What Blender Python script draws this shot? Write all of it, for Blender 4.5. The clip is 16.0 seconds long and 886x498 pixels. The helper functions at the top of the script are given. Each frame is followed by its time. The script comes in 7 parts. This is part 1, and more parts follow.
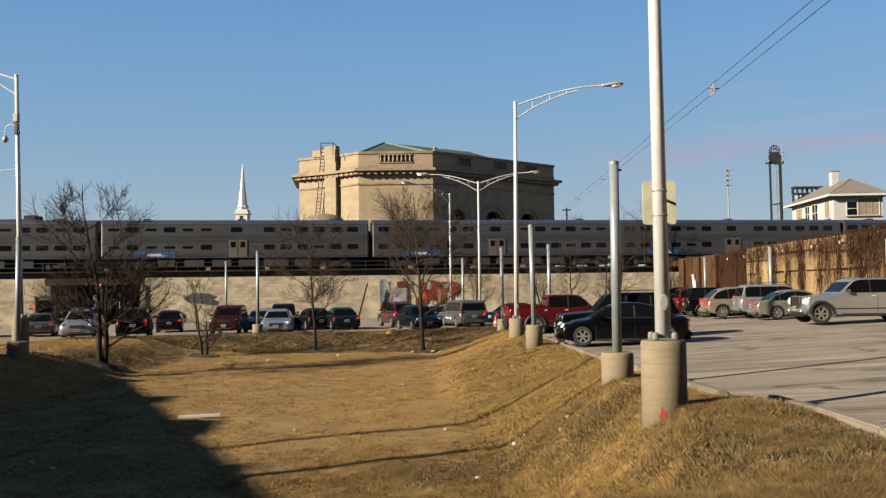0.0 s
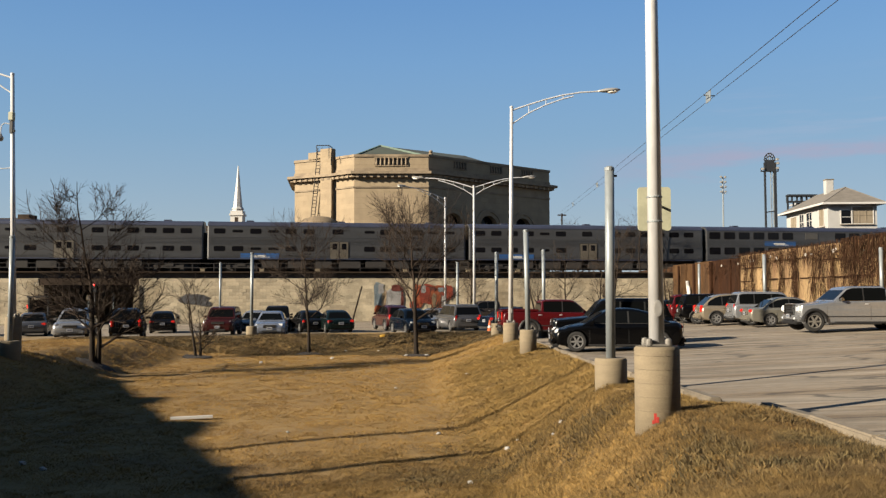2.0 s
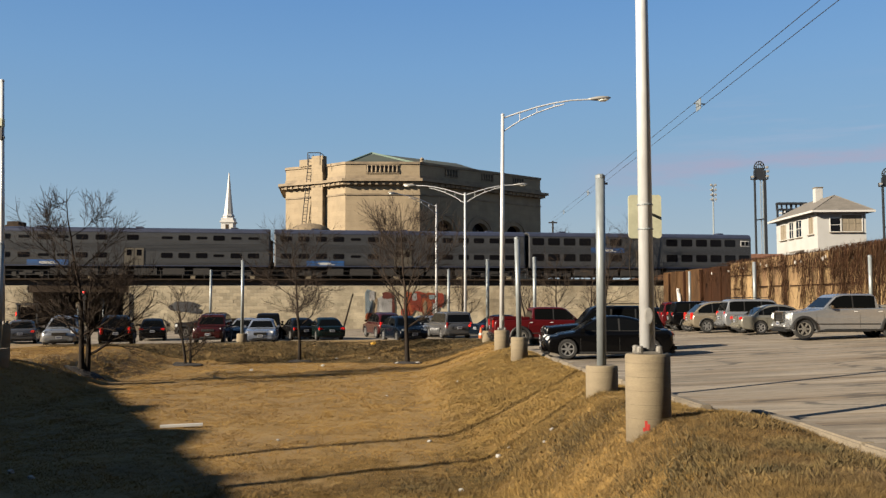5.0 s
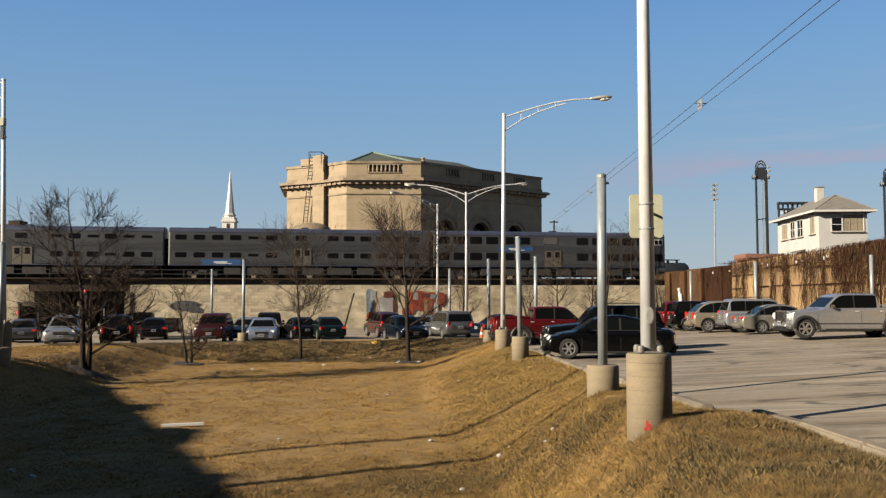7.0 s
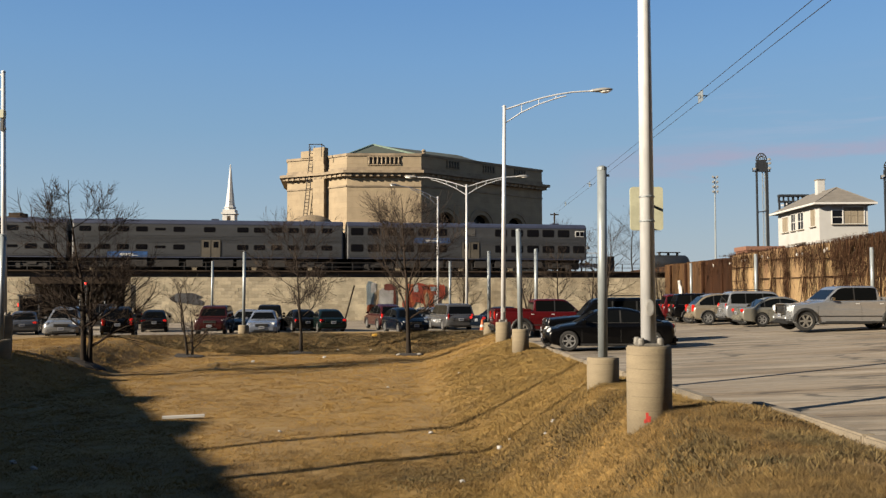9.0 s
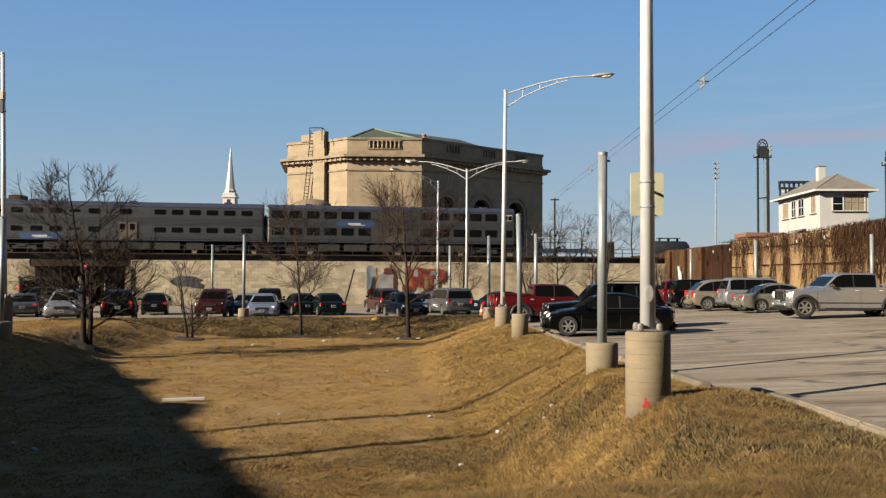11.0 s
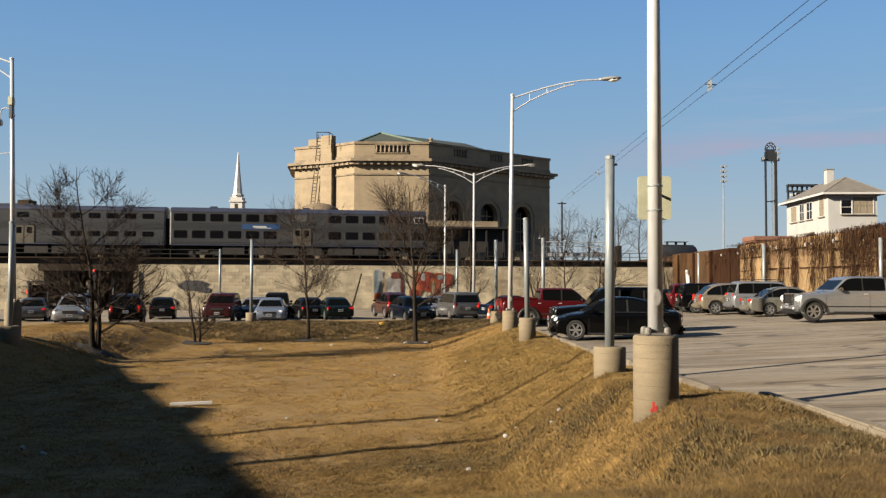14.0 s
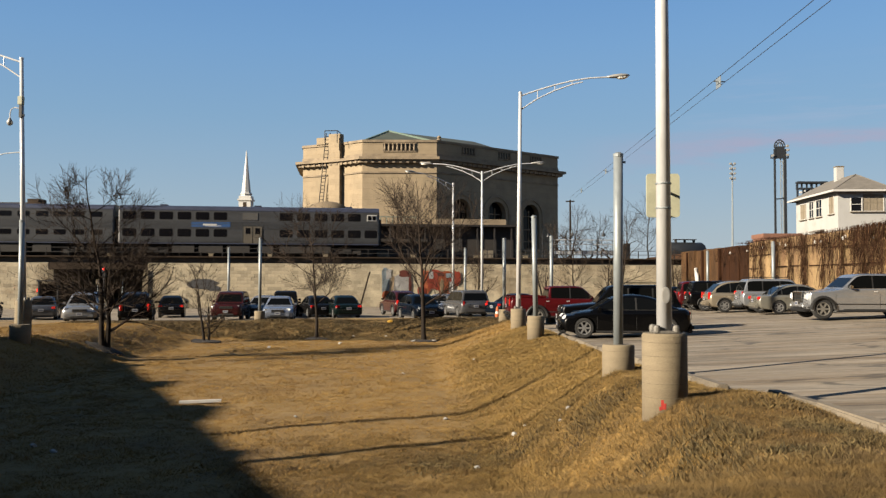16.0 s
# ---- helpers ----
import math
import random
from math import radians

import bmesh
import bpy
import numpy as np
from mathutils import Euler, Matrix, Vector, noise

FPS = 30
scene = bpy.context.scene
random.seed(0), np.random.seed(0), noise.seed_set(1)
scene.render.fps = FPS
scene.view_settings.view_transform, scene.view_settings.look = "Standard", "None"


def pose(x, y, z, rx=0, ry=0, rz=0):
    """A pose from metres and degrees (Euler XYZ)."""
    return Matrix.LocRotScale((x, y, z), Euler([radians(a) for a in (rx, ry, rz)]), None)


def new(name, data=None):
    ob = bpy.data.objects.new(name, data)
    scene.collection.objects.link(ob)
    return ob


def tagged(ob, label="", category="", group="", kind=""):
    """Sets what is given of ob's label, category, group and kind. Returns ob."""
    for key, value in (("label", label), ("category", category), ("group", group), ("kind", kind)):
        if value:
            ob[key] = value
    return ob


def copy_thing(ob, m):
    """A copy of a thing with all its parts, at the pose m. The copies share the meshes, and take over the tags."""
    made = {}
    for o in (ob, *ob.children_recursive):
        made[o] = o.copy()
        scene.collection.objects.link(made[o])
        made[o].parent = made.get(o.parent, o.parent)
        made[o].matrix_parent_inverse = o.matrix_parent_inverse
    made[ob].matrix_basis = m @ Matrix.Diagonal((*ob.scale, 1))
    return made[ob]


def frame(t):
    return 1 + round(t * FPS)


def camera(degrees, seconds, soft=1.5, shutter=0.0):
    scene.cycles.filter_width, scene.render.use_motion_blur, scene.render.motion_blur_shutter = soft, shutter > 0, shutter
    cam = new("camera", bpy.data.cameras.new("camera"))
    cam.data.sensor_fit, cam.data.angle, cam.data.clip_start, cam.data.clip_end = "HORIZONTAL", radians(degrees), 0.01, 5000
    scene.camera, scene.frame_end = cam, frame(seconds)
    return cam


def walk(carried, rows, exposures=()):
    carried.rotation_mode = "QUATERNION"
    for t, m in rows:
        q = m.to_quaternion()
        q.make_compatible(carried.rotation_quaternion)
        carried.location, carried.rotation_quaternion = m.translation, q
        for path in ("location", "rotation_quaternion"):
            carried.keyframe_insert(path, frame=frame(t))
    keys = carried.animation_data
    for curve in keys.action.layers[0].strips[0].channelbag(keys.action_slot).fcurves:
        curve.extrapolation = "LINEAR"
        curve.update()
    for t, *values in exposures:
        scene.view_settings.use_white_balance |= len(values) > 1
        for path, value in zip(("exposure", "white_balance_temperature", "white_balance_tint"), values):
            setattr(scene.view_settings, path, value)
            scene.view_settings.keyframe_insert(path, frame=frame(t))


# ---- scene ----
EYE = Vector((0.0, 0.0, 1.8))
cam = camera(54.0, 16.0, 1.35)


def gaze(yaw, tilt, roll):
    """A hand-held stand at one spot: turn, tilt up and lean, in degrees."""
    return Matrix.Translation(EYE) @ pose(0, 0, 0, 90 + tilt, 0, yaw) @ pose(0, 0, 0, 0, 0, roll)


PATH = [
    (0, 0.8, 2.735, -0.8), (0.3, 0.985, 2.5, -0.36), (0.5, 1.043, 2.439, -0.271), (1, 0.802, 2.521, -0.415),
    (1.5, 0.551, 2.748, -0.357), (2, 0.461, 2.982, -0.176), (2.5, 0.574, 3.138, -0.074), (3, 0.478, 2.86, 0.107),
    (3.5, 0.045, 2.9, -0.291), (4, -0.037, 3.22, -0.267), (6.5, -0.151, 3.535, -0.086), (7, -0.05, 3.426, -0.115),
    (7.5, 0.058, 3.406, -0.015), (8, 0.004, 3.35, -0.017), (8.5, -0.066, 3.266, 0.092), (9, -0.027, 2.927, -0.094),
    (11.5, 0.111, 1.86, 0.407), (12, 0.407, 1.868, 0.417), (12.5, 0.309, 2.019, 0.334), (13, 0.173, 2.033, 0.178),
    (13.5, 0.303, 2.085, 0.179), (14, 0.447, 2.173, 0.161), (14.5, 0.799, 2.112, 0.076), (15, 1.133, 2.006, 0.253),
    (15.5, 1.079, 1.976, 0.234), (16, 0.983, 2.048, 0.081)]
walk(cam, [(t, gaze(a, b, c)) for t, a, b, c in PATH], [(0.0, 1.75), (4.0, 1.74), (6.5, 1.72), (9.0, 1.72), (11.5, 1.75), (16.0, 1.75)])

# ---- daylight: a low warm sun from behind and to the left ----
SUN_DIR = Vector((0.888, 0.46, 0)).normalized()   # the way its light travels over the ground
SUN_EL = radians(22)
world = bpy.data.worlds.new("sky")
scene.world = world
world.use_nodes = True
wn = world.node_tree
sky = wn.nodes.new("ShaderNodeTexSky")
sky.sky_type = "NISHITA"
sky.sun_disc = False
sky.sun_elevation = SUN_EL
sky.sun_rotation = math.atan2(SUN_DIR.x, -SUN_DIR.y)
sky.air_density, sky.dust_density, sky.ozone_density = 1.05, 0.6, 4.2
wbg = wn.nodes["Background"]
# a clear winter sky, deep blue overhead and paler towards the haze on the horizon
wtc = wn.nodes.new("ShaderNodeTexCoord")
wsp = wn.nodes.new("ShaderNodeSeparateXYZ")
wn.links.new(wtc.outputs["Generated"], wsp.inputs[0])
ramp = wn.nodes.new("ShaderNodeValToRGB")
ramp.color_ramp.interpolation = "LINEAR"
SKY = [(0.0, (2.45, 2.80, 3.10)), (0.06, (2.12, 2.66, 3.12)), (0.12, (1.72, 2.48, 3.25)), (0.18, (1.36, 2.31, 3.38)), (0.26, (1.08, 2.12, 3.60)), (0.34, (0.80, 1.80, 3.52)),
       (0.55, (0.42, 0.92, 1.75)), (1.0, (0.24, 0.50, 0.95))]
for k, (at, rgb) in enumerate(SKY):
    e = ramp.color_ramp.elements[k] if k < 2 else ramp.color_ramp.elements.new(at)
    e.position = at
    e.color = (*[c / 4 for c in rgb], 1)
lift = wn.nodes.new("ShaderNodeVectorMath")
lift.operation = "SCALE"
wn.links.new(wsp.outputs[2], ramp.inputs[0])
side = wn.nodes.new("ShaderNodeMapRange")
side.inputs[1].default_value, side.inputs[2].default_value, side.inputs[3].default_value, side.inputs[4].default_value = -0.5, 0.5, 3.68, 4.3
wn.links.new(wsp.outputs[0], side.inputs[0])
wn.links.new(side.outputs[0], lift.inputs["Scale"])
wn.links.new(ramp.outputs[0], lift.inputs[0])
veil = wn.nodes.new("ShaderNodeMix")
veil.data_type = "RGBA"
veil.inputs[0].default_value = 0.90
wn.links.new(sky.outputs[0], veil.inputs[6])
wn.links.new(lift.outputs[0], veil.inputs[7])


def cloud_layer(colour, under, scale, stretch, lo, hi, most, z0, z1, z2, z3, x0, x1, seed):
    """Flat torn cloud between two heights of the sky, thickening towards one side."""
    mp = wn.nodes.new("ShaderNodeMapping")
    mp.inputs["Scale"].default_value = stretch
    mp.inputs["Location"].default_value = (seed, seed * 0.7, seed * 1.3)
    no = wn.nodes.new("ShaderNodeTexNoise")
    no.inputs["Scale"].default_value = scale
    no.inputs["Detail"].default_value = 8
    no.inputs["Roughness"].default_value = 0.58
    wn.links.new(wtc.outputs["Generated"], mp.inputs[0])
    wn.links.new(mp.outputs[0], no.inputs["Vector"])
    last = None
    for src, a, b, top in ((no.outputs[0], lo, hi, most), (wsp.outputs[2], z0, z1, 1.0), (wsp.outputs[2], z3, z2, 1.0), (wsp.outputs[0], x0, x1, 1.0)):
        r = wn.nodes.new("ShaderNodeMapRange")
        r.interpolation_type = "SMOOTHSTEP"
        r.inputs[1].default_value, r.inputs[2].default_value, r.inputs[4].default_value = a, b, top
        wn.links.new(src, r.inputs[0])
        if last is None:
            last = r.outputs[0]
        else:
            mu = wn.nodes.new("ShaderNodeMath")
            mu.operation = "MULTIPLY"
            wn.links.new(last, mu.inputs[0])
            wn.links.new(r.outputs[0], mu.inputs[1])
            last = mu.outputs[0]
    mx = wn.nodes.new("ShaderNodeMix")
    mx.data_type = "RGBA"
    mx.inputs[7].default_value = (*colour, 1)
    wn.links.new(last, mx.inputs[0])
    wn.links.new(under, mx.inputs[6])
    return mx.outputs[2]


seen = cloud_layer((2.35, 2.35, 3.15), veil.outputs[2], 2.6, (1.6, 1.6, 9.0), 0.50, 0.66, 0.85, 0.085, 0.125, 0.145, 0.175, 0.10, 0.34, 2.9)     # pinkish low bank
seen = cloud_layer((2.3, 2.75, 3.7), seen, 3.2, (1.3, 1.3, 15.0), 0.50, 0.70, 0.55, 0.15, 0.18, 0.20, 0.24, 0.15, 0.42, 7.3)                     # wisps above it
wn.links.new(seen, wbg.inputs[0])
wbg.inputs[1].default_value = 0.0505
sun = new("sun", bpy.data.lights.new("sun", "SUN"))
sun.data.energy = 5.0
sun.data.angle = radians(0.55)
sun.data.color = (1.0, 0.865, 0.675)
to = Vector((SUN_DIR.x * math.cos(SUN_EL), SUN_DIR.y * math.cos(SUN_EL), -math.sin(SUN_EL)))
sun.rotation_mode = "QUATERNION"
sun.rotation_quaternion = to.to_track_quat("-Z", "Y")
sun.location = (-60, -30, 40)


# ---- materials ----
TONE = 0.43     # scales every mat() colour down against the raised exposure, to deepen the shade


def mat(name, rgb, rough=0.7, metal=0.0, vary=0.25, scale=3.0, fine=40.0, bump=0.0, bump_scale=None, dark=None, mix=0.5,
        per_object=0.0, stretch=(1, 1, 1), coat=0.0, island=0.0):
    """Two scales of colour noise round a base colour, with an optional second stain colour and fine relief."""
    m = bpy.data.materials.new(name)
    m.use_nodes = True
    nt = m.node_tree
    N, Lk = nt.nodes, nt.links
    b = N["Principled BSDF"]
    b.inputs["Roughness"].default_value = rough
    b.inputs["Metallic"].default_value = metal
    b.inputs["Coat Weight"].default_value = coat
    tc = N.new("ShaderNodeTexCoord")
    mp = N.new("ShaderNodeMapping")
    mp.inputs["Scale"].default_value = stretch
    Lk.new(tc.outputs["Object"], mp.inputs[0])
    n1 = N.new("ShaderNodeTexNoise")
    n1.inputs["Scale"].default_value = scale
    n1.inputs["Detail"].default_value = 6
    n2 = N.new("ShaderNodeTexNoise")
    n2.inputs["Scale"].default_value = fine
    n2.inputs["Detail"].default_value = 3
    for n in (n1, n2):
        Lk.new(mp.outputs[0], n.inputs["Vector"])
    add = N.new("ShaderNodeMath")
    add.operation = "ADD"
    Lk.new(n1.outputs[0], add.inputs[0])
    Lk.new(n2.outputs[0], add.inputs[1])
    rng = N.new("ShaderNodeMapRange")
    rng.inputs[1].default_value, rng.inputs[2].default_value = 0.7, 1.3
    rng.inputs[3].default_value, rng.inputs[4].default_value = 1 - vary, 1 + vary
    Lk.new(add.outputs[0], rng.inputs[0])
    col = N.new("ShaderNodeMix")
    col.data_type = "RGBA"
    col.inputs[6].default_value = (*[c * TONE for c in rgb], 1)
    col.inputs[7].default_value = (*[c * TONE for c in (dark or [c * 0.75 for c in rgb])], 1)
    st = N.new("ShaderNodeMapRange")
    st.inputs[1].default_value, st.inputs[2].default_value = 0.65 - 0.3 * mix, 0.9 - 0.3 * mix
    n3 = N.new("ShaderNodeTexNoise")
    n3.inputs["Scale"].default_value = scale * 0.43
    n3.inputs["Detail"].default_value = 8
    n3.inputs["Roughness"].default_value = 0.65
    Lk.new(mp.outputs[0], n3.inputs["Vector"])
    Lk.new(n3.outputs[0], st.inputs[0])
    Lk.new(st.outputs[0], col.inputs[0])
    last = rng.outputs[0]
    for wanted, kind, out in ((per_object, "ShaderNodeObjectInfo", "Random"), (island, "ShaderNodeNewGeometry", "Random Per Island")):
        if wanted:
            oi = N.new(kind)
            r2 = N.new("ShaderNodeMapRange")
            r2.inputs[3].default_value, r2.inputs[4].default_value = 1 - wanted, 1 + wanted
            Lk.new(oi.outputs[out], r2.inputs[0])
            mu = N.new("ShaderNodeMath")
            mu.operation = "MULTIPLY"
            Lk.new(last, mu.inputs[0])
            Lk.new(r2.outputs[0], mu.inputs[1])
            last = mu.outputs[0]
    sc = N.new("ShaderNodeVectorMath")
    sc.operation = "SCALE"
    Lk.new(col.outputs[2], sc.inputs[0])
    Lk.new(last, sc.inputs["Scale"])
    Lk.new(sc.outputs[0], b.inputs["Base Color"])
    if bump:
        bp = N.new("ShaderNodeBump")
        bp.inputs["Strength"].default_value = bump
        bp.inputs["Distance"].default_value = 0.02
        if bump_scale:
            n4 = N.new("ShaderNodeTexNoise")
            n4.inputs["Scale"].default_value = bump_scale
            n4.inputs["Detail"].default_value = 5
            Lk.new(mp.outputs[0], n4.inputs["Vector"])
            Lk.new(n4.outputs[0], bp.inputs["Height"])
        else:
            Lk.new(n2.outputs[0], bp.inputs["Height"])
        Lk.new(bp.outputs[0], b.inputs["Normal"])
    return m


def glass_mat(name, rgb, rough=0.06, ior=1.5):
    m = bpy.data.materials.new(name)
    m.use_nodes = True
    b = m.node_tree.nodes["Principled BSDF"]
    b.inputs["Base Color"].default_value = (*rgb, 1)
    b.inputs["Roughness"].default_value = rough
    b.inputs["IOR"].default_value = ior
    return m


def glow_mat(name, rgb, strength):
    m = bpy.data.materials.new(name)
    m.use_nodes = True
    b = m.node_tree.nodes["Principled BSDF"]
    b.inputs["Base Color"].default_value = (*rgb, 1)
    b.inputs["Emission Color"].default_value = (*rgb, 1)
    b.inputs["Emission Strength"].default_value = strength
    return m


def paint_mat(name, rgb, flake=0.0, dust=0.05, gloss=0.22):
    m = mat(name, rgb, rough=0.26, metal=flake, vary=dust, scale=1.2, fine=9.0, coat=gloss, dark=[c * 0.82 + 0.003 for c in rgb], mix=0.4)
    b = m.node_tree.nodes["Principled BSDF"]
    b.inputs["Specular IOR Level"].default_value = gloss
    b.inputs["Coat Roughness"].default_value = 0.06
    return m


def course_mat(name, rgb, dark, bw, bh, mortar, gap=0.012, stain=(0.1, 0.08, 0.06), rough=0.85, axis="XZ", bump=0.6):
    """Coursed stone: blocks of bw x bh metres with recessed joints, each with its own tone, and water stains."""
    m = mat(name, rgb, rough, vary=0.18, scale=0.5, fine=9.0, dark=stain, mix=0.42)
    nt = m.node_tree
    N, Lk = nt.nodes, nt.links
    b = N["Principled BSDF"]
    tc = N.new("ShaderNodeTexCoord")
    sp = N.new("ShaderNodeSeparateXYZ")
    cb = N.new("ShaderNodeCombineXYZ")
    Lk.new(tc.outputs["Object"], sp.inputs[0])
    Lk.new(sp.outputs[axis[0]], cb.inputs[0])
    Lk.new(sp.outputs[axis[1]], cb.inputs[1])
    br = N.new("ShaderNodeTexBrick")
    br.inputs["Scale"].default_value = 1.0
    br.inputs["Brick Width"].default_value = bw
    br.inputs["Row Height"].default_value = bh
    br.inputs["Mortar Size"].default_value = gap
    br.inputs["Color1"].default_value = (1, 1, 1, 1)
    br.inputs["Color2"].default_value = (*dark, 1)
    br.inputs["Mortar"].default_value = (*mortar, 1)
    Lk.new(cb.outputs[0], br.inputs["Vector"])
    old = b.inputs["Base Color"].links[0].from_socket
    mu = N.new("ShaderNodeMix")
    mu.data_type = "RGBA"
    mu.blend_type = "MULTIPLY"
    mu.inputs[0].default_value = 1
    Lk.new(old, mu.inputs[6])
    Lk.new(br.outputs["Color"], mu.inputs[7])
    Lk.new(mu.outputs[2], b.inputs["Base Color"])
    bp = N.new("ShaderNodeBump")
    bp.inputs["Strength"].default_value = bump
    bp.inputs["Distance"].default_value = 0.03
    iv = N.new("ShaderNodeMath")
    iv.operation = "SUBTRACT"
    iv.inputs[0].default_value = 1.0
    Lk.new(br.outputs["Fac"], iv.inputs[1])
    Lk.new(iv.outputs[0], bp.inputs["Height"])
    Lk.new(bp.outputs[0], b.inputs["Normal"])
    return m


M_GRASS = mat("dead_grass", (0.312, 0.187, 0.043), 0.95, vary=0.28, scale=0.9, fine=22.0, bump=0.7, bump_scale=9.0, dark=(0.200, 0.112, 0.028), mix=0.5)
M_BLADE = mat("dead_blades", (0.410, 0.241, 0.056), 0.9, vary=0.26, scale=0.7, fine=3.0, dark=(0.235, 0.126, 0.030), mix=0.5, island=0.10)
M_TUFT = mat("coarse_dead_grass", (0.205, 0.126, 0.030), 0.9, vary=0.42, scale=0.9, fine=6.0, dark=(0.084, 0.052, 0.018), mix=0.6, island=0.18)
M_ASPHALT = mat("worn_asphalt", (0.395, 0.335, 0.255), 0.92, vary=0.34, scale=0.9, fine=14.0, bump=0.35, dark=(0.20, 0.172, 0.135), mix=0.55, stretch=(0.3, 1.7, 1))
def crack(m, size, width, depth=0.35):
    """Dark meandering cracks over a ground material."""
    nt = m.node_tree
    N, Lk = nt.nodes, nt.links
    b = N["Principled BSDF"]
    tc = N.new("ShaderNodeTexCoord")
    mp = N.new("ShaderNodeMapping")
    mp.inputs["Scale"].default_value = (0.28, 1.0, 1.0)
    no = N.new("ShaderNodeTexNoise")
    no.inputs["Scale"].default_value = 1.1
    no.inputs["Detail"].default_value = 5
    ad = N.new("ShaderNodeVectorMath")
    ad.operation = "ADD"
    vo = N.new("ShaderNodeTexVoronoi")
    vo.feature = "DISTANCE_TO_EDGE"
    vo.inputs["Scale"].default_value = size
    rg = N.new("ShaderNodeMapRange")
    rg.inputs[1].default_value, rg.inputs[2].default_value, rg.inputs[3].default_value = width * 0.3, width, depth
    old = b.inputs["Base Color"].links[0].from_socket
    sc = N.new("ShaderNodeVectorMath")
    sc.operation = "SCALE"
    Lk.new(tc.outputs["Object"], mp.inputs[0])
    Lk.new(mp.outputs[0], no.inputs["Vector"])
    Lk.new(mp.outputs[0], ad.inputs[0])
    Lk.new(no.outputs["Color"], ad.inputs[1])
    Lk.new(ad.outputs[0], vo.inputs["Vector"])
    Lk.new(vo.outputs["Distance"], rg.inputs[0])
    Lk.new(old, sc.inputs[0])
    Lk.new(rg.outputs[0], sc.inputs["Scale"])
    Lk.new(sc.outputs[0], b.inputs["Base Color"])


crack(M_ASPHALT, 0.42, 0.022)


def streaked(m, stretch, scale, lo, hi, tint, seed):
    """Long worn bands over a ground material: oil, patching and old sealing."""
    nt = m.node_tree
    N, Lk = nt.nodes, nt.links
    b = N["Principled BSDF"]
    tc = N.new("ShaderNodeTexCoord")
    mp = N.new("ShaderNodeMapping")
    mp.inputs["Scale"].default_value = stretch
    mp.inputs["Location"].default_value = (seed, seed, 0)
    mp.inputs["Rotation"].default_value = (0, 0, radians(-4))
    no = N.new("ShaderNodeTexNoise")
    no.inputs["Scale"].default_value = scale
    no.inputs["Detail"].default_value = 9
    no.inputs["Roughness"].default_value = 0.62
    rg = N.new("ShaderNodeMapRange")
    rg.inputs[1].default_value, rg.inputs[2].default_value = lo, hi
    mx = N.new("ShaderNodeMix")
    mx.data_type = "RGBA"
    mx.blend_type = "MULTIPLY"
    mx.inputs[7].default_value = (*tint, 1)
    old = b.inputs["Base Color"].links[0].from_socket
    Lk.new(tc.outputs["Object"], mp.inputs[0])
    Lk.new(mp.outputs[0], no.inputs["Vector"])
    Lk.new(no.outputs[0], rg.inputs[0])
    Lk.new(rg.outputs[0], mx.inputs[0])
    Lk.new(old, mx.inputs[6])
    Lk.new(mx.outputs[2], b.inputs["Base Color"])


streaked(M_ASPHALT, (0.14, 1.1, 1.0), 1.3, 0.42, 0.64, (0.56, 0.47, 0.36), 3.0)
streaked(M_ASPHALT, (0.07, 2.4, 1.0), 1.7, 0.57, 0.66, (0.36, 0.31, 0.27), 11.0)
streaked(M_ASPHALT, (0.05, 0.55, 1.0), 1.0, 0.52, 0.64, (1.42, 1.45, 1.50), 23.0)
M_CONCRETE = mat("cast_concrete", (0.285, 0.228, 0.145), 0.9, vary=0.16, scale=2.0, fine=35.0, bump=0.3, dark=(0.22, 0.17, 0.11), mix=0.4, stretch=(1, 1, 4))
M_SEAM = mat("damp_concrete_seam", (0.225, 0.18, 0.118), 0.95, vary=0.3, scale=5.0)
M_KERB = mat("kerb_concrete", (0.25, 0.207, 0.15), 0.92, vary=0.25, scale=2.5, fine=30.0, bump=0.4, per_object=0.15)
M_GALV = mat("galvanised_steel", (0.88, 0.89, 0.90), 0.34, metal=0.12, vary=0.12, scale=3.0, fine=18.0, stretch=(1, 1, 0.25))
M_PIPE = mat("painted_pipe", (0.36, 0.40, 0.42), 0.42, metal=0.25, vary=0.15, scale=3.0, fine=20.0, stretch=(1, 1, 0.3))
M_LAMP = mat("lamp_housing", (0.496, 0.488, 0.464), 0.45, metal=0.2, vary=0.1)
M_LENS = glass_mat("lamp_lens", (0.75, 0.74, 0.68), 0.2)
M_STONE = course_mat("railway_limestone", (0.60, 0.53, 0.395), (0.74, 0.71, 0.66), 0.62, 0.31, (0.84, 0.80, 0.74), gap=0.02, stain=(0.32, 0.255, 0.165))
M_BLOCK = mat("limestone_block", (0.61, 0.52, 0.36), 0.88, vary=0.26, scale=1.3, fine=14.0, bump=0.5, dark=(0.30, 0.22, 0.125), mix=0.55, per_object=0.22)
M_BLOCKS = mat("limestone_blocks", (0.61, 0.52, 0.36), 0.88, vary=0.26, scale=0.7, fine=11.0, bump=0.5, dark=(0.30, 0.22, 0.125), mix=0.55, island=0.22)
M_COPING = mat("dark_coping", (0.072, 0.051, 0.036), 0.9, vary=0.35, scale=1.0, fine=12.0, bump=0.4)
M_IRON = mat("dark_iron", (0.035, 0.03, 0.028), 0.7, metal=0.3, vary=0.3)
M_BALLAST = mat("ballast", (0.072, 0.06, 0.051), 0.95, vary=0.5, scale=6.0, fine=45.0, bump=1.0)
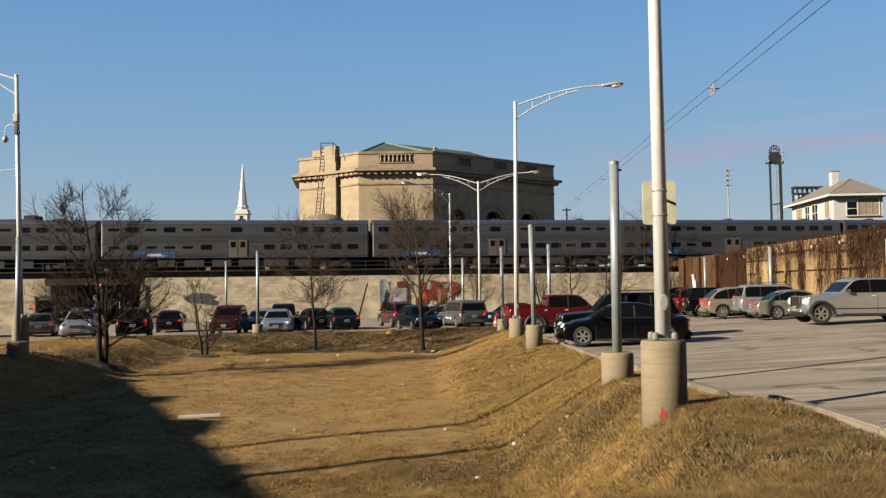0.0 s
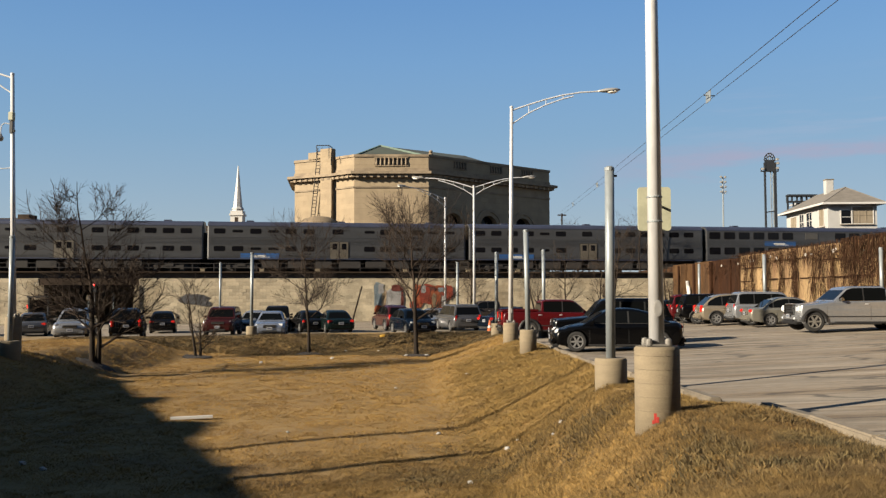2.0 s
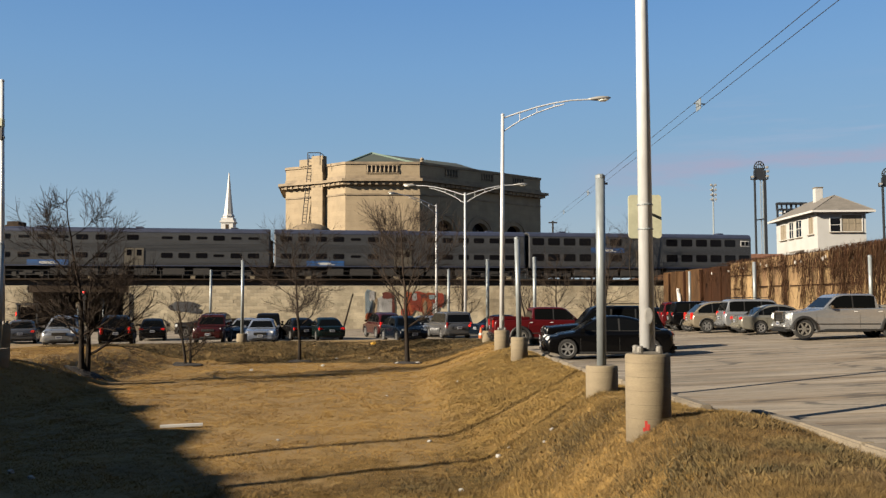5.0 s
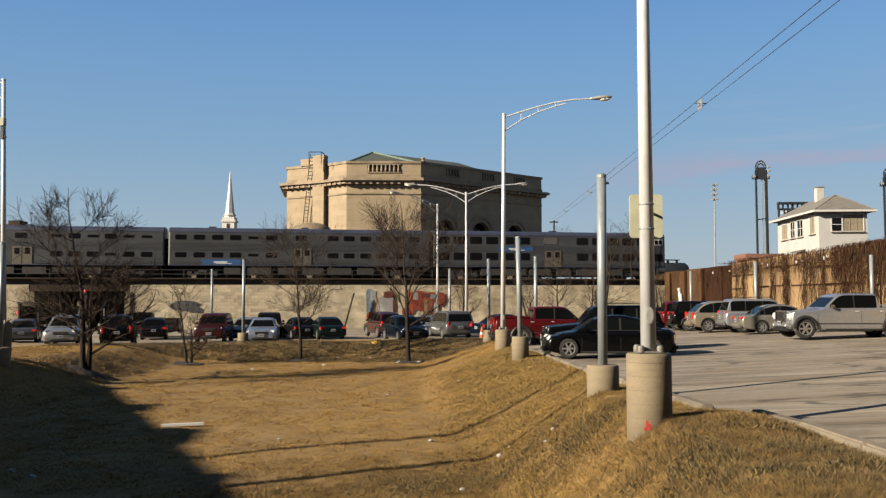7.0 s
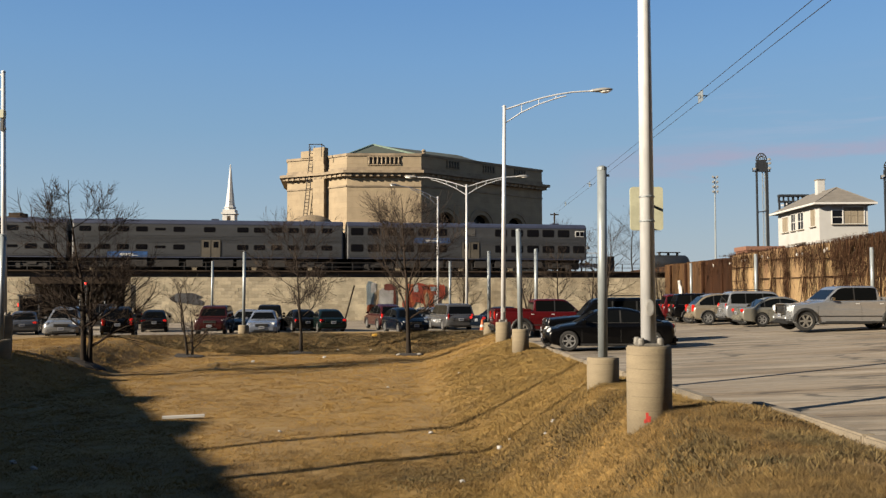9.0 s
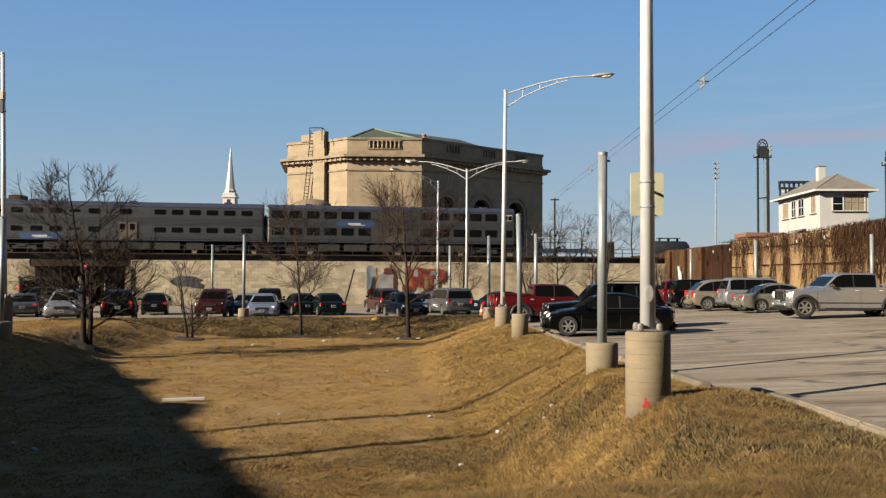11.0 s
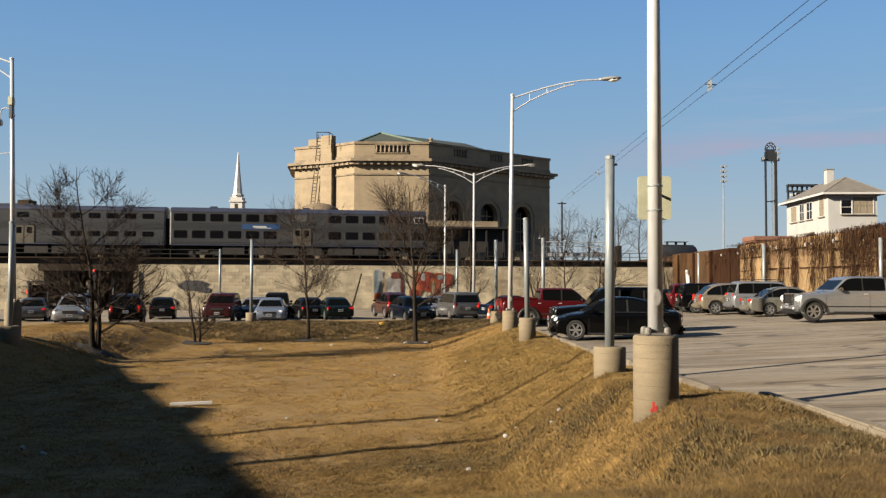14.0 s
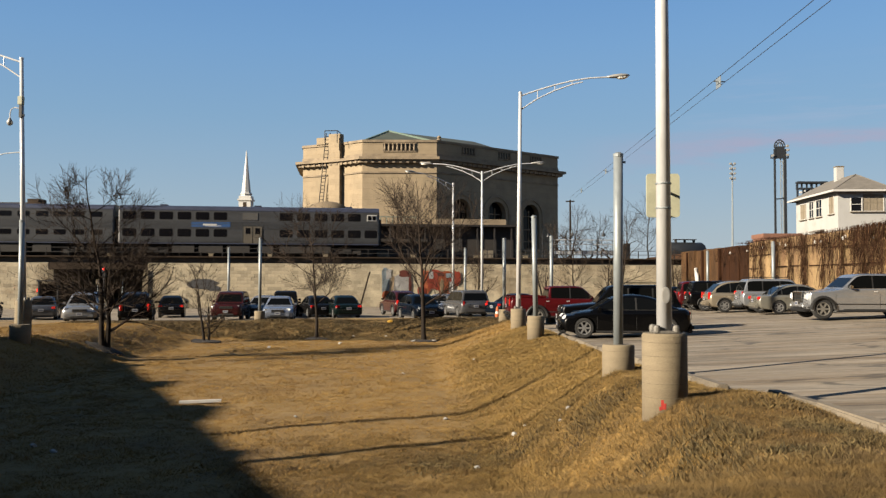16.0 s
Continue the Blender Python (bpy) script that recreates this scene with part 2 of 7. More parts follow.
M_RUST = mat("rusty_sheet_piling", (0.046, 0.0175, 0.0065), 0.9, vary=0.4, scale=1.2, fine=14.0, bump=0.4, dark=(0.026, 0.011, 0.005), mix=0.7, stretch=(1, 1.5, 0.35))
M_TANWALL = mat("stained_concrete_wall", (0.43, 0.285, 0.130), 0.9, vary=0.3, scale=0.9, fine=14.0, bump=0.3, dark=(0.150, 0.066, 0.027), mix=0.6, stretch=(1, 1.3, 0.45))
M_ENDWALL = mat("brown_stained_wall", (0.125, 0.066, 0.029), 0.9, vary=0.4, scale=0.9, fine=12.0, bump=0.4, dark=(0.055, 0.030, 0.016), mix=0.7, stretch=(1, 1.3, 0.5))
M_BRUSH = mat("dry_brush", (0.062, 0.030, 0.015), 0.95, vary=0.4, scale=2.0, fine=20.0, island=0.4)
M_BARK = mat("grey_bark", (0.036, 0.028, 0.022), 0.95, vary=0.35, scale=4.0, fine=40.0, bump=0.6, stretch=(1, 1, 0.3))
M_TWIG = mat("twigs", (0.050, 0.036, 0.027), 0.95, vary=0.3, scale=3.0, fine=20.0)
for m_ in (M_RUST, M_ENDWALL, M_BRUSH, M_BARK, M_TWIG, M_COPING):          # dry, dull surfaces with hardly any sheen
    m_.node_tree.nodes["Principled BSDF"].inputs["Specular IOR Level"].default_value = 0.12
M_STATION = course_mat("station_limestone", (0.450, 0.348, 0.218), (0.86, 0.86, 0.86), 1.5, 0.75, (0.72, 0.68, 0.62), stain=(0.330, 0.245, 0.152), bump=0.25)
M_TRIM = mat("carved_limestone", (0.375, 0.288, 0.187), 0.85, vary=0.25, scale=0.8, fine=8.0, dark=(0.155, 0.118, 0.0806), mix=0.5)
M_RECESS = mat("sooty_stone", (0.105, 0.083, 0.058), 0.9, vary=0.25, scale=1.0, fine=8.0)
M_ROOFGREEN = mat("copper_green_roof", (0.060, 0.078, 0.060), 0.8, vary=0.2, scale=0.4, fine=4.0, dark=(0.045, 0.047, 0.04), mix=0.6)
M_STEELCAR = mat("stainless_car_side", (0.106, 0.108, 0.112), 0.42, metal=0.4, vary=0.2, scale=0.6, fine=6.0, dark=(0.085, 0.081, 0.076), mix=0.5, stretch=(0.3, 1, 3))
M_CARROOF = mat("car_roof", (0.060, 0.072, 0.125), 0.55, metal=0.3, vary=0.2, scale=0.8, fine=7.0)
M_VENT = mat("grey_vent", (0.085, 0.082, 0.078), 0.8, vary=0.2, scale=1.0, fine=20.0, stretch=(1, 1, 6))
M_CARDOOR = mat("car_door", (0.155, 0.132, 0.098), 0.55, metal=0.2, vary=0.2, scale=1.0, fine=9.0)
M_TRAINGLASS = glass_mat("train_glass", (0.004, 0.004, 0.005), 0.10, 1.2)
M_RUBBER = mat("gasket_rubber", (0.02, 0.02, 0.02), 0.8)
M_TRUCK = mat("truck_grime", (0.027, 0.0216, 0.018), 0.85, vary=0.4, scale=2.0, fine=15.0)
M_BLUE = mat("blue_band", (0.016, 0.11, 0.35), 0.5, vary=0.12, scale=1.0)
M_WHITE = mat("white_paint", (0.76, 0.745, 0.715), 0.6, vary=0.08, scale=1.0, fine=12.0)
M_STUCCO = mat("white_stucco", (0.575, 0.57, 0.55), 0.85, vary=0.08, scale=0.7, fine=10.0, dark=(0.46, 0.44, 0.40), mix=0.35)
M_MULCH = mat("dark_mulch", (0.020, 0.012, 0.007), 0.95, vary=0.5, scale=9.0, fine=60.0, bump=0.8)
M_SHINGLE = mat("brown_shingles", (0.225, 0.202, 0.175), 0.9, vary=0.25, scale=1.0, fine=9.0, bump=0.5, stretch=(1, 1, 4))
M_BOARD = mat("boarded_window", (0.322, 0.266, 0.189), 0.85, vary=0.2, scale=1.0, fine=8.0, stretch=(3, 3, 0.5))
M_BLACKSTEEL = mat("black_painted_steel", (0.028, 0.032, 0.038), 0.55, metal=0.2, vary=0.25)
M_SKYBLOCK = mat("sooty_grey_brick", (0.105, 0.098, 0.09), 0.9, vary=0.3, scale=0.6, fine=9.0, bump=0.4)
M_BRICKRED = course_mat("red_brick", (0.33, 0.15, 0.09), (0.8, 0.78, 0.75), 0.22, 0.075, (0.8, 0.8, 0.78), gap=0.008)
M_TYRE = mat("tyre_rubber", (0.016, 0.0155, 0.015), 0.85, vary=0.3, scale=8.0)
M_ALLOY = mat("alloy_rim", (0.50, 0.50, 0.50), 0.3, metal=0.6, vary=0.1, scale=6.0)
M_CARGLASS = glass_mat("car_glass", (0.0025, 0.0028, 0.003), 0.05, 1.17)
M_PLASTIC = mat("black_plastic", (0.0075, 0.0075, 0.008), 0.6, vary=0.2, scale=5.0)
M_NUT = mat("weathered_nut_cover", (0.24, 0.225, 0.20), 0.6, metal=0.2, vary=0.3, scale=9.0)
M_CHROME = mat("chrome_trim", (0.70, 0.70, 0.70), 0.18, metal=1.0, vary=0.06)
M_HEADLIGHT = glass_mat("headlight_lens", (0.40, 0.41, 0.42), 0.06)
M_TAIL = glass_mat("tail_lens", (0.30, 0.010, 0.008), 0.12)
M_PLATE = mat("number_plate", (0.40, 0.41, 0.43), 0.6, vary=0.08)
M_BAR = mat("dark_bar", (0.07, 0.08, 0.14), 0.7)
M_ORANGE = mat("cone_orange", (0.75, 0.16, 0.035), 0.6, vary=0.12)
M_YELLOW = mat("yellow_plastic", (0.75, 0.42, 0.03), 0.6, vary=0.15)
M_SIGNBACK = mat("faded_sign_face", (0.60, 0.60, 0.43), 0.6, vary=0.1, scale=3.0)
M_REDSPRAY = mat("red_spray_paint", (0.62, 0.045, 0.03), 0.8)
M_LITTER = mat("white_litter", (0.52, 0.50, 0.47), 0.7, vary=0.12)
M_REDGLOW = glow_mat("red_signal", (1.0, 0.03, 0.015), 0.35)


# ---- mesh helpers ----
def part(name, bm, material, parent=None, label="", smooth=False):
    me = bpy.data.meshes.new(name)
    bm.to_mesh(me)
    bm.free()
    me.materials.append(material)
    if smooth:
        for p in me.polygons:
            p.use_smooth = True
        if smooth != True:
            me.set_sharp_from_angle(angle=radians(smooth))
    ob = new(name, me)
    ob.parent = parent
    if label:
        tagged(ob, label)
    return ob


def base(name, m, label, category, group="", kind=""):
    ob = new(name)
    ob.empty_display_size = 0.2
    ob.matrix_basis = m
    return tagged(ob, label, category, group, kind)


def add_box(bm, c, s, turn=None, bevel=0.0):
    made = bmesh.ops.create_cube(bm, size=1.0)["verts"]
    bmesh.ops.scale(bm, vec=s, verts=made)
    if bevel:
        edges = list({e for v in made for e in v.link_edges})
        made = list({v for f in bmesh.ops.bevel(bm, geom=edges, offset=bevel, segments=2, affect="EDGES")["faces"] for v in f.verts} | {v for v in made if v.is_valid})
        island, todo = set(made), list(made)
        while todo:
            for e in todo.pop().link_edges:
                for v in e.verts:
                    if v not in island:
                        island.add(v)
                        todo.append(v)
        made = list(island)
    m = Matrix.Translation(c) @ (turn.to_4x4() if turn else Matrix())
    bmesh.ops.transform(bm, matrix=m, verts=made)
    return made


def box(c, s, turn=None, bevel=0.0):
    bm = bmesh.new()
    add_box(bm, c, s, turn, bevel)
    return bm


def boxes(items):
    bm = bmesh.new()
    for c, s in items:
        add_box(bm, c, s)
    return bm


def add_tube(bm, p, q, r0, r1=None, n=10, caps=True):
    p, q = Vector(p), Vector(q)
    r1 = r0 if r1 is None else r1
    d = (q - p).normalized()
    u = d.orthogonal().normalized()
    v = d.cross(u)
    rings = []
    for c, r in ((p, r0), (q, r1)):
        rings.append([bm.verts.new(c + (u * math.cos(a) + v * math.sin(a)) * r) for a in (2 * math.pi * k / n for k in range(n))])
    for k in range(n):
        bm.faces.new((rings[0][k], rings[0][(k + 1) % n], rings[1][(k + 1) % n], rings[1][k]))
    if caps:
        bm.faces.new(list(reversed(rings[0])))
        bm.faces.new(rings[1])


def tube(p, q, r0, r1=None, n=12):
    bm = bmesh.new()
    add_tube(bm, p, q, r0, r1, n)
    return bm


def lathe(profile, n=20, caps=True):
    """A turned body: profile of (radius, height) from the bottom to the top."""
    bm = bmesh.new()
    rings = []
    for r, z in profile:
        rings.append([bm.verts.new((r * math.cos(2 * math.pi * k / n), r * math.sin(2 * math.pi * k / n), z)) for k in range(n)])
    for a, b in zip(rings, rings[1:]):
        for k in range(n):
            bm.faces.new((a[k], a[(k + 1) % n], b[(k + 1) % n], b[k]))
    if caps:
        bm.faces.new(list(reversed(rings[0])))
        bm.faces.new(rings[-1])
    return bm


def add_bent(bm, pts, r, n=8):
    """One continuous bent tube through the points."""
    pts = [Vector(p) for p in pts]
    rings = []
    u = None
    for k, p in enumerate(pts):
        d = (pts[min(k + 1, len(pts) - 1)] - pts[max(k - 1, 0)]).normalized()
        u = (d.orthogonal() if u is None else u - d * u.dot(d)).normalized()
        v = d.cross(u)
        rings.append([bm.verts.new(p + (u * math.cos(a) + v * math.sin(a)) * r) for a in (2 * math.pi * j / n for j in range(n))])
    for a, b in zip(rings, rings[1:]):
        for j in range(n):
            bm.faces.new((a[j], a[(j + 1) % n], b[(j + 1) % n], b[j]))
    bm.faces.new(list(reversed(rings[0])))
    bm.faces.new(rings[-1])


def loft(sections, caps=True):
    bm = bmesh.new()
    rings = [[bm.verts.new(p) for p in s] for s in sections]
    n = len(rings[0])
    for a, b in zip(rings, rings[1:]):
        for k in range(n):
            bm.faces.new((a[k], a[(k + 1) % n], b[(k + 1) % n], b[k]))
    if caps:
        bm.faces.new(list(reversed(rings[0])))
        bm.faces.new(rings[-1])
    bmesh.ops.recalc_face_normals(bm, faces=bm.faces)
    return bm


def prism(outline, z0, z1):
    """An upright prism over a plan outline."""
    bm = bmesh.new()
    lo = [bm.verts.new((x, y, z0)) for x, y in outline]
    hi = [bm.verts.new((x, y, z1)) for x, y in outline]
    n = len(lo)
    for k in range(n):
        bm.faces.new((lo[k], lo[(k + 1) % n], hi[(k + 1) % n], hi[k]))
    bm.faces.new(list(reversed(lo)))
    bm.faces.new(hi)
    bmesh.ops.recalc_face_normals(bm, faces=bm.faces)
    return bm


# ---- ground, car park and kerbs ----
def clamp(v, lo, hi):
    return max(lo, min(hi, v))


def smooth(v):
    v = clamp(v, 0, 1)
    return v * v * (3 - 2 * v)


def along_line(pts, v):
    """Straight from point to point: (v, w) pairs in order of v."""
    if v <= pts[0][0]:
        return pts[0][1]
    for (a, p), (b, q) in zip(pts, pts[1:]):
        if v <= b:
            return p + (q - p) * (v - a) / (b - a)
    return pts[-1][1]


KERB_X = [(-30, 5.2), (9.6, 4.85), (11.7, 4.93), (13.35, 4.80), (13.75, 4.24), (16.4, 4.25), (20, 4.02), (25, 4.0), (33, 3.9), (48, 3.3), (50.5, 2.6)]
KERB_Y = [(-70, 46.5), (-21, 48.3), (-12, 50.0), (-6, 52.2), (0.5, 51.6), (2.6, 50.5)]


def kerb_x(y):
    return along_line(KERB_X, y)


def kerb_y(x):
    return along_line(KERB_Y, x)


def lot_z(x, y):
    z = 0.04 * (min(x, 22) - 5) if x > 5 else 0.012 * (max(x, -15) - 5)
    return z - 0.013 * (clamp(y, 8, 62) - 15)


def in_lot(x, y):
    return (x > kerb_x(y) and y < 86) if y < 50.5 else (y > kerb_y(x) or x > 2.6)


BANK_TOP = [(8, 3.0), (12, 2.95), (16.4, 2.95), (19.5, 3.5), (22, 3.65), (29, 3.3), (34, 2.85)]
BANK_RUN = [(8, 2.3), (12, 2.0), (16.4, 1.9), (19.5, 2.35), (22, 3.1), (29, 3.6), (34, 3.55)]


def grass_z(x, y):
    """The mown hollow between the car park's edges."""
    rim = lot_z(x, y) + 0.13
    left = -16.2 + 4.5 * smooth((24 - y) / 18)
    right, run = along_line(BANK_TOP, y), along_line(BANK_RUN, y)
    near = 5.2 + 1.6 * smooth((x + 8) / 12)
    far = kerb_y(x) - 0.6
    e = [(right - x) / run, (x - left) / 2.8, (y - near) / 5.5, (far - y) / 4.2]
    d = -math.log(sum(math.exp(-7 * v) for v in e)) / 7 if min(e) > -3 else -1
    floor_z = -1.62 + 0.008 * (y - 16) + 0.05 * noise.noise((x * 0.25, y * 0.25, 1.0))
    k = 0.35 * smooth(d * 0.93) + 0.65 * clamp(d * 0.93, 0, 1)
    rim -= 0.28 * smooth((y - 17.0) / 3.0) * (1 - smooth((y - 26) / 9)) * smooth((x + 1) / 3) * (1 - smooth((x - 3.25) / 0.6))
    z = rim + (floor_z - rim) * k - 0.10 * smooth((x - kerb_x(y) + 0.75) / 0.6)
    z += 0.13 * math.exp(-((x - 3.9) / 0.75) ** 2 - ((y - 11.5) / 0.9) ** 2)      # a swell beside the near footing
    return z + 0.035 * noise.noise((x * 0.9, y * 0.9, 3.0)) * clamp(d * 4 + 0.6, 0, 1) + 0.012 * noise.noise((x * 3.1, y * 3.1, 8.0))


def land_z(x, y):
    return lot_z(x, y) - 0.14 if in_lot(x, y) else grass_z(x, y)


def sheet(xs, ys, height):
    me = bpy.data.meshes.new("sheet")
    n = len(ys)
    me.from_pydata([(x, y, height(x, y)) for x in xs for y in ys], [],
                   [(i * n + j, (i + 1) * n + j, (i + 1) * n + j + 1, i * n + j + 1) for i in range(len(xs) - 1) for j in range(n - 1)])
    for p in me.polygons:
        p.use_smooth = True
    return me


def steps(a, b, d):
    n = max(1, round((b - a) / d))
    return [a + (b - a) * k / n for k in range(n)]


gx = [-2600, -900, -300] + steps(-120, -40, 8) + steps(-40, -22, 1.0) + steps(-22, 8, 0.25) + steps(8, 30, 2.0) + steps(30, 120, 10) + [120, 300, 900, 2600]
gy = [-1500, -500, -150, -60, -20, -8] + steps(-4, 4, 1.0) + steps(4, 54, 0.25) + steps(54, 90, 3.0) + steps(90, 160, 10) + [160, 400, 1000, 2400, 4500]
ground_mesh = sheet(gx, gy, land_z)
ground_mesh.materials.append(M_GRASS)
GX0, GY0 = gx.index(-22.0), gy.index(4.0)
heights = np.empty(len(ground_mesh.vertices) * 3)
ground_mesh.vertices.foreach_get("co", heights)
heights = heights.reshape(len(gx), len(gy), 3)[:, :, 2]


def quick_z(x, y):
    """The ground's height between the fine grid's points (x -22 to 8, y 4 to 54)."""
    u, v = (x + 22) * 4, (y - 4) * 4
    i, j = int(u), int(v)
    u, v = u - i, v - j
    i, j = i + GX0, j + GY0
    return (heights[i, j] * (1 - u) + heights[i + 1, j] * u) * (1 - v) + (heights[i, j + 1] * (1 - u) + heights[i + 1, j + 1] * u) * v


ground = tagged(new("ground", ground_mesh), "dry dormant lawn sinking into a shallow grassy hollow", "ground", kind="structure")

# asphalt in two runs, butted at the far kerb's end
lot = bpy.data.meshes.new("car_park")
verts, faces = [], []


def lot_run(us, vs, place):
    o = len(verts)
    for u in us:
        for v in vs:
            x, y = place(u, v)
            verts.append((x, y, lot_z(x, y) + 0.008 * noise.noise((x * 0.5, y * 0.5, 5.0))))
    n = len(vs)
    faces.extend((o + i * n + j, o + (i + 1) * n + j, o + (i + 1) * n + j + 1, o + i * n + j + 1) for i in range(len(us) - 1) for j in range(n - 1))


unit = [k / 24 for k in range(25)]
lot_run(unit, [-30 + k for k in range(81)] + [50.5], lambda u, y: (kerb_x(y) + (23.5 - kerb_x(y)) * u, y))
lot_run([-70 + 72.6 * k / 60 for k in range(61)], unit, lambda x, v: (x, kerb_y(x) + (88 - kerb_y(x)) * v))
lot_run([2.6 + 20.9 * k / 20 for k in range(21)], unit, lambda x, v: (x, 50.5 + (92 - 50.5) * v))
lot.from_pydata(verts, [], faces)
for p in lot.polygons:
    p.use_smooth = True
lot.materials.append(M_ASPHALT)
tagged(new("car_park", lot), "worn pale grey asphalt car park with dark cracks", "car park", kind="structure")

kerb = base("kerb", Matrix(), "worn concrete kerb between lawn and asphalt", "kerb", kind="structure")


def kerb_stone(p, q, drop=0.0):
    p, q = Vector(p), Vector(q)
    d = q - p
    turn = Matrix.Rotation(math.atan2(d.y, d.x), 3, "Z") @ Matrix.Rotation(-math.asin(d.z / d.length), 3, "Y")
    part("kerb_stone", box((p + q) / 2 + Vector((0, 0, 0.025 - drop)), (d.length - 0.025, 0.19, 0.29), turn, 0.025), M_KERB, kerb)


rk = random.Random(4)
y = 2.35
while y < 50:
    b = min(y + 1.85, 50.5)
    j = rk.uniform(-0.03, 0.03)
    jog = [0.30 if 13.3 < v < 13.6 else 0.0 for v in (y, b)]
    kerb_stone((kerb_x(y + jog[0]) - 0.09 + j, y + jog[0], lot_z(kerb_x(y), y)), (kerb_x(b - jog[1]) - 0.09 + j + rk.uniform(-0.03, 0.03), b - jog[1] * 0.3, lot_z(kerb_x(b), b)), rk.uniform(0.0, 0.045) + 0.06 * smooth((y - 19) / 5))
    y = b
x = -40.0
while x < 2.5:
    b = min(x + 2.4, 2.6)
    kerb_stone((x, kerb_y(x) - 0.09, lot_z(x, kerb_y(x))), (b, kerb_y(b) - 0.09, lot_z(b, kerb_y(b))), rk.uniform(0, 0.03))
    x = b

# ---- railway: embankment, wall, bridge over the underpass, railings ----
RAIL = pose(0, 88.3, 0, 0, 0, 10.07)      # x along the track, y away over it; the cars' near side is at y = 0
RAIL_Z = 3.9
WALL_Y = -3.7
embankment = tagged(part("embankment", boxes([((-79.2, 28.5, 1.2), (82, 62, 4.7)), ((48, 28.5, 1.2), (154, 62, 4.7)), ((-33.9, 28.5, 3.3), (8.6, 62, 0.6))]), M_BALLAST),
                    "gravel-topped railway embankment", "embankment", kind="structure")
embankment.matrix_basis = RAIL
wall = base("wall_railway", RAIL, "pale limestone block retaining wall below the railway", "wall", kind="structure")
U0, U1 = -38.2, -29.6
part("wall_face", boxes([((-79.2, WALL_Y + 0.6, 1.05), (81.9, 1.2, 4.6)), ((-3.2, WALL_Y + 0.6, 1.05), (52.8, 1.2, 4.6))]), M_STONE, wall)
part("lintel", box(((U0 + U1) / 2, WALL_Y + 0.6, 3.05), (U1 - U0 - 0.02, 1.15, 0.6)), M_COPING, wall, "dark steel lintel over the underpass")
part("abutment", boxes([((U0 + 0.2, WALL_Y + 0.35, 0.75), (0.5, 1.0, 3.9)), ((U1 - 0.2, WALL_Y + 0.35, 0.75), (0.5, 1.0, 3.9))]), M_CONCRETE, wall)
part("underpass_side", boxes([((U0 - 0.02, 10, 0.5), (0.1, 26, 4.5)), ((U1 + 0.02, 10, 0.5), (0.1, 26, 4.5)), (((U0 + U1) / 2, 14, 0.5), (8.6, 0.3, 4.5))]), M_CONCRETE, wall)
# near-black band: the shaded recess under the ledge is put into colour
part("edge_girder", boxes([((-22, WALL_Y + 0.62, 3.60), (190, 0.9, 0.5))]), M_IRON, wall, "dark edge girder with the ledge's shade in its colour")
part("ledge", boxes([((-22, WALL_Y + 0.35, 3.92), (190, 1.3, 0.11))]), M_COPING, wall, "brown stained concrete ledge")
railing = base("railing", RAIL, "dark iron railing along the railway edge", "railing")
for k in range(44):
    part("post", box((-62 + k * 1.95, WALL_Y + 0.45, 4.3), (0.07, 0.07, 0.95)), M_IRON, railing)
for z in (4.35, 4.75):
    part("rail", box((-20, WALL_Y + 0.45, z), (86, 0.05, 0.055)), M_IRON, railing)
box_tag = base("trackside_box", RAIL @ pose(-24, WALL_Y + 0.3, 3.88), "small pale trackside cable box", "cable box", "trackside cable boxes")
part("case", box((0, 0, 0.2), (0.42, 0.3, 0.3), None, 0.02), M_CONCRETE, box_tag)
part("lid", box((0, 0, 0.37), (0.54, 0.34, 0.05), None, 0.01), M_KERB, box_tag)
for xk in (-40.5, -33, -18.6, -13.4, -5.0, 1.2, 6.2):
    copy_thing(box_tag, RAIL @ pose(xk, WALL_Y + 0.3, 3.88))
# added dark wall, so nothing bright shows under the passing train
platform = base("platform_edge", RAIL, "dark wall added beyond the track, backing the train", "platform", kind="structure")
part("platform_wall", box((-48, 5.2, 4.6), (92, 0.8, 2.3)), M_TRUCK, platform)
part("platform_lip", box((-48, 5.1, 5.8), (92, 1.2, 0.12)), M_COPING, platform)
for side, o in (("near", 0.9), ("far", 2.35)):
    r = tagged(part("rail_track", box((-10, o, RAIL_Z + 0.04), (200, 0.07, 0.16)), M_TRUCK), "rusty steel running rail on the embankment", "rail")
    r.matrix_basis = RAIL

# mural on the wall
mural = base("mural", RAIL @ pose(-4.35, WALL_Y - 0.055, 0.35), "spray-painted mural in orange, white and pale blue", "mural")


def blot(cx, cz, rx, rz, seed, square=0.75):
    """A ragged patch of paint, squarer the lower the last number."""
    r = random.Random(seed)

    def bulge(v):
        return math.copysign(abs(v) ** square, v)

    bm = bmesh.new()
    bm.faces.new([bm.verts.new((cx + rx * bulge(math.cos(a)) * r.uniform(0.82, 1.1), 0, cz + rz * bulge(math.sin(a)) * r.uniform(0.82, 1.1)))
                  for a in (-2 * math.pi * k / 26 for k in range(26))])
    bmesh.ops.solidify(bm, geom=bm.faces[:], thickness=0.004)
    return bm


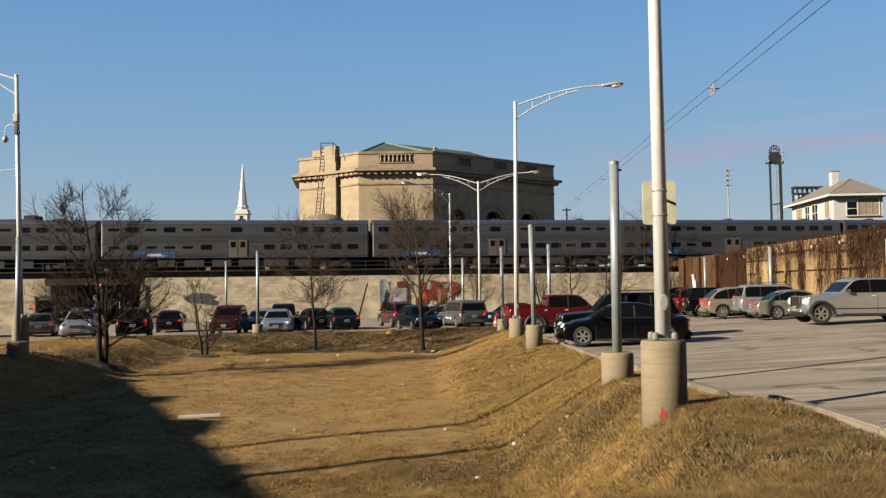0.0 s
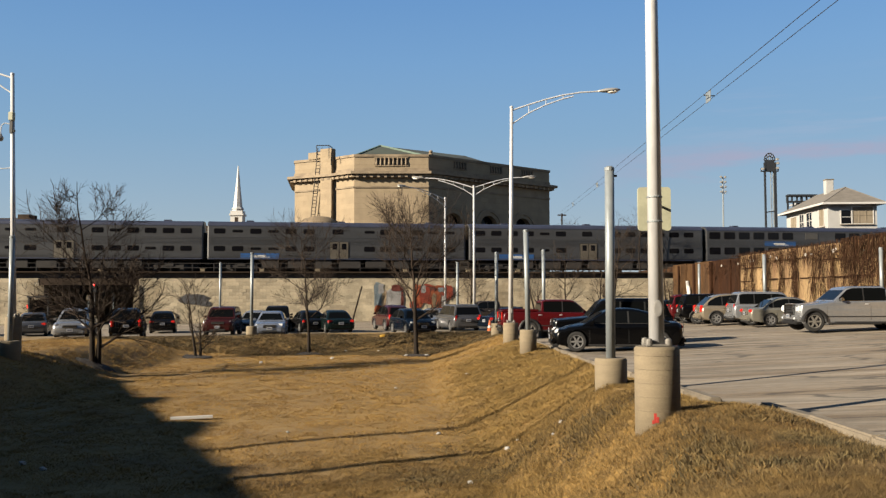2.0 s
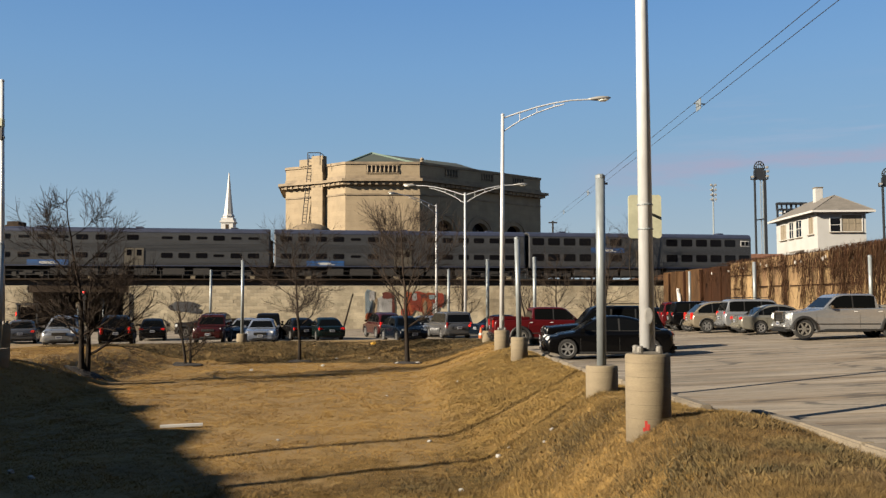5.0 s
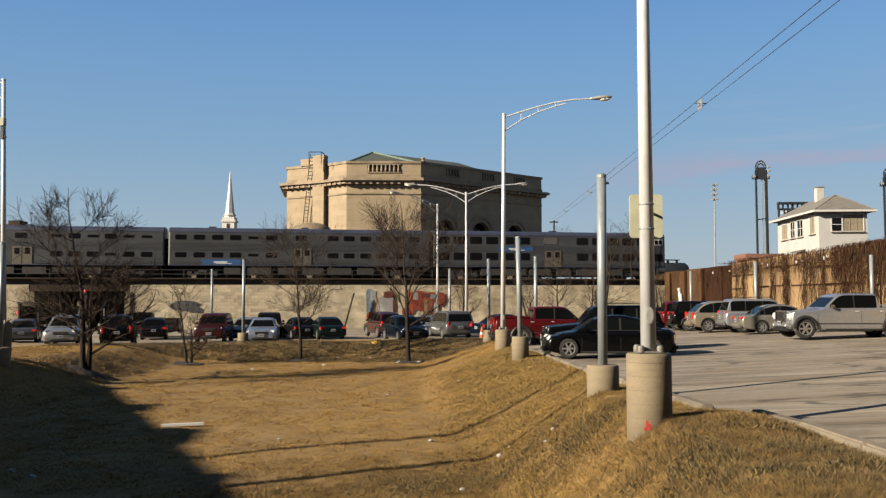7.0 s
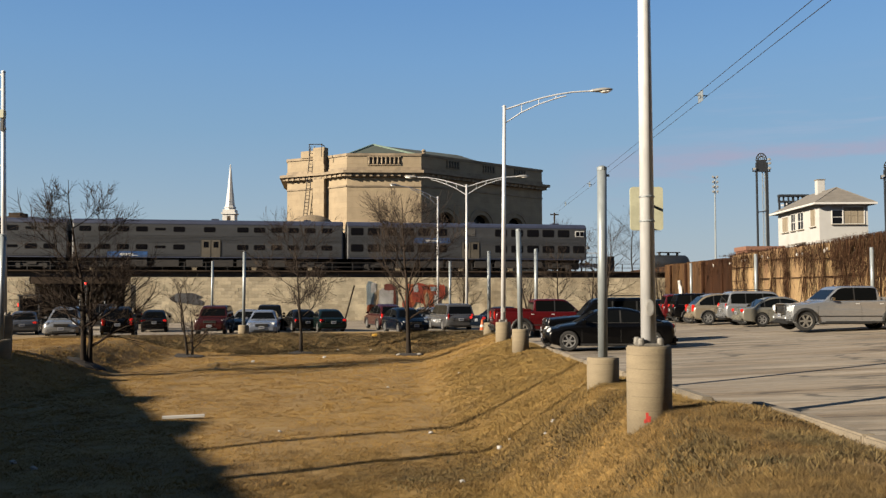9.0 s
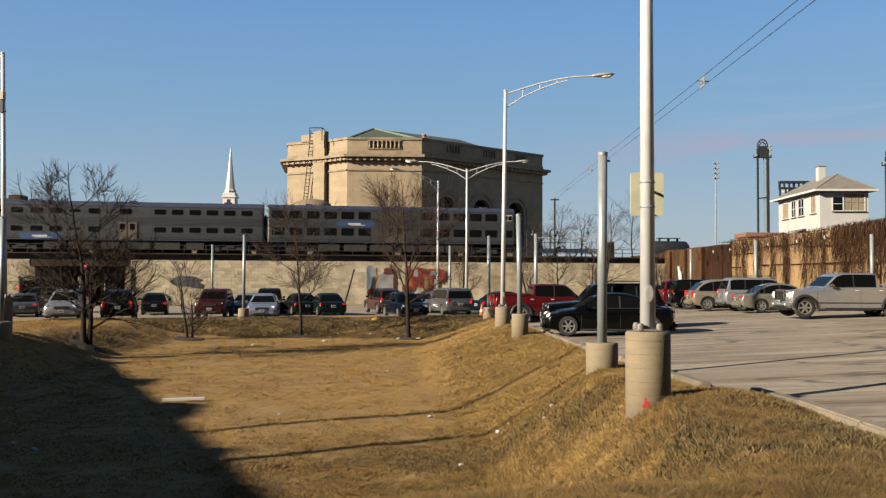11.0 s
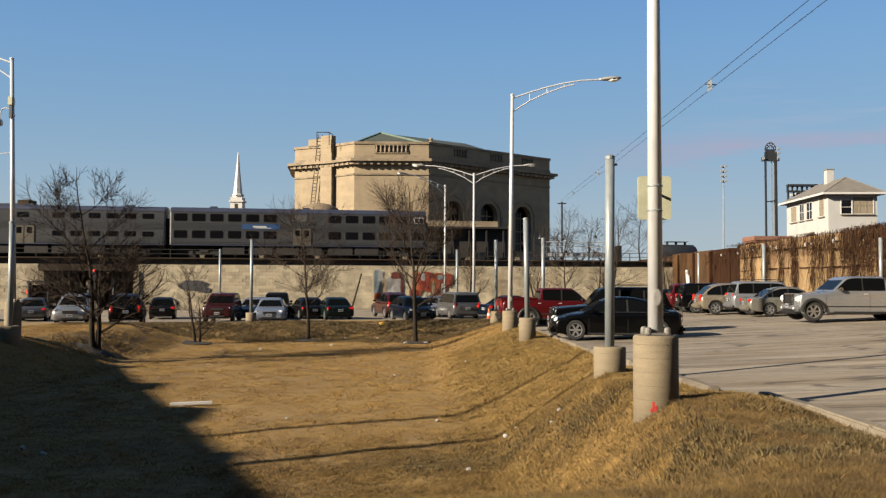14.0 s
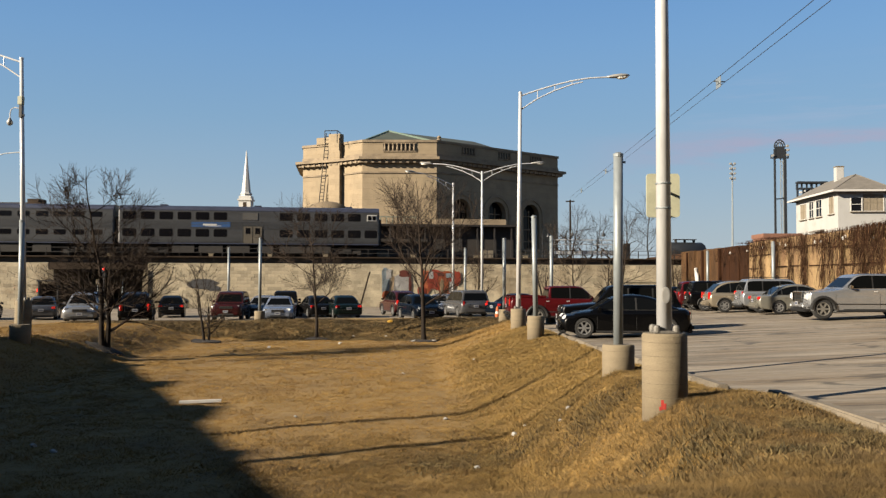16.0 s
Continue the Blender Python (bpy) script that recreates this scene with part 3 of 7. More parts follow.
M_MURAL = [mat("mural_" + n, c, 0.8, vary=0.25, scale=1.2, fine=9.0) for n, c in
           (("orange", (0.62, 0.15, 0.05)), ("white", (0.72, 0.70, 0.68)), ("sky", (0.42, 0.52, 0.58)), ("maroon", (0.26, 0.06, 0.04)), ("sand", (0.60, 0.44, 0.27)), ("red", (0.55, 0.085, 0.04)))]
for k, (cx, cz, rx, rz, c) in enumerate([(-3.35, 1.4, 0.36, 1.25, 2), (-3.05, 2.0, 0.28, 0.5, 1), (-3.3, 0.0, 0.4, 0.4, 0), (-2.6, 1.0, 0.22, 0.9, 4), (-1.75, 0.95, 0.8, 1.0, 1), (-1.5, 2.05, 0.6, 0.34, 3),
                                         (-1.0, 0.9, 0.14, 0.9, 3), (0.5, 1.2, 0.55, 1.25, 0), (1.5, 1.45, 0.95, 0.95, 5), (2.6, 1.2, 0.9, 1.2, 0), (3.35, 1.65, 0.6, 0.75, 5), (1.05, 1.95, 0.24, 0.4, 1), (2.1, 0.9, 0.2, 0.7, 4),
                                         (3.0, 0.75, 0.2, 0.55, 1), (1.95, 2.0, 0.35, 0.2, 3), (0.1, 0.4, 0.4, 0.4, 5), (2.75, 1.9, 0.3, 0.22, 2)]):
    o = part("paint_patch", blot(cx, cz, rx, rz, k, 0.4 if c in (1, 2) else 0.7), M_MURAL[c], mural)
    o.location.y = -0.005 * k

graffiti = base("wall_graffiti", RAIL @ pose(-24.7, WALL_Y - 0.055, 0.5), "faded grey and white spray marks, with a sand patch for a sunlit wedge", "graffiti")
M_GREYPAINT = mat("grey_spray", (0.16, 0.16, 0.17), 0.85, vary=0.3)
# the last, sand patch paints in a sunlit concrete wedge at the wall's end
for k, (cx, cz, rx, rz, c) in enumerate([(0, 0.9, 1.35, 0.5, 0), (1.0, 0.5, 0.6, 0.25, 0), (48.9, 1.5, 0.28, 0.95, 1), (49.4, 2.2, 0.2, 0.5, 1), (48.0, 0.5, 0.6, 0.9, 2)]):
    o = part("paint_patch", blot(cx, cz, rx, rz, 40 + k), (M_GREYPAINT, M_MURAL[1], M_MURAL[4])[c], graffiti)
    o.location.y = -0.004 * k

# retaining wall that closes the car park, running away from the camera
east = base("wall_east", pose(0, 0, 0), "rust-streaked tan retaining wall with hanging dry vines", "wall", kind="structure")
EX = 21.6
yk = 18.0
while yk < 88:
    w = 2.6
    back = 0.9 if yk > 64 else 0.0
    part("wall_panel", box((EX + 0.6 + back + rk.uniform(-0.05, 0.05), yk + w / 2, 2.1), (1.2, w - 0.03, 5.0 + rk.uniform(-0.1, 0.1)), None, 0.03), M_TANWALL if yk < 64 else M_RUST if yk < 74.5 else M_ENDWALL, east)
    yk += w
for k in range(17):
    part("rib", box((EX - 0.06, 20.6 + 2.6 * k, 2.2), (0.16, 0.20, 4.6), None, 0.02), M_TANWALL, east)
for k in range(4):
    part("rib", box((EX + 0.84, 69.8 + 5.2 * k, 2.2), (0.2, 0.4, 4.6), None, 0.02), M_RUST, east)
for z, y0, y1 in ((3.72, 46.0, 51.5), (3.95, 52.4, 58.0), (3.6, 59.5, 64.6), (2.72, 44.0, 53.6), (2.75, 55.0, 60.3), (2.66, 61.8, 64.6)):
    part("ledge_beam", box((EX - 0.09, (y0 + y1) / 2, z), (0.08, y1 - y0, 0.055), None, 0.01), M_RUST, east)
for k in range(9):
    part("wall_bracket", box((EX - 0.16, 38.5 + 3.3 * k, 4.25 - 0.12 * (k % 3)), (0.07, 0.11, 0.16), None, 0.02), M_WHITE, east, "small pale bracket")
forked = base("forked_white_pipe", pose(EX + 0.72, 81.6, 1.2), "white forked pipe fixed to the end of the wall", "pipe")
bm = bmesh.new()
add_bent(bm, [(0, 0, 0), (0, 0.05, 0.7), (0, 0.25, 1.2), (0, 0.45, 1.75)], 0.16)
part("stem", bm, M_WHITE, forked, smooth=True)
bm = bmesh.new()
add_bent(bm, [(-0.05, -0.42, 0.1), (-0.05, -0.40, 0.7), (-0.03, -0.15, 1.25)], 0.14)
part("branch", bm, M_WHITE, forked, smooth=True)
bank = tagged(part("upper_bank", boxes([((72.7, 50, 1.9), (100, 110, 5.2))]), M_BRUSH), "brush-covered high ground behind the wall", "bank", kind="structure")

# ---- the double-deck train ----
CAR_L = 25.9
train = base("train", RAIL, "double-deck stainless steel commuter train passing on the embankment", "train")


def window_ring(bm, w, h, d, depth=0.05, r=0.12):
    """A rounded rectangular slab in the x-z plane, its front at y = -depth."""
    pts = []
    for cx, cz, a0 in ((w / 2 - r, h / 2 - r, 0), (-w / 2 + r, h / 2 - r, 90), (-w / 2 + r, -h / 2 + r, 180), (w / 2 - r, -h / 2 + r, 270)):
        pts += [(cx + d[0] + r * math.cos(radians(a0 + 30 * k)), cz + d[1] + r * math.sin(radians(a0 + 30 * k))) for k in range(4)]
    lo = [bm.verts.new((x, -depth, z)) for x, z in pts]
    hi = [bm.verts.new((x, 0.03, z)) for x, z in pts]
    bm.faces.new(lo)
    for k in range(len(lo)):
        bm.faces.new((lo[k], hi[k], hi[(k + 1) % len(lo)], lo[(k + 1) % len(lo)]))


def mesh_of(bm, material, name):
    me = bpy.data.meshes.new(name)
    bmesh.ops.recalc_face_normals(bm, faces=bm.faces)
    bm.to_mesh(me)
    bm.free()
    me.materials.append(material)
    return me


def pane_mesh(w, h):
    bm = bmesh.new()
    window_ring(bm, w, h, (0, 0), 0.012)
    return mesh_of(bm, M_TRAINGLASS, "window_pane")


def gasket_mesh(w, h):
    bm = bmesh.new()
    window_ring(bm, w + 0.10, h + 0.10, (0, 0), 0.006, 0.15)
    return mesh_of(bm, M_RUBBER, "gasket")


PANES = {"small": (pane_mesh(1.06, 0.48), gasket_mesh(1.06, 0.48)), "large": (pane_mesh(1.24, 0.72), gasket_mesh(1.24, 0.72)), "low": (pane_mesh(1.0, 0.24), gasket_mesh(1.0, 0.24)),
         "end": (pane_mesh(0.8, 0.55), gasket_mesh(0.8, 0.55))}


def linked(name, me, parent, at):
    ob = new(name, me)
    ob.parent = parent
    ob.location = at
    return ob


def car_section(x, inset=0.0):
    """The outline of a gallery car across its length: straight sides, curved shoulders and roof."""
    w, z0, z1 = 3.1, 1.27, 4.56
    pts = [(0.02 + inset, z0), (0.0 + inset, z0 + 0.25), (0.0 + inset, z1)]
    for k in range(1, 8):
        a = math.pi * k / 8
        pts.append((w / 2 - (w / 2 - inset) * math.cos(a) * 0.995, z1 + 0.45 * math.sin(a) ** 0.8))
    pts += [(w - inset, z1), (w - inset, z0 + 0.25), (w - 0.02 - inset, z0)]
    return [(x, yy, zz) for yy, zz in pts]


def truck(parent, cx):
    t = part("truck", boxes([((cx, 0.42, 0.55), (2.9, 0.16, 0.26)), ((cx, 2.68, 0.55), (2.9, 0.16, 0.26)), ((cx, 1.55, 0.6), (0.6, 2.3, 0.3)), ((cx - 1.2, 0.36, 0.5), (0.34, 0.2, 0.44)), ((cx + 1.2, 0.36, 0.5), (0.34, 0.2, 0.44)), ((cx, 0.34, 0.75), (0.8, 0.12, 0.3))]), M_TRUCK, parent, "grimy steel truck")
    for dx in (-1.2, 1.2):
        for yy in (0.78, 2.3):
            part("wheel", tube((cx + dx, yy, 0.46), (cx + dx, yy + 0.13, 0.46), 0.46, 0.46, 18), M_TRUCK, t)


def gallery_car(index, kind):
    """Built with its right end at x = 0, standing on the rails at z = 0."""
    x1 = 0.0 if index == 0 else -25.2 - CAR_L * (index - 1) - 0.2
    x0 = -25.2 - CAR_L * index + 0.2
    car = part("gallery_car", loft([car_section(x0, 0.06), car_section(x0 + 0.12), car_section(x1 - 0.12), car_section(x1, 0.06)]), M_STEELCAR, train,
               "stainless steel double-deck car with dark windows")
    roof = [[(x, yy, zz + 0.03) for x, yy, zz in car_section(x)[2:-2]] + [(x, 3.1, 4.50), (x, 0.0, 4.50)] for x in (x0 + 0.05, x1 - 0.05)]
    rf = part("roof", loft([[(x, yy if 0.01 < yy < 3.09 else yy + (-0.02 if yy < 1 else 0.02), zz) for x, yy, zz in s] for s in roof]), M_CARROOF, car, "dull blue-grey curved roof")
    for k in range(3):
        part("roof_vent", box((x0 + 4 + k * 9, 1.55, 5.08), (0.7, 0.9, 0.16), None, 0.03), M_CARROOF, car)
    def pane(at, size):
        g = linked("gasket", PANES[size][1], car, at)
        linked("window_pane", PANES[size][0], car, (at[0], at[1], at[2]))
    r = random.Random(index + 5)
    if kind == "cab":
        for row, z in enumerate((3.98, 2.33)):
            for xw in (1.0, 2.7, 4.4, 6.1, 7.8, 9.5):
                pane((x0 + xw, 0, z), "large")
            for xw in (9.2, 7.5, 5.8, 4.15, 2.5):
                pane((x1 - xw, 0, z), "large")
            if row:
                pane((x1 - 0.85, 0, z), "large")
        fr = part("cab_window", box((x1 - 0.75, -0.01, 3.96), (1.0, 0.06, 0.62), None, 0.02), M_WHITE, car, "white-framed cab window")
        for dx in (-0.23, 0.23):
            part("pane", box((x1 - 0.75 + dx, -0.045, 3.96), (0.36, 0.03, 0.44)), M_TRAINGLASS, fr)
        bx, bz, bw = x0 + 8.6, 3.14, 3.7
        part("vent_panel", box((x0 + 12.35, -0.01, 3.98), (1.5, 0.05, 0.72), None, 0.02), M_VENT, car, "louvred grey vent panel")
        dx0 = x0 + 12.6
    else:
        for row, z in enumerate((4.01, 2.30)):
            for k, xw in enumerate((1.15, 2.87, 4.6, 6.3, 8.0, 9.75)):
                pane((x0 + xw, 0, z), "low" if r.random() < 0.25 else "small")
            for k, xw in enumerate((9.75, 8.15, 6.5, 4.9, 3.25, 1.6)):
                pane((x1 - xw, 0, z), "low" if r.random() < 0.25 else "small")
        pane((x0 + 12.6, 0, 4.01), "small")
        bx, bz, bw = x0 + 5.0, 1.60, 3.7
        dx0 = x0 + 12.75
    band = part("blue_band", box((bx, -0.004, bz), (bw, 0.03, 0.5), None, 0.01), M_BLUE, car, "blue panel with white marking")
    part("white_marking", boxes([((bx - 0.1, -0.024, bz), (1.3, 0.02, 0.16)), ((bx + 0.2, -0.024, bz - 0.13), (1.5, 0.02, 0.06))]), M_WHITE, band)
    frame_ob = part("door_frame", box((dx0, -0.005, 2.17), (1.98, 0.05, 1.78), None, 0.02), M_RUBBER, car)
    for dx in (-0.46, 0.46):
        leaf = part("door_leaf", box((dx0 + dx, -0.03, 2.15), (0.86, 0.05, 1.68), None, 0.02), M_CARDOOR, car, "tan sliding door leaf")
        part("door_pane", box((dx0 + dx, -0.05, 2.55), (0.46, 0.03, 0.58), None, 0.01), M_TRAINGLASS, leaf)
    part("side_sill", box(((x0 + x1) / 2, -0.02, 1.31), (x1 - x0 - 0.2, 0.06, 0.10)), M_CARROOF, car)
    for z in (1.44, 1.60, 2.76, 2.88, 3.00, 3.14, 3.28, 3.42):
        part("rub_rail", box(((x0 + x1) / 2, -0.006, z), (x1 - x0 - 0.4, 0.03, 0.045)), M_STEELCAR, car)
    for k in range(6):
        xk = x0 + 6.0 + k * 2.6
        part("equipment_box", box((xk, 0.5, 0.84), (r.uniform(1.5, 2.5), 0.8, r.uniform(0.75, 0.95)), None, 0.03), M_TRUCK, car)
    part("centre_sill", box(((x0 + x1) / 2, 1.7, 0.80), (x1 - x0 - 1.0, 1.2, 1.0)), M_TRUCK, car)
    truck(car, x0 + 3.2)
    truck(car, x1 - 3.2)
    part("diaphragm", box((x1 + 0.1, 1.55, 2.6), (0.36, 1.4, 2.6), None, 0.05), M_RUBBER, car)
    part("coupler", box((x1 + 0.2, 1.55, 0.85), (0.7, 0.25, 0.25)), M_TRUCK, car)
    for z in (2.5, 3.3):
        part("grab_iron", box((x1 - 0.12, -0.03, z), (0.03, 0.06, 0.5)), M_CHROME, car)


for k in range(5):
    gallery_car(k, "cab" if k == 0 else "coach")

# black tank standing beyond on the line
tank = base("tank_car", RAIL @ pose(27.8, 8.0, RAIL_Z), "dark rounded tank car parked beyond the bridge", "tank car")
bm = lathe([(0.2, -2.7), (0.9, -2.55), (1.1, -2.3), (1.1, 2.3), (0.9, 2.55), (0.2, 2.7)], 24)
bmesh.ops.rotate(bm, matrix=Matrix.Rotation(radians(90), 3, "Y"), verts=bm.verts)
bmesh.ops.translate(bm, vec=(0, 0, 1.2), verts=bm.verts)
part("tank", bm, M_BLACKSTEEL, tank, smooth=True)
part("walkway", boxes([((0.3, 0, 2.62), (2.6, 0.9, 0.08)), ((-0.8, 0, 2.42), (0.08, 0.5, 0.4)), ((0.3, 0, 2.42), (0.08, 0.5, 0.4)), ((1.4, 0, 2.42), (0.08, 0.5, 0.4))]), M_IRON, tank)
part("underframe", boxes([((0, 0, 0.12), (5.6, 1.6, 0.3))]), M_TRUCK, tank)

# ---- the station house ----
ST = [(-2.9, 118.0), (15.4, 134.0), (6.0, 156.0), (-23.5, 156.0), (-23.6, 135.0), (-22.1, 123.2), (-16.1, 120.2), (-13.02, 117.75)]
SZ0, SZC, SZP = 3.5, 18.5, 21.15
station = base("station_house", Matrix(), "sunlit tan limestone railway station with arched windows and a heavy cornice", "station")


def offset(poly, d):
    """The plan outline moved outward by d metres (it runs anticlockwise)."""
    out = []
    n = len(poly)
    for k in range(n):
        p, c, q = Vector(poly[k - 1]), Vector(poly[k]), Vector(poly[(k + 1) % n])
        a, b = (c - p).normalized(), (q - c).normalized()
        na, nb = Vector((a.y, -a.x)), Vector((b.y, -b.x))
        m = (na + nb).normalized()
        out.append(tuple(c + m * (d / max(0.4, m.dot(na)))))
    return out


def facet_matrix(p, q):
    """x along the facet from p to q, y inward, z up."""
    p, q = Vector((*p, 0)), Vector((*q, 0))
    d = (q - p).normalized()
    inward = Vector((-d.y, d.x, 0))
    return Matrix.Translation(p) @ Matrix((d, inward, (0, 0, 1))).transposed().to_4x4(), (q - p).length


def plain_facet(length, z0, z1, t=0.8):
    return box((length / 2, t / 2, (z0 + z1) / 2), (length, t, z1 - z0))


def arched_facet(length, z0, z1, arches, t=0.9):
    """A wall slab with arched openings: each (centre, half width, foot, spring)."""
    bm = bmesh.new()
    cuts = []
    x = 0.0
    def quad(pts):
        a = [bm.verts.new((px, 0, pz)) for px, pz in pts]
        bm.faces.new(a)
    for c, r, zf, zs in arches:
        quad([(x, z0), (c - r, z0), (c - r, z1), (x, z1)])
        if zf > z0:
            quad([(c - r, z0), (c + r, z0), (c + r, zf), (c - r, zf)])
        arc = [(c - r * math.cos(math.pi * k / 14), zs + r * math.sin(math.pi * k / 14)) for k in range(15)]
        for a, b in zip(arc, arc[1:]):
            quad([a, b, (b[0], z1), (a[0], z1)])
        rim = [(c - r, zf)] + arc + [(c + r, zf)]
        for a, b in zip(rim, rim[1:] + rim[:1]):
            vs = [bm.verts.new((a[0], 0, a[1])), bm.verts.new((b[0], 0, b[1])), bm.verts.new((b[0], t, b[1])), bm.verts.new((a[0], t, a[1]))]
            bm.faces.new(vs)
        x = c + r
    quad([(x, z0), (length, z0), (length, z1), (x, z1)])
    bmesh.ops.remove_doubles(bm, verts=bm.verts, dist=0.001)
    return bm


def arch_ring(c, r0, r1, zf, zs, d):
    """A moulded band round an arch, standing d metres proud."""
    bm = bmesh.new()
    ins = [(c - r0, zf)] + [(c - r0 * math.cos(math.pi * k / 16), zs + r0 * math.sin(math.pi * k / 16)) for k in range(17)] + [(c + r0, zf)]
    out = [(c - r1, zf)] + [(c - r1 * math.cos(math.pi * k / 16), zs + r1 * math.sin(math.pi * k / 16)) for k in range(17)] + [(c + r1, zf)]
    rows = [[bm.verts.new((x, y, z)) for x, z in pts] for pts, y in ((ins, 0.05), (ins, -d), (out, -d), (out, 0.05))]
    for a, b in zip(rows, rows[1:]):
        for k in range(len(a) - 1):
            bm.faces.new((a[k], a[k + 1], b[k + 1], b[k]))
    bmesh.ops.recalc_face_normals(bm, faces=bm.faces)
    return bm


for k in range(len(ST)):
    m, ln = facet_matrix(ST[k], ST[(k + 1) % len(ST)])
    if k == 0:
        arches = [(ln * u, 1.75, 6.0, 11.4) for u in (0.186, 0.468, 0.758)]
        w = part("wall", arched_facet(ln, SZ0, SZP - 0.6, arches), M_STATION, station)
        for c, r, zf, zs in arches:
            a = part("arch_moulding", arch_ring(c, r + 0.55, r + 0.95, zf, zs, 0.14), M_TRIM, w)
            a.matrix_basis = Matrix()
            win = part("arched_window", boxes([((c, 1.25, 9.5), (2 * r, 0.1, 8.5))]), M_TRAINGLASS, w, "dark arched window")
            part("mullions", boxes([((c + dx, 1.14, 8.5), (0.14, 0.12, 7.5)) for dx in (-0.6, 0.6)] + [((c, 1.14, zz), (2 * r, 0.12, 0.14)) for zz in (7.6, 9.4, 11.4)]), M_TRIM, win)
            part("sill_block", box((c - 0.2, 0.4, 6.2), (3.7, 1.6, 0.3)), M_TRIM, w)
    else:
        w = part("wall", plain_facet(ln, SZ0, SZP - 0.6), M_STATION, station)
    w.matrix_basis = m
    if k in (0, 5, 6, 7):
        for j in range(int(ln / 0.95)):        # modillions under the cornice
            o = part("modillion", box((0.5 + j * 0.95, -0.38, SZC - 0.62), (0.42, 0.75, 0.42), None, 0.03), M_TRIM, station)
            o.matrix_basis = m
        part("string_course", box((ln / 2, -0.06, SZC - 2.05), (ln, 0.16, 0.22)), M_TRIM, station).matrix_basis = m
        if k in (0, 7):
            spans = ((0.24, 2.6), (0.53, 2.6), (0.8, 2.6)) if k == 0 else ((0.5, 4.6),)
            for u, wd in spans:
                bal = part("balustrade", boxes([((ln * u, -0.07, SZC + 1.95), (wd, 0.12, 0.12)), ((ln * u, -0.07, SZC + 0.85), (wd, 0.12, 0.14))]), M_TRIM, station)
                bal.matrix_basis = m
                # dark panel behind the balusters: shade of their gaps put into colour
                hole = part("balustrade_recess", box((ln * u, -0.008, SZC + 1.4), (wd - 0.1, 0.02, 1.0)), M_RECESS, station)
                hole.matrix_basis = m
                n = int(wd / 0.52)
                for j in range(n):
                    b = lathe([(0.09, 0), (0.17, 0.22), (0.13, 0.45), (0.08, 0.75), (0.14, 0.98)], 8)
                    bmesh.ops.translate(b, vec=(ln * u - wd / 2 + (j + 0.5) * wd / n, -0.10, SZC + 0.92), verts=b.verts)
                    part("baluster", b, M_TRIM, station).matrix_basis = m
part("cornice", prism(offset(ST, 1.05), SZC - 0.36, SZC), M_TRIM, station, "heavy projecting cornice")
part("cornice_lip", prism(offset(ST, 0.62), SZC - 0.75, SZC - 0.38), M_TRIM, station)
part("parapet_cap", prism(offset(ST, 0.14), SZP - 0.58, SZP - 0.24), M_TRIM, station)
part("parapet_base", prism(offset(ST, 0.10), SZC + 0.02, SZC + 0.5), M_TRIM, station)
pier_m, pier_l = facet_matrix(ST[5], ST[6])
part("pier", box((pier_l - 0.9, -0.2, 13.0), (1.9, 1.0, 18.2), None, 0.03), M_STATION, station).matrix_basis = pier_m
part("pier_block", box((pier_l - 2.6, 0.3, SZP + 0.15), (3.2, 1.2, 1.0), None, 0.04), M_STATION, station).matrix_basis = pier_m
hip = bmesh.new()
eaves = [hip.verts.new((x, y, SZP - 0.2)) for x, y in [(-15.5, 124), (-1.5, 123), (11, 136), (2, 152), (-24, 150)]]
ridge = [hip.verts.new((-10.6, 132.5, 24.6)), hip.verts.new((2.5, 140, 24.2))]
for f in ((eaves[0], eaves[1], ridge[0]), (eaves[1], eaves[2], ridge[1], ridge[0]), (eaves[2], eaves[3], ridge[1]), (eaves[3], eaves[4], ridge[0], ridge[1]), (eaves[4], eaves[0], ridge[0])):
    hip.faces.new(f)
part("hip_roof", hip, M_ROOFGREEN, station, "low weathered green hip roof")
M_RIDGE = mat("copper_ridge", (0.17, 0.25, 0.20), 0.7)
for foot in ((-15.5, 124, SZP - 0.1), (-1.5, 123, SZP - 0.1)):
    part("roof_ridge", tube((-10.6, 132.5, 24.62), foot, 0.16, 0.16, 6), M_RIDGE, station)
part("corner_urn", lathe([(0.3, 0), (0.3, 0.2), (0.16, 0.28), (0.3, 0.5), (0.2, 0.65), (0.06, 0.72)], 12), M_TRIM, station).location = (-2.6, 118.5, SZP - 0.3)
lad = bmesh.new()
for dx in (-0.28, 0.28):
    add_tube(lad, (-19.5 + dx, 121.2, 9.5), (-18.1 + dx, 120.4, 22.3), 0.065, 0.065, 6)
for j in range(26):
    u = j / 26
    add_tube(lad, (-19.78 + 1.4 * u, 121.18 - 0.8 * u, 9.6 + 12.7 * u), (-19.22 + 1.4 * u, 121.18 - 0.8 * u, 9.6 + 12.7 * u), 0.045, 0.045, 5)
for a, b in (((-18.3, 118.6, 20.6), (-18.3, 118.6, 22.3)), ((-16.6, 118.6, 20.6), (-16.6, 118.6, 22.3)), ((-18.3, 118.6, 22.3), (-16.6, 118.6, 22.3)), ((-16.6, 118.6, 22.3), (-16.4, 120.4, 22.3))):
    add_tube(lad, a, b, 0.06, 0.06, 6)
part("ladder", lad, M_IRON, station, "thin iron roof ladder")
part("low_dome", lathe([(3.0, 0), (2.9, 0.4), (2.3, 1.0), (1.3, 1.45), (0.2, 1.6)], 20), mat("dome_stone", (0.28, 0.21, 0.13), 0.9, vary=0.3), station, smooth=True).location = (-17.2, 114.2, 10.55)

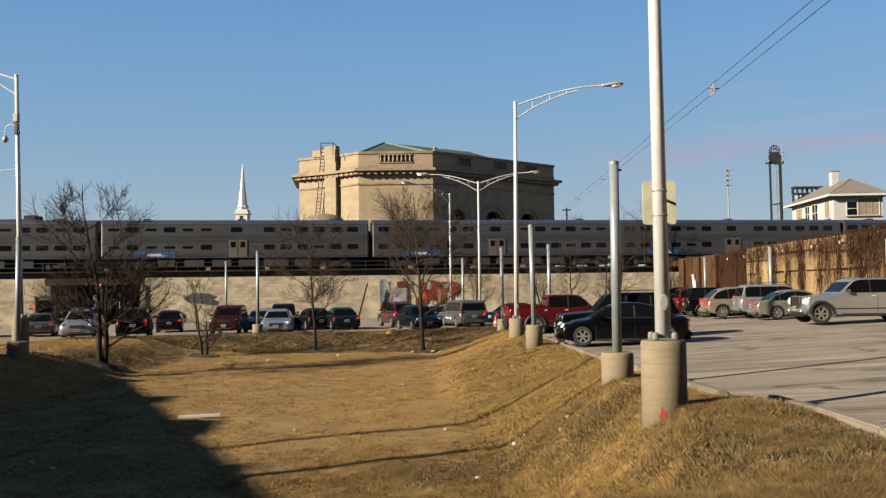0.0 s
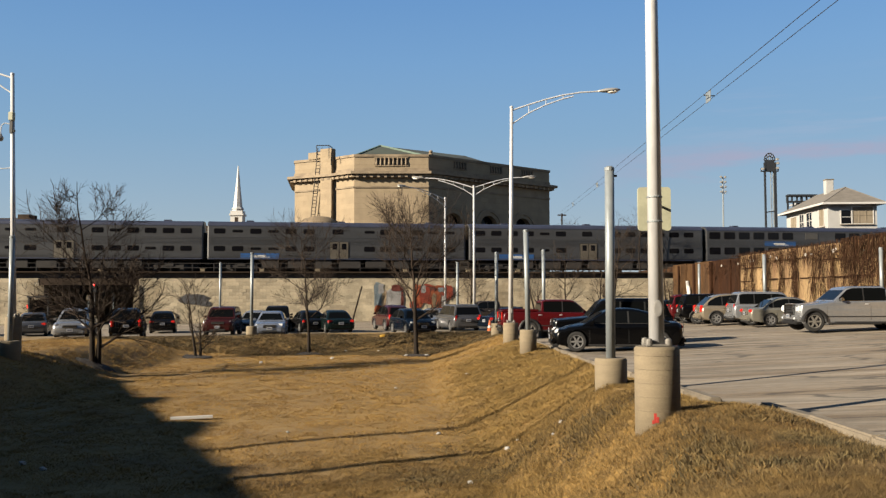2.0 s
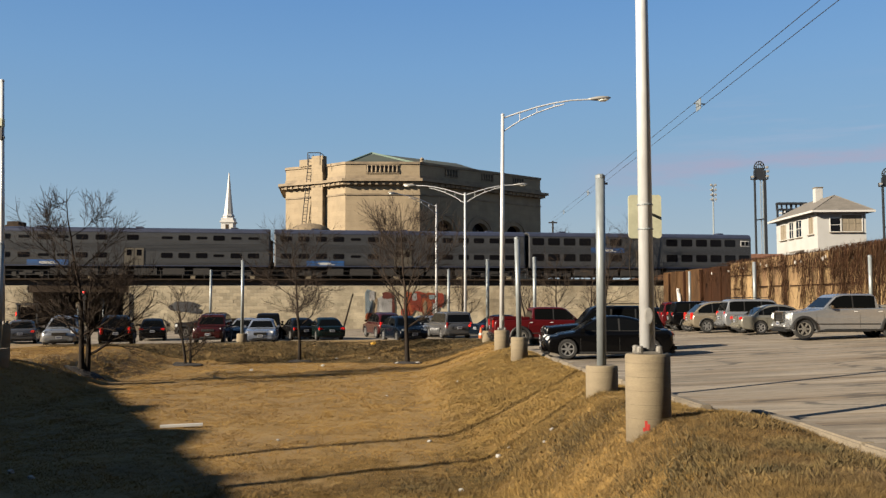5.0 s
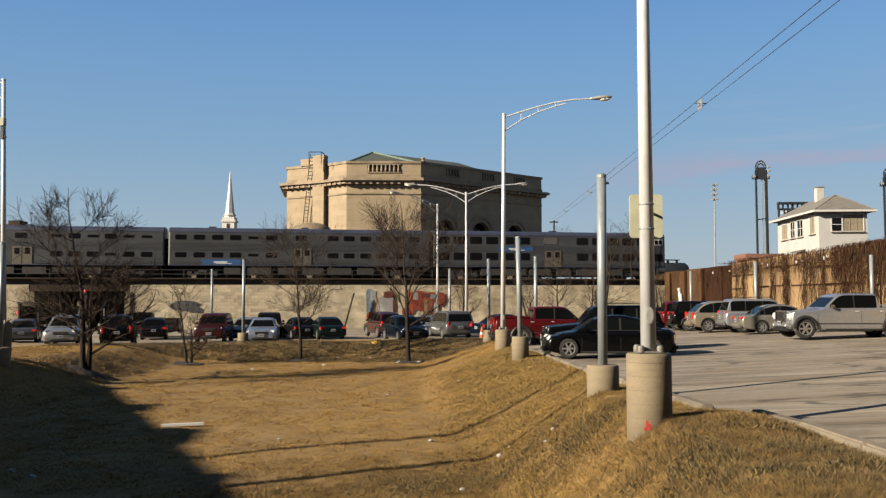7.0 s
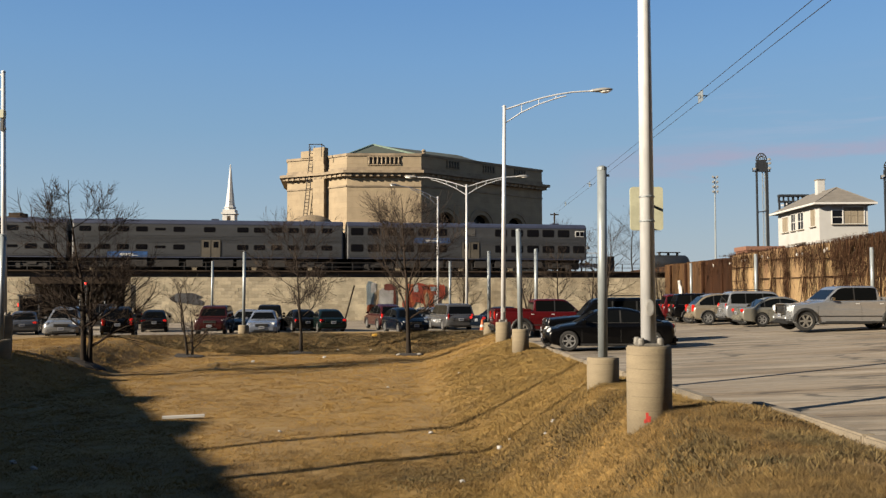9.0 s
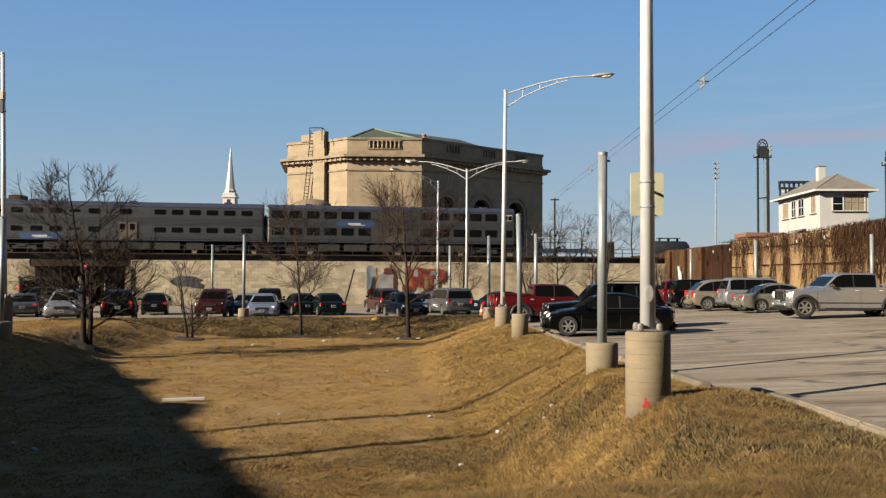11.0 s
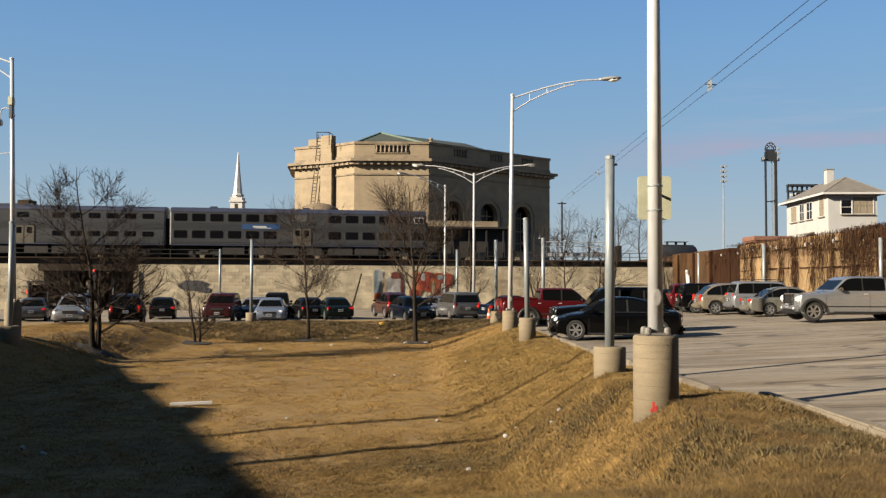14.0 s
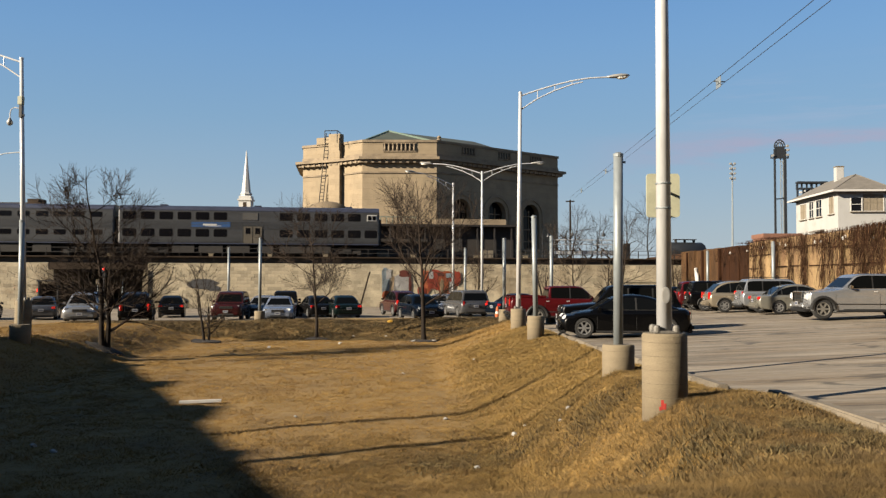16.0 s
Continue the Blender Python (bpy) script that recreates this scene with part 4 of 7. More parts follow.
# ---- church spire, far rooftops ----
church = base("church", pose(-61.3, 250, 3.0), "distant white wooden church steeple", "church")
part("belfry", box((0, 0, 9.4), (3.5, 3.5, 27.2), None, 0.05), M_WHITE, church)
part("belfry_cap", prism([(-2.05, -2.05), (2.05, -2.05), (2.05, 2.05), (-2.05, 2.05)], 21.6, 22.1), M_WHITE, church)
part("drum", lathe([(1.6, 22.1), (1.6, 23.4), (1.85, 23.5), (1.35, 24.2), (1.2, 25.5)], 8), M_WHITE, church)
part("spire", lathe([(1.25, 25.3), (0.75, 29.5), (0.12, 36.2)], 8), M_WHITE, church)
part("louvre", box((0, -1.77, 20.0), (0.9, 0.1, 2.2)), M_COPING, church, "dark belfry louvre")


def far_block(x, y, z, w, d, h, material, label):
    b = base("far_building", pose(x, y, 0), label, "building")
    part("wall", box((0, 0, (z + h) / 2 - 0.6), (w, d, z + h + 1.2)), material, b)
    part("parapet", box((0, 0, z + h), (w + 0.3, d + 0.3, 0.5)), M_COPING if w > 6 else material, b)
    if w > 6:
        part("roof_unit", box((w * 0.2, 0, z + h + 0.9), (w * 0.2, d * 0.3, 1.4)), M_COPING, b)
    return b


far_block(-108, 215, 12, 14, 14, 8.2, M_BRICKRED, "distant flat-roofed brown brick building")
far_block(-58, 170, 8, 46, 16, 5.6, M_STATION, "long low pale building behind the tracks")

# ---- signal tower on the far side of the tracks ----
tower = base("signal_tower", pose(46.0, 105.8, 3.5, 0, 0, -2), "white stucco railway signal tower with a hipped brown roof", "tower")
TW, TD, TE, OV = 5.85, 14.3, 9.25, 0.85       # its front-left corner stands at the origin; the long side runs away over y
part("wall", box((TW / 2, TD / 2, TE / 2), (TW, TD, TE)), M_STUCCO, tower)
rb = bmesh.new()
ev = [rb.verts.new(p) for p in ((-OV, -OV, TE), (TW + OV - 0.1, -OV, TE), (TW + OV - 0.1, TD + OV, TE), (-OV, TD + OV, TE))]
lo = [rb.verts.new(v.co - Vector((0, 0, 0.20))) for v in ev]
rg = [rb.verts.new((TW / 2 + 0.1, 2.1, TE + 2.15)), rb.verts.new((TW / 2 + 0.1, TD - 2.1, TE + 2.15))]
for f in ((ev[0], ev[1], rg[0]), (ev[1], ev[2], rg[1], rg[0]), (ev[2], ev[3], rg[1]), (ev[3], ev[0], rg[0], rg[1])):
    rb.faces.new(f)
for k in range(4):
    rb.faces.new((lo[k], lo[(k + 1) % 4], ev[(k + 1) % 4], ev[k]))
rb.faces.new(list(reversed(lo)))
part("roof", rb, M_SHINGLE, tower, "brown shingled hip roof")
part("fascia", boxes([((TW / 2 - 0.05, -OV - 0.04, TE - 0.10), (TW + 2 * OV, 0.08, 0.24)), ((-OV - 0.04, TD / 2, TE - 0.10), (0.08, TD + 2 * OV, 0.24)), ((TW + OV - 0.06, TD / 2, TE - 0.10), (0.08, TD + 2 * OV, 0.24))]), M_WHITE, tower)
hip_caps = bmesh.new()
for v in ((-OV, -OV, TE), (TW + OV - 0.1, -OV, TE)):
    add_tube(hip_caps, v, (TW / 2 + 0.1, 2.1, TE + 2.17), 0.05, 0.05, 6)
add_tube(hip_caps, (TW / 2 + 0.1, 2.1, TE + 2.17), (TW / 2 + 0.1, TD - 2.1, TE + 2.17), 0.05, 0.05, 6)
part("ridge_tiles", hip_caps, M_SHINGLE, tower)
chimney = part("chimney", box((TW / 2, 7.0, TE + 2.3), (0.95, 0.95, 2.9), None, 0.04), M_STUCCO, tower, "white plastered chimney")
part("chimney_cap", box((TW / 2, 7.0, TE + 3.72), (1.08, 1.08, 0.14), None, 0.03), M_KERB, chimney)


def tower_window(c0, c1, z0, z1, side, kind, sashes=1):
    """A sunken window between c0 and c1 along its face."""
    cx, cz, w, h = (c0 + c1) / 2, (z0 + z1) / 2, c1 - c0, z1 - z0
    def at(u, d, z, su, sd, sz):
        return ((u, d, z), (su, sd, sz)) if side == "front" else ((d, u, z), (sd, su, sz))
    wob = part("window", boxes([at(cx, -0.03, z1 + 0.04, w + 0.2, 0.12, 0.10), at(cx, -0.03, z0 - 0.04, w + 0.2, 0.12, 0.10), at(c0 - 0.05, -0.03, cz, 0.10, 0.12, h), at(c1 + 0.05, -0.03, cz, 0.10, 0.12, h)]), M_WHITE, tower)
    part("pane", box(*at(cx, -0.004, cz, w, 0.02, h)), M_BOARD if kind == "board" else M_TRAINGLASS, wob, "tan boarding over the window" if kind == "board" else "")
    for k in range(sashes):
        part("sash", boxes([at(c0 + (k + 0.5) * w / sashes, -0.03, cz, w / sashes, 0.05, 0.07)] + ([at(c0 + k * w / sashes, -0.03, cz, 0.07, 0.05, h)] if k else [])), M_WHITE if kind == "glass" else M_BOARD, wob)
    part("sill", box(*at(cx, -0.10, z0 - 0.12, w + 0.3, 0.24, 0.10)), M_KERB, wob)


tower_window(1.55, 2.75, 6.72, 8.35, "front", "glass")
tower_window(2.90, 5.35, 6.72, 8.75, "front", "board", 3)
part("lintel", box((3.4, -0.05, 8.95), (4.2, 0.16, 0.20)), M_STUCCO, tower)
for c0, c1, z0, z1, kind in ((1.1, 2.7, 6.55, 8.7, "board"), (5.0, 6.9, 6.5, 8.6, "glass"), (7.8, 9.3, 6.5, 8.6, "glass"), (10.4, 12.6, 6.5, 8.5, "board")):
    tower_window(c0, c1, z0, z1, "side", kind, 2)
part("canopy", box((-0.45, 5.8, 4.6), (0.9, 3.0, 0.2), Matrix.Rotation(radians(-12), 3, "Y"), 0.02), M_SHINGLE, tower, "small shingled canopy")
for c in (3.0, 7.0):
    tower_window(c, c + 0.8, 2.2, 3.4, "side", "glass")

# ---- ballpark: light towers and scoreboard ----
lt = base("ballpark_light_tower", pose(96.0, 260, 3.0), "tall dark steel ballpark light tower with an arched head", "light tower")
for dx in (-1.5, 1.5):
    part("leg", box((dx, 0, 17.5), (0.45 if dx < 0 else 0.75, 0.7, 41)), M_BLACKSTEEL, lt)
web = bmesh.new()
for dx in (0.25, 1.05):
    add_tube(web, (dx, 0.2, -2), (dx, 0.2, 36), 0.11, 0.11, 6)
for k in range(38):
    z0, flip = -1.5 + 0.98 * k, 1 if k % 2 else -1
    add_tube(web, (0.65 - 0.4 * flip, 0.2, z0), (0.65 + 0.4 * flip, 0.2, z0 + 0.98), 0.08, 0.08, 5)
part("ladder_web", web, M_PIPE, lt, "grey lattice of the ladder shaft")
part("cross_bar", box((0, 0, 23.2), (2.9, 0.3, 0.32), Matrix.Rotation(radians(-8), 3, "Y")), M_BLACKSTEEL, lt)
part("cross_bar", box((0, 0, 5.0), (2.8, 0.3, 0.3)), M_BLACKSTEEL, lt)
part("head_panel", box((-0.05, 0, 37.0), (2.9, 0.5, 3.6), None, 0.05), M_BLACKSTEEL, lt, "dark panel in the head of the tower")
hb = bmesh.new()
rim_pts = [Vector((-1.62 * math.cos(math.pi * k / 12), 0, 38.5 + 2.3 * math.sin(math.pi * k / 12))) for k in range(13)]
inner = [Vector((p.x * 0.62, 0, 38.5 + (p.z - 38.5) * 0.62)) for p in rim_pts]
for ring in (rim_pts, inner):
    for p, q in zip(ring, ring[1:]):
        add_tube(hb, p, q, 0.16, 0.16, 6)
for k in range(1, 12):
    add_tube(hb, inner[k], rim_pts[k + (1 if k % 2 else -1)], 0.10, 0.10, 5)
for k in range(4):
    add_tube(hb, (-1.0 + 0.66 * k, 0, 38.5), inner[3 + 2 * k], 0.10, 0.10, 5)
part("arched_head", hb, M_BLACKSTEEL, lt, "arched lattice of the head")
part("service_platform", boxes([((0, 0.1, 35.35), (5.2, 1.0, 0.22)), ((-2.5, 0.1, 35.9), (0.10, 0.9, 1.0)), ((2.5, 0.1, 35.9), (0.10, 0.9, 1.0)), ((-2.1, 0.1, 36.4), (0.9, 0.08, 0.08)), ((2.1, 0.1, 36.4), (0.9, 0.08, 0.08))]), M_BLACKSTEEL, lt)
for x, z in ((2.15, 38.9), (2.3, 37.7), (2.2, 36.2), (-2.2, 36.0)):
    part("floodlight", box((x, -0.5, z), (0.8, 0.6, 0.7), None, 0.1), M_LAMP, lt)
lt2 = copy_thing(lt, pose(133.5, 258, 0.5))
mast = base("floodlight_mast", pose(94.2, 300, 3.0), "slim galvanised floodlight mast", "light mast")
part("shaft", tube((0, 0, -3), (0.3, 0, 39), 0.38, 0.2, 10), M_PIPE, mast)
for k in range(4):
    part("lamp_bar", box((0.3, 0, 33.5 + k * 1.7), (2.0, 0.2, 0.15), Matrix.Rotation(0.25, 3, "Y")), M_GALV, mast)
    for j in (-0.7, 0.7):
        part("floodlight", box((0.3 + j, -0.4, 33.9 + k * 1.7), (0.8, 0.5, 0.7), None, 0.1), M_LAMP, mast)
board = base("scoreboard_frame", pose(94.0, 232, 3.0), "dark steel scoreboard frame seen beyond a roof", "scoreboard")
part("top_beam", box((0, 0, 24.8), (8.0, 1.6, 0.6), None, 0.08), M_BLACKSTEEL, board)
part("lower_beam", box((0, 0, 23.2), (8.0, 1.2, 0.45), None, 0.06), M_BLACKSTEEL, board)
for k in range(7):
    part("post", box((-3.85 + 1.283 * k, 0.1 * (k % 2), 24.0), (0.32 if k % 3 else 0.5, 0.5, 1.4)), M_BLACKSTEEL, board)
for x in (-3.75, -2.2, 1.0, 3.7):
    part("leg", box((x, 0, 9.75), (0.4, 0.5, 26.5)), M_BLACKSTEEL, board)
part("panel", box((0.6, 0.3, 21.6), (5.6, 0.4, 2.6)), M_BLACKSTEEL, board)
for x, z, w in ((-3.0, 22.2, 0.7), (-1.9, 22.6, 0.4), (-2.9, 20.9, 0.9)):
    part("light_panel", box((x, -0.3, z), (w, 0.2, 0.6), None, 0.05), M_GALV, board)
bank_frame = base("floodlight_bank", pose(119.5, 236, 14.0, 0, 18, 0), "tilted bank of bright floodlights on a dark frame", "floodlights")
part("frame", boxes([((0, 0.3, 0), (3.2, 0.3, 0.3)), ((0, 0.3, 2.4), (3.2, 0.3, 0.3)), ((-1.5, 0.3, 1.2), (0.3, 0.3, 2.7)), ((1.5, 0.3, 1.2), (0.3, 0.3, 2.7)), ((0, 0.6, -7.0), (0.5, 0.5, 16.0))]), M_BLACKSTEEL, bank_frame)
for i in range(3):
    for j in range(2):
        part("floodlight", lathe([(0.12, 0.5), (0.40, 0.12), (0.42, 0.0), (0.30, 0.04)], 12), M_WHITE, bank_frame).matrix_basis = pose(-1.0 + i, -0.1, 0.6 + 1.2 * j, 90)
red = far_block(39.0, 107, 4, 4.4, 4, 3.2, M_BRICKRED, "low red brick building beside the signal tower")


# ---- light poles and pipe posts on concrete footings ----
def stand_z(x, y):
    return lot_z(x, y) if in_lot(x, y) else grass_z(x, y)


def footing(parent, r, top, rings=3):
    prof = [(r, -0.5), (r, top - 0.03), (r - 0.02, top)]
    f = part("concrete_footing", lathe(prof, 28), M_CONCRETE, parent, "round cast concrete footing")
    for p in f.data.polygons:
        p.use_smooth = abs(p.normal.z) < 0.5
    for k in range(rings * 2 - 1):
        zk = top - 0.12 - k * 0.185
        part("form_seam", lathe([(r + 0.0005, zk), (r + 0.0025, zk + 0.002), (r + 0.0025, zk + 0.005), (r + 0.0005, zk + 0.007)], 28), M_SEAM, f)
    return f


def arm(parent, z, heading, length=3.75, rise=0.82, head=True, root=(0, 0)):
    """A trussed lamp arm with a cobra head."""
    d = Vector((math.cos(radians(heading)), math.sin(radians(heading)), 0))
    bm = bmesh.new()
    up = [d * (length * u) + Vector((root[0], root[1], z - 0.12 + rise * math.sin(u * math.pi / 2))) for u in (0, 0.2, 0.4, 0.6, 0.8, 1.0)]
    lo = [d * (length * u) + Vector((root[0], root[1], z - 0.72 + (rise + 0.5) * math.sin(u * math.pi / 2) ** 0.85)) for u in (0, 0.2, 0.4, 0.6, 0.72)]
    add_bent(bm, up, 0.034)
    a = part("lamp_arm", bm, M_GALV, parent)
    bm = bmesh.new()
    add_bent(bm, lo, 0.028)
    part("lower_chord", bm, M_GALV, a)
    for k in (1, 2, 3):
        part("strut", tube(up[k], lo[k], 0.018, 0.018, 6), M_GALV, a)
    if head:
        m = Matrix.Translation(up[-1]) @ pose(0, 0, 0, 0, -4, heading)
        secs = []
        for u, w, h in ((0.0, 0.05, 0.05), (0.12, 0.08, 0.07), (0.3, 0.15, 0.10), (0.6, 0.19, 0.11), (0.85, 0.16, 0.08), (0.98, 0.05, 0.03)):
            secs.append([m @ Vector((u, w * math.cos(t), h * math.sin(t) * (1 if math.sin(t) > 0 else 0.7))) for t in (2 * math.pi * j / 12 for j in range(12))])
        hd = part("lamp_head", loft(secs), M_LAMP, parent, "cobra-head street light", smooth=True)
        secs = [[m @ Vector((u, w * math.cos(t), -0.05 - 0.09 * s * abs(math.sin(t)))) for t in (math.pi * j / 8 + math.pi for j in range(9))] for u, w, s in ((0.4, 0.10, 0.3), (0.55, 0.14, 1), (0.75, 0.14, 1), (0.9, 0.08, 0.3))]
        part("lens", loft(secs), M_LENS, hd, smooth=True)
    return a


def lamp_post(x, y, headings, foot=0.31, foot_top=1.15, top=9.9, lean=(0, 0), r=(0.105, 0.070), z=None, label="galvanised car park light pole on a round concrete footing"):
    z = stand_z(x, y) if z is None else z
    lp = base("light_pole", pose(x, y, z), label, "light pole", "car park light poles")
    footing(lp, foot, foot_top, 3 if foot_top > 0.9 else 2)
    part("shaft", tube((0, 0, foot_top + 0.02), (lean[0], lean[1], top - z), r[0], r[1], 20), M_GALV, lp, smooth=True)
    part("base_plate", box((0, 0, foot_top + 0.02), (0.34, 0.34, 0.035), None, 0.006), M_NUT, lp)
    for dx in (-0.13, 0.13):
        for dy in (-0.13, 0.13):
            part("anchor_nut_cover", lathe([(0.050, foot_top), (0.048, foot_top + 0.06), (0.04, foot_top + 0.085), (0.015, foot_top + 0.095)], 12), M_NUT, lp).location = (dx, dy, 0.02)
    part("hand_hole_cover", lathe([(0.055, -0.01), (0.06, 0.006), (0.045, 0.010)], 20), M_LAMP, lp).matrix_basis = pose(0.0 + lean[0] * 0.05, -r[0] + 0.004, foot_top + 0.52, 90) @ Matrix.Diagonal((1, 1.9, 1, 1))
    part("pole_cap", lathe([(r[1] + 0.01, 0), (r[1] + 0.012, 0.05), (0.02, 0.09)], 12), M_GALV, lp).location = (lean[0], lean[1], top - z)
    for h in headings:
        arm(lp, top - z, h, root=lean)
    return lp


near_pole = lamp_post(2.83, 12.0, [20], foot=0.305, foot_top=1.14, top=10.1, lean=(0.0, 0.0), z=-0.06, label="tall galvanised light pole on a red-marked concrete footing")
part("red_mark", boxes([((-0.10, -0.287, 0.20), (0.035, 0.012, 0.13)), ((-0.068, -0.296, 0.18), (0.03, 0.012, 0.08)), ((-0.125, -0.277, 0.15), (0.03, 0.012, 0.05))]), M_REDSPRAY, near_pole, "red spray mark")
sb = bmesh.new()
window_ring(sb, 0.475, 0.63, (0, 0), 0.006, 0.045)
bmesh.ops.translate(sb, vec=(0.12, 0.52, 3.08), verts=sb.verts)
bmesh.ops.recalc_face_normals(sb, faces=sb.faces)
sg = part("sign_plate", sb, M_SIGNBACK, near_pole, "pale yellow sign plate")
for z in (2.85, 3.19):
    part("bracket", box((0.05, 0.30, z), (0.03, 0.46, 0.03)), M_PIPE, sg)
part("strap", lathe([(0.10, 2.84), (0.109, 2.845), (0.109, 2.86), (0.10, 2.865)], 20), M_PIPE, sg)
part("strap", lathe([(0.10, 3.18), (0.109, 3.185), (0.109, 3.20), (0.10, 3.205)], 20), M_PIPE, sg)
lamp_post(2.6, 37.5, [0], foot=0.33, foot_top=1.02, lean=(0.1, 0), z=-0.45)
lamp_post(-16.6, 33.0, [172], foot=0.30, foot_top=1.55, top=10.3, lean=(-0.25, 0), z=-0.55)
left_lamp = [o for o in bpy.data.objects if o.name.startswith("light_pole") and o.parent is None][-1]
part("junction_box", box((-0.20, -0.08, 9.22), (0.19, 0.2, 0.33), None, 0.02), M_SIGNBACK, left_lamp)
part("bracket", boxes([((-0.20, -0.06, 8.80), (0.11, 0.14, 0.46)), ((-0.16, -0.06, 8.66), (0.16, 0.1, 0.08))]), M_PLASTIC, left_lamp)
dome = bmesh.new()
add_bent(dome, [(-0.22, 0, 8.92), (-0.50, 0, 8.98), (-0.62, 0, 8.90), (-0.66, 0, 8.72), (-0.66, 0, 8.52)], 0.022)
part("camera_arm", dome, M_GALV, left_lamp)
part("dome_camera", lathe([(0.03, 0.20), (0.06, 0.14), (0.115, 0.04), (0.11, -0.01), (0.085, -0.075), (0.03, -0.105)], 14), M_LAMP, left_lamp, "white dome camera", smooth=True).location = (-0.66, 0, 8.38)
bm = bmesh.new()
add_bent(bm, [(-0.14, 0, 7.25), (-0.8, 0, 7.20), (-1.8, 0, 6.95), (-3.0, 0, 6.5)], 0.02)
part("conduit_arm", bm, M_GALV, left_lamp)
lamp_post(1.8, 65.0, [172, 5], foot_top=1.0, top=9.9)
lamp_post(-0.4, 73.0, [215], foot_top=1.0, top=9.9)
# two more on the near side of the lawn, whose long shadows lie across it
lamp_post(-21.9, 7.1, [], top=12.0, r=(0.15, 0.10))
lamp_post(-25.3, 9.0, [], top=13.2, r=(0.14, 0.10))


def pipe_post(x, y, top, r=0.092, foot=0.305, foot_top=0.62, z=None, lean=0.0):
    z = stand_z(x, y) if z is None else z
    pp = base("pipe_post", pose(x, y, z), "grey steel pipe post on a round concrete footing", "post", "pipe posts")
    footing(pp, foot, foot_top, 1)
    part("pipe", tube((0, 0, foot_top - 0.02), (lean, 0, top - z), r, r, 16), M_PIPE, pp, smooth=True)
    part("pipe_cap", lathe([(r + 0.006, -0.06), (r + 0.006, 0.0), (r * 0.5, 0.03)], 14), M_PIPE, pp).location = (lean, 0, top - z)
    part("eye_bolt", box((r + 0.02 + lean, 0, top - z - 0.16), (0.06, 0.03, 0.04)), M_PIPE, pp)
    return pp


pipe_post(3.06, 16.7, 4.23, z=-0.04, lean=0.02)
pipe_post(2.8, 31.4, 4.11, z=-0.10, lean=-0.06)
pipe_post(2.5, 47.0, 4.06)
pipe_post(4.83, 45.0, 4.08)
pipe_post(0.53, 63.0, 4.13)
pipe_post(-18.0, 68.0, 4.32)
pipe_post(-11.48, 50.3, 4.24, z=-0.62)
pipe_post(18.0, 63.0, 3.93)
pipe_post(17.3, 48.0, 3.92)
pipe_post(-15.9, 31.4, 3.95, foot=0.36, z=-0.45)
pipe_post(21.0, 42.5, 4.0)

# overhead wires to a far mast
wires = base("overhead_wires", Matrix(), "pair of thin dark overhead wires with spacers", "wires")


def wire_point(u, side):
    """From beside the camera (u = 0) to the far mast (u = 1)."""
    near = Vector((6.87, 0.0, 7.1)) if side < 0 else Vector((6.48, 0.0, 7.06))
    return near.lerp(Vector((13.11, 100, 11.05)) if side < 0 else Vector((12.79, 100, 11.24)), u)


for side in (-1, 1):
    bm = bmesh.new()
    add_bent(bm, [wire_point(k / 12, side) for k in range(13)], 0.009, 5)
    part("wire", bm, M_IRON, wires)
for u in (0.28, 0.62, 0.84):
    p, q = wire_point(u, -1), wire_point(u, 1)
    bm = bmesh.new()
    add_tube(bm, p, q, 0.02, 0.02, 6)
    add_box(bm, (p + q) / 2 + Vector((0, 0.1, -0.02)), (0.02, 0.5, 0.34))
    part("spacer", bm, M_PIPE, wires)
mastp = base("wooden_mast", pose(12.95, 100.3, 3.5), "slim dark wire mast beside the railway", "mast")
part("pole", tube((0, 0, 0), (0, 0, 7.6), 0.12, 0.09, 8), M_BARK, mastp)
part("cross_arm", box((0, 0, 7.4), (1.0, 0.12, 0.14)), M_BARK, mastp)

# platform lamps, gantry and clutter past the station
def platform_lamp(x, y):
    pl = base("platform_lamp", RAIL @ pose(x, y, RAIL_Z - 0.3), "black gooseneck platform lamp with bell shade", "lamp", "platform lamps")
    bm = bmesh.new()
    add_tube(bm, (0, 0, 0), (0, 0, 3.6), 0.06, 0.05, 8)
    add_bent(bm, [(0, 0, 3.6), (0.1, 0, 3.95), (0.4, 0, 4.1), (0.7, 0, 4.0), (0.75, 0, 3.75)], 0.035, 6)
    part("stem", bm, M_BLACKSTEEL, pl)
    part("shade", lathe([(0.26, 0), (0.22, 0.15), (0.08, 0.38), (0.05, 0.5)], 12), M_BLACKSTEEL, pl).location = (0.75, 0, 3.3)


for x, y in ((14.2, 9), (15.6, 14), (17.9, 9), (12.2, 12)):
    platform_lamp(x, y)
bridge = base("girder_bridge", RAIL @ pose(15.6, 5.4, RAIL_Z - 0.2), "pale steel footbridge railing over a rusty girder beside the platform", "bridge")
part("top_rail", box((0, -0.2, 2.55), (8.0, 0.08, 0.09)), M_GALV, bridge)
part("middle_rail", box((0, -0.2, 2.05), (8.0, 0.06, 0.07)), M_GALV, bridge)
part("kick_panel", box((0, -0.15, 1.15), (7.8, 0.06, 0.36)), M_GALV, bridge, "pale steel kick panel")
part("bottom_chord", box((0, 0, 0.35), (8.2, 0.3, 0.4)), M_RUST, bridge)
for k in range(14):
    part("baluster", box((-3.9 + 0.6 * k, -0.2, 1.7), (0.05, 0.06, 1.75)), M_PIPE, bridge)
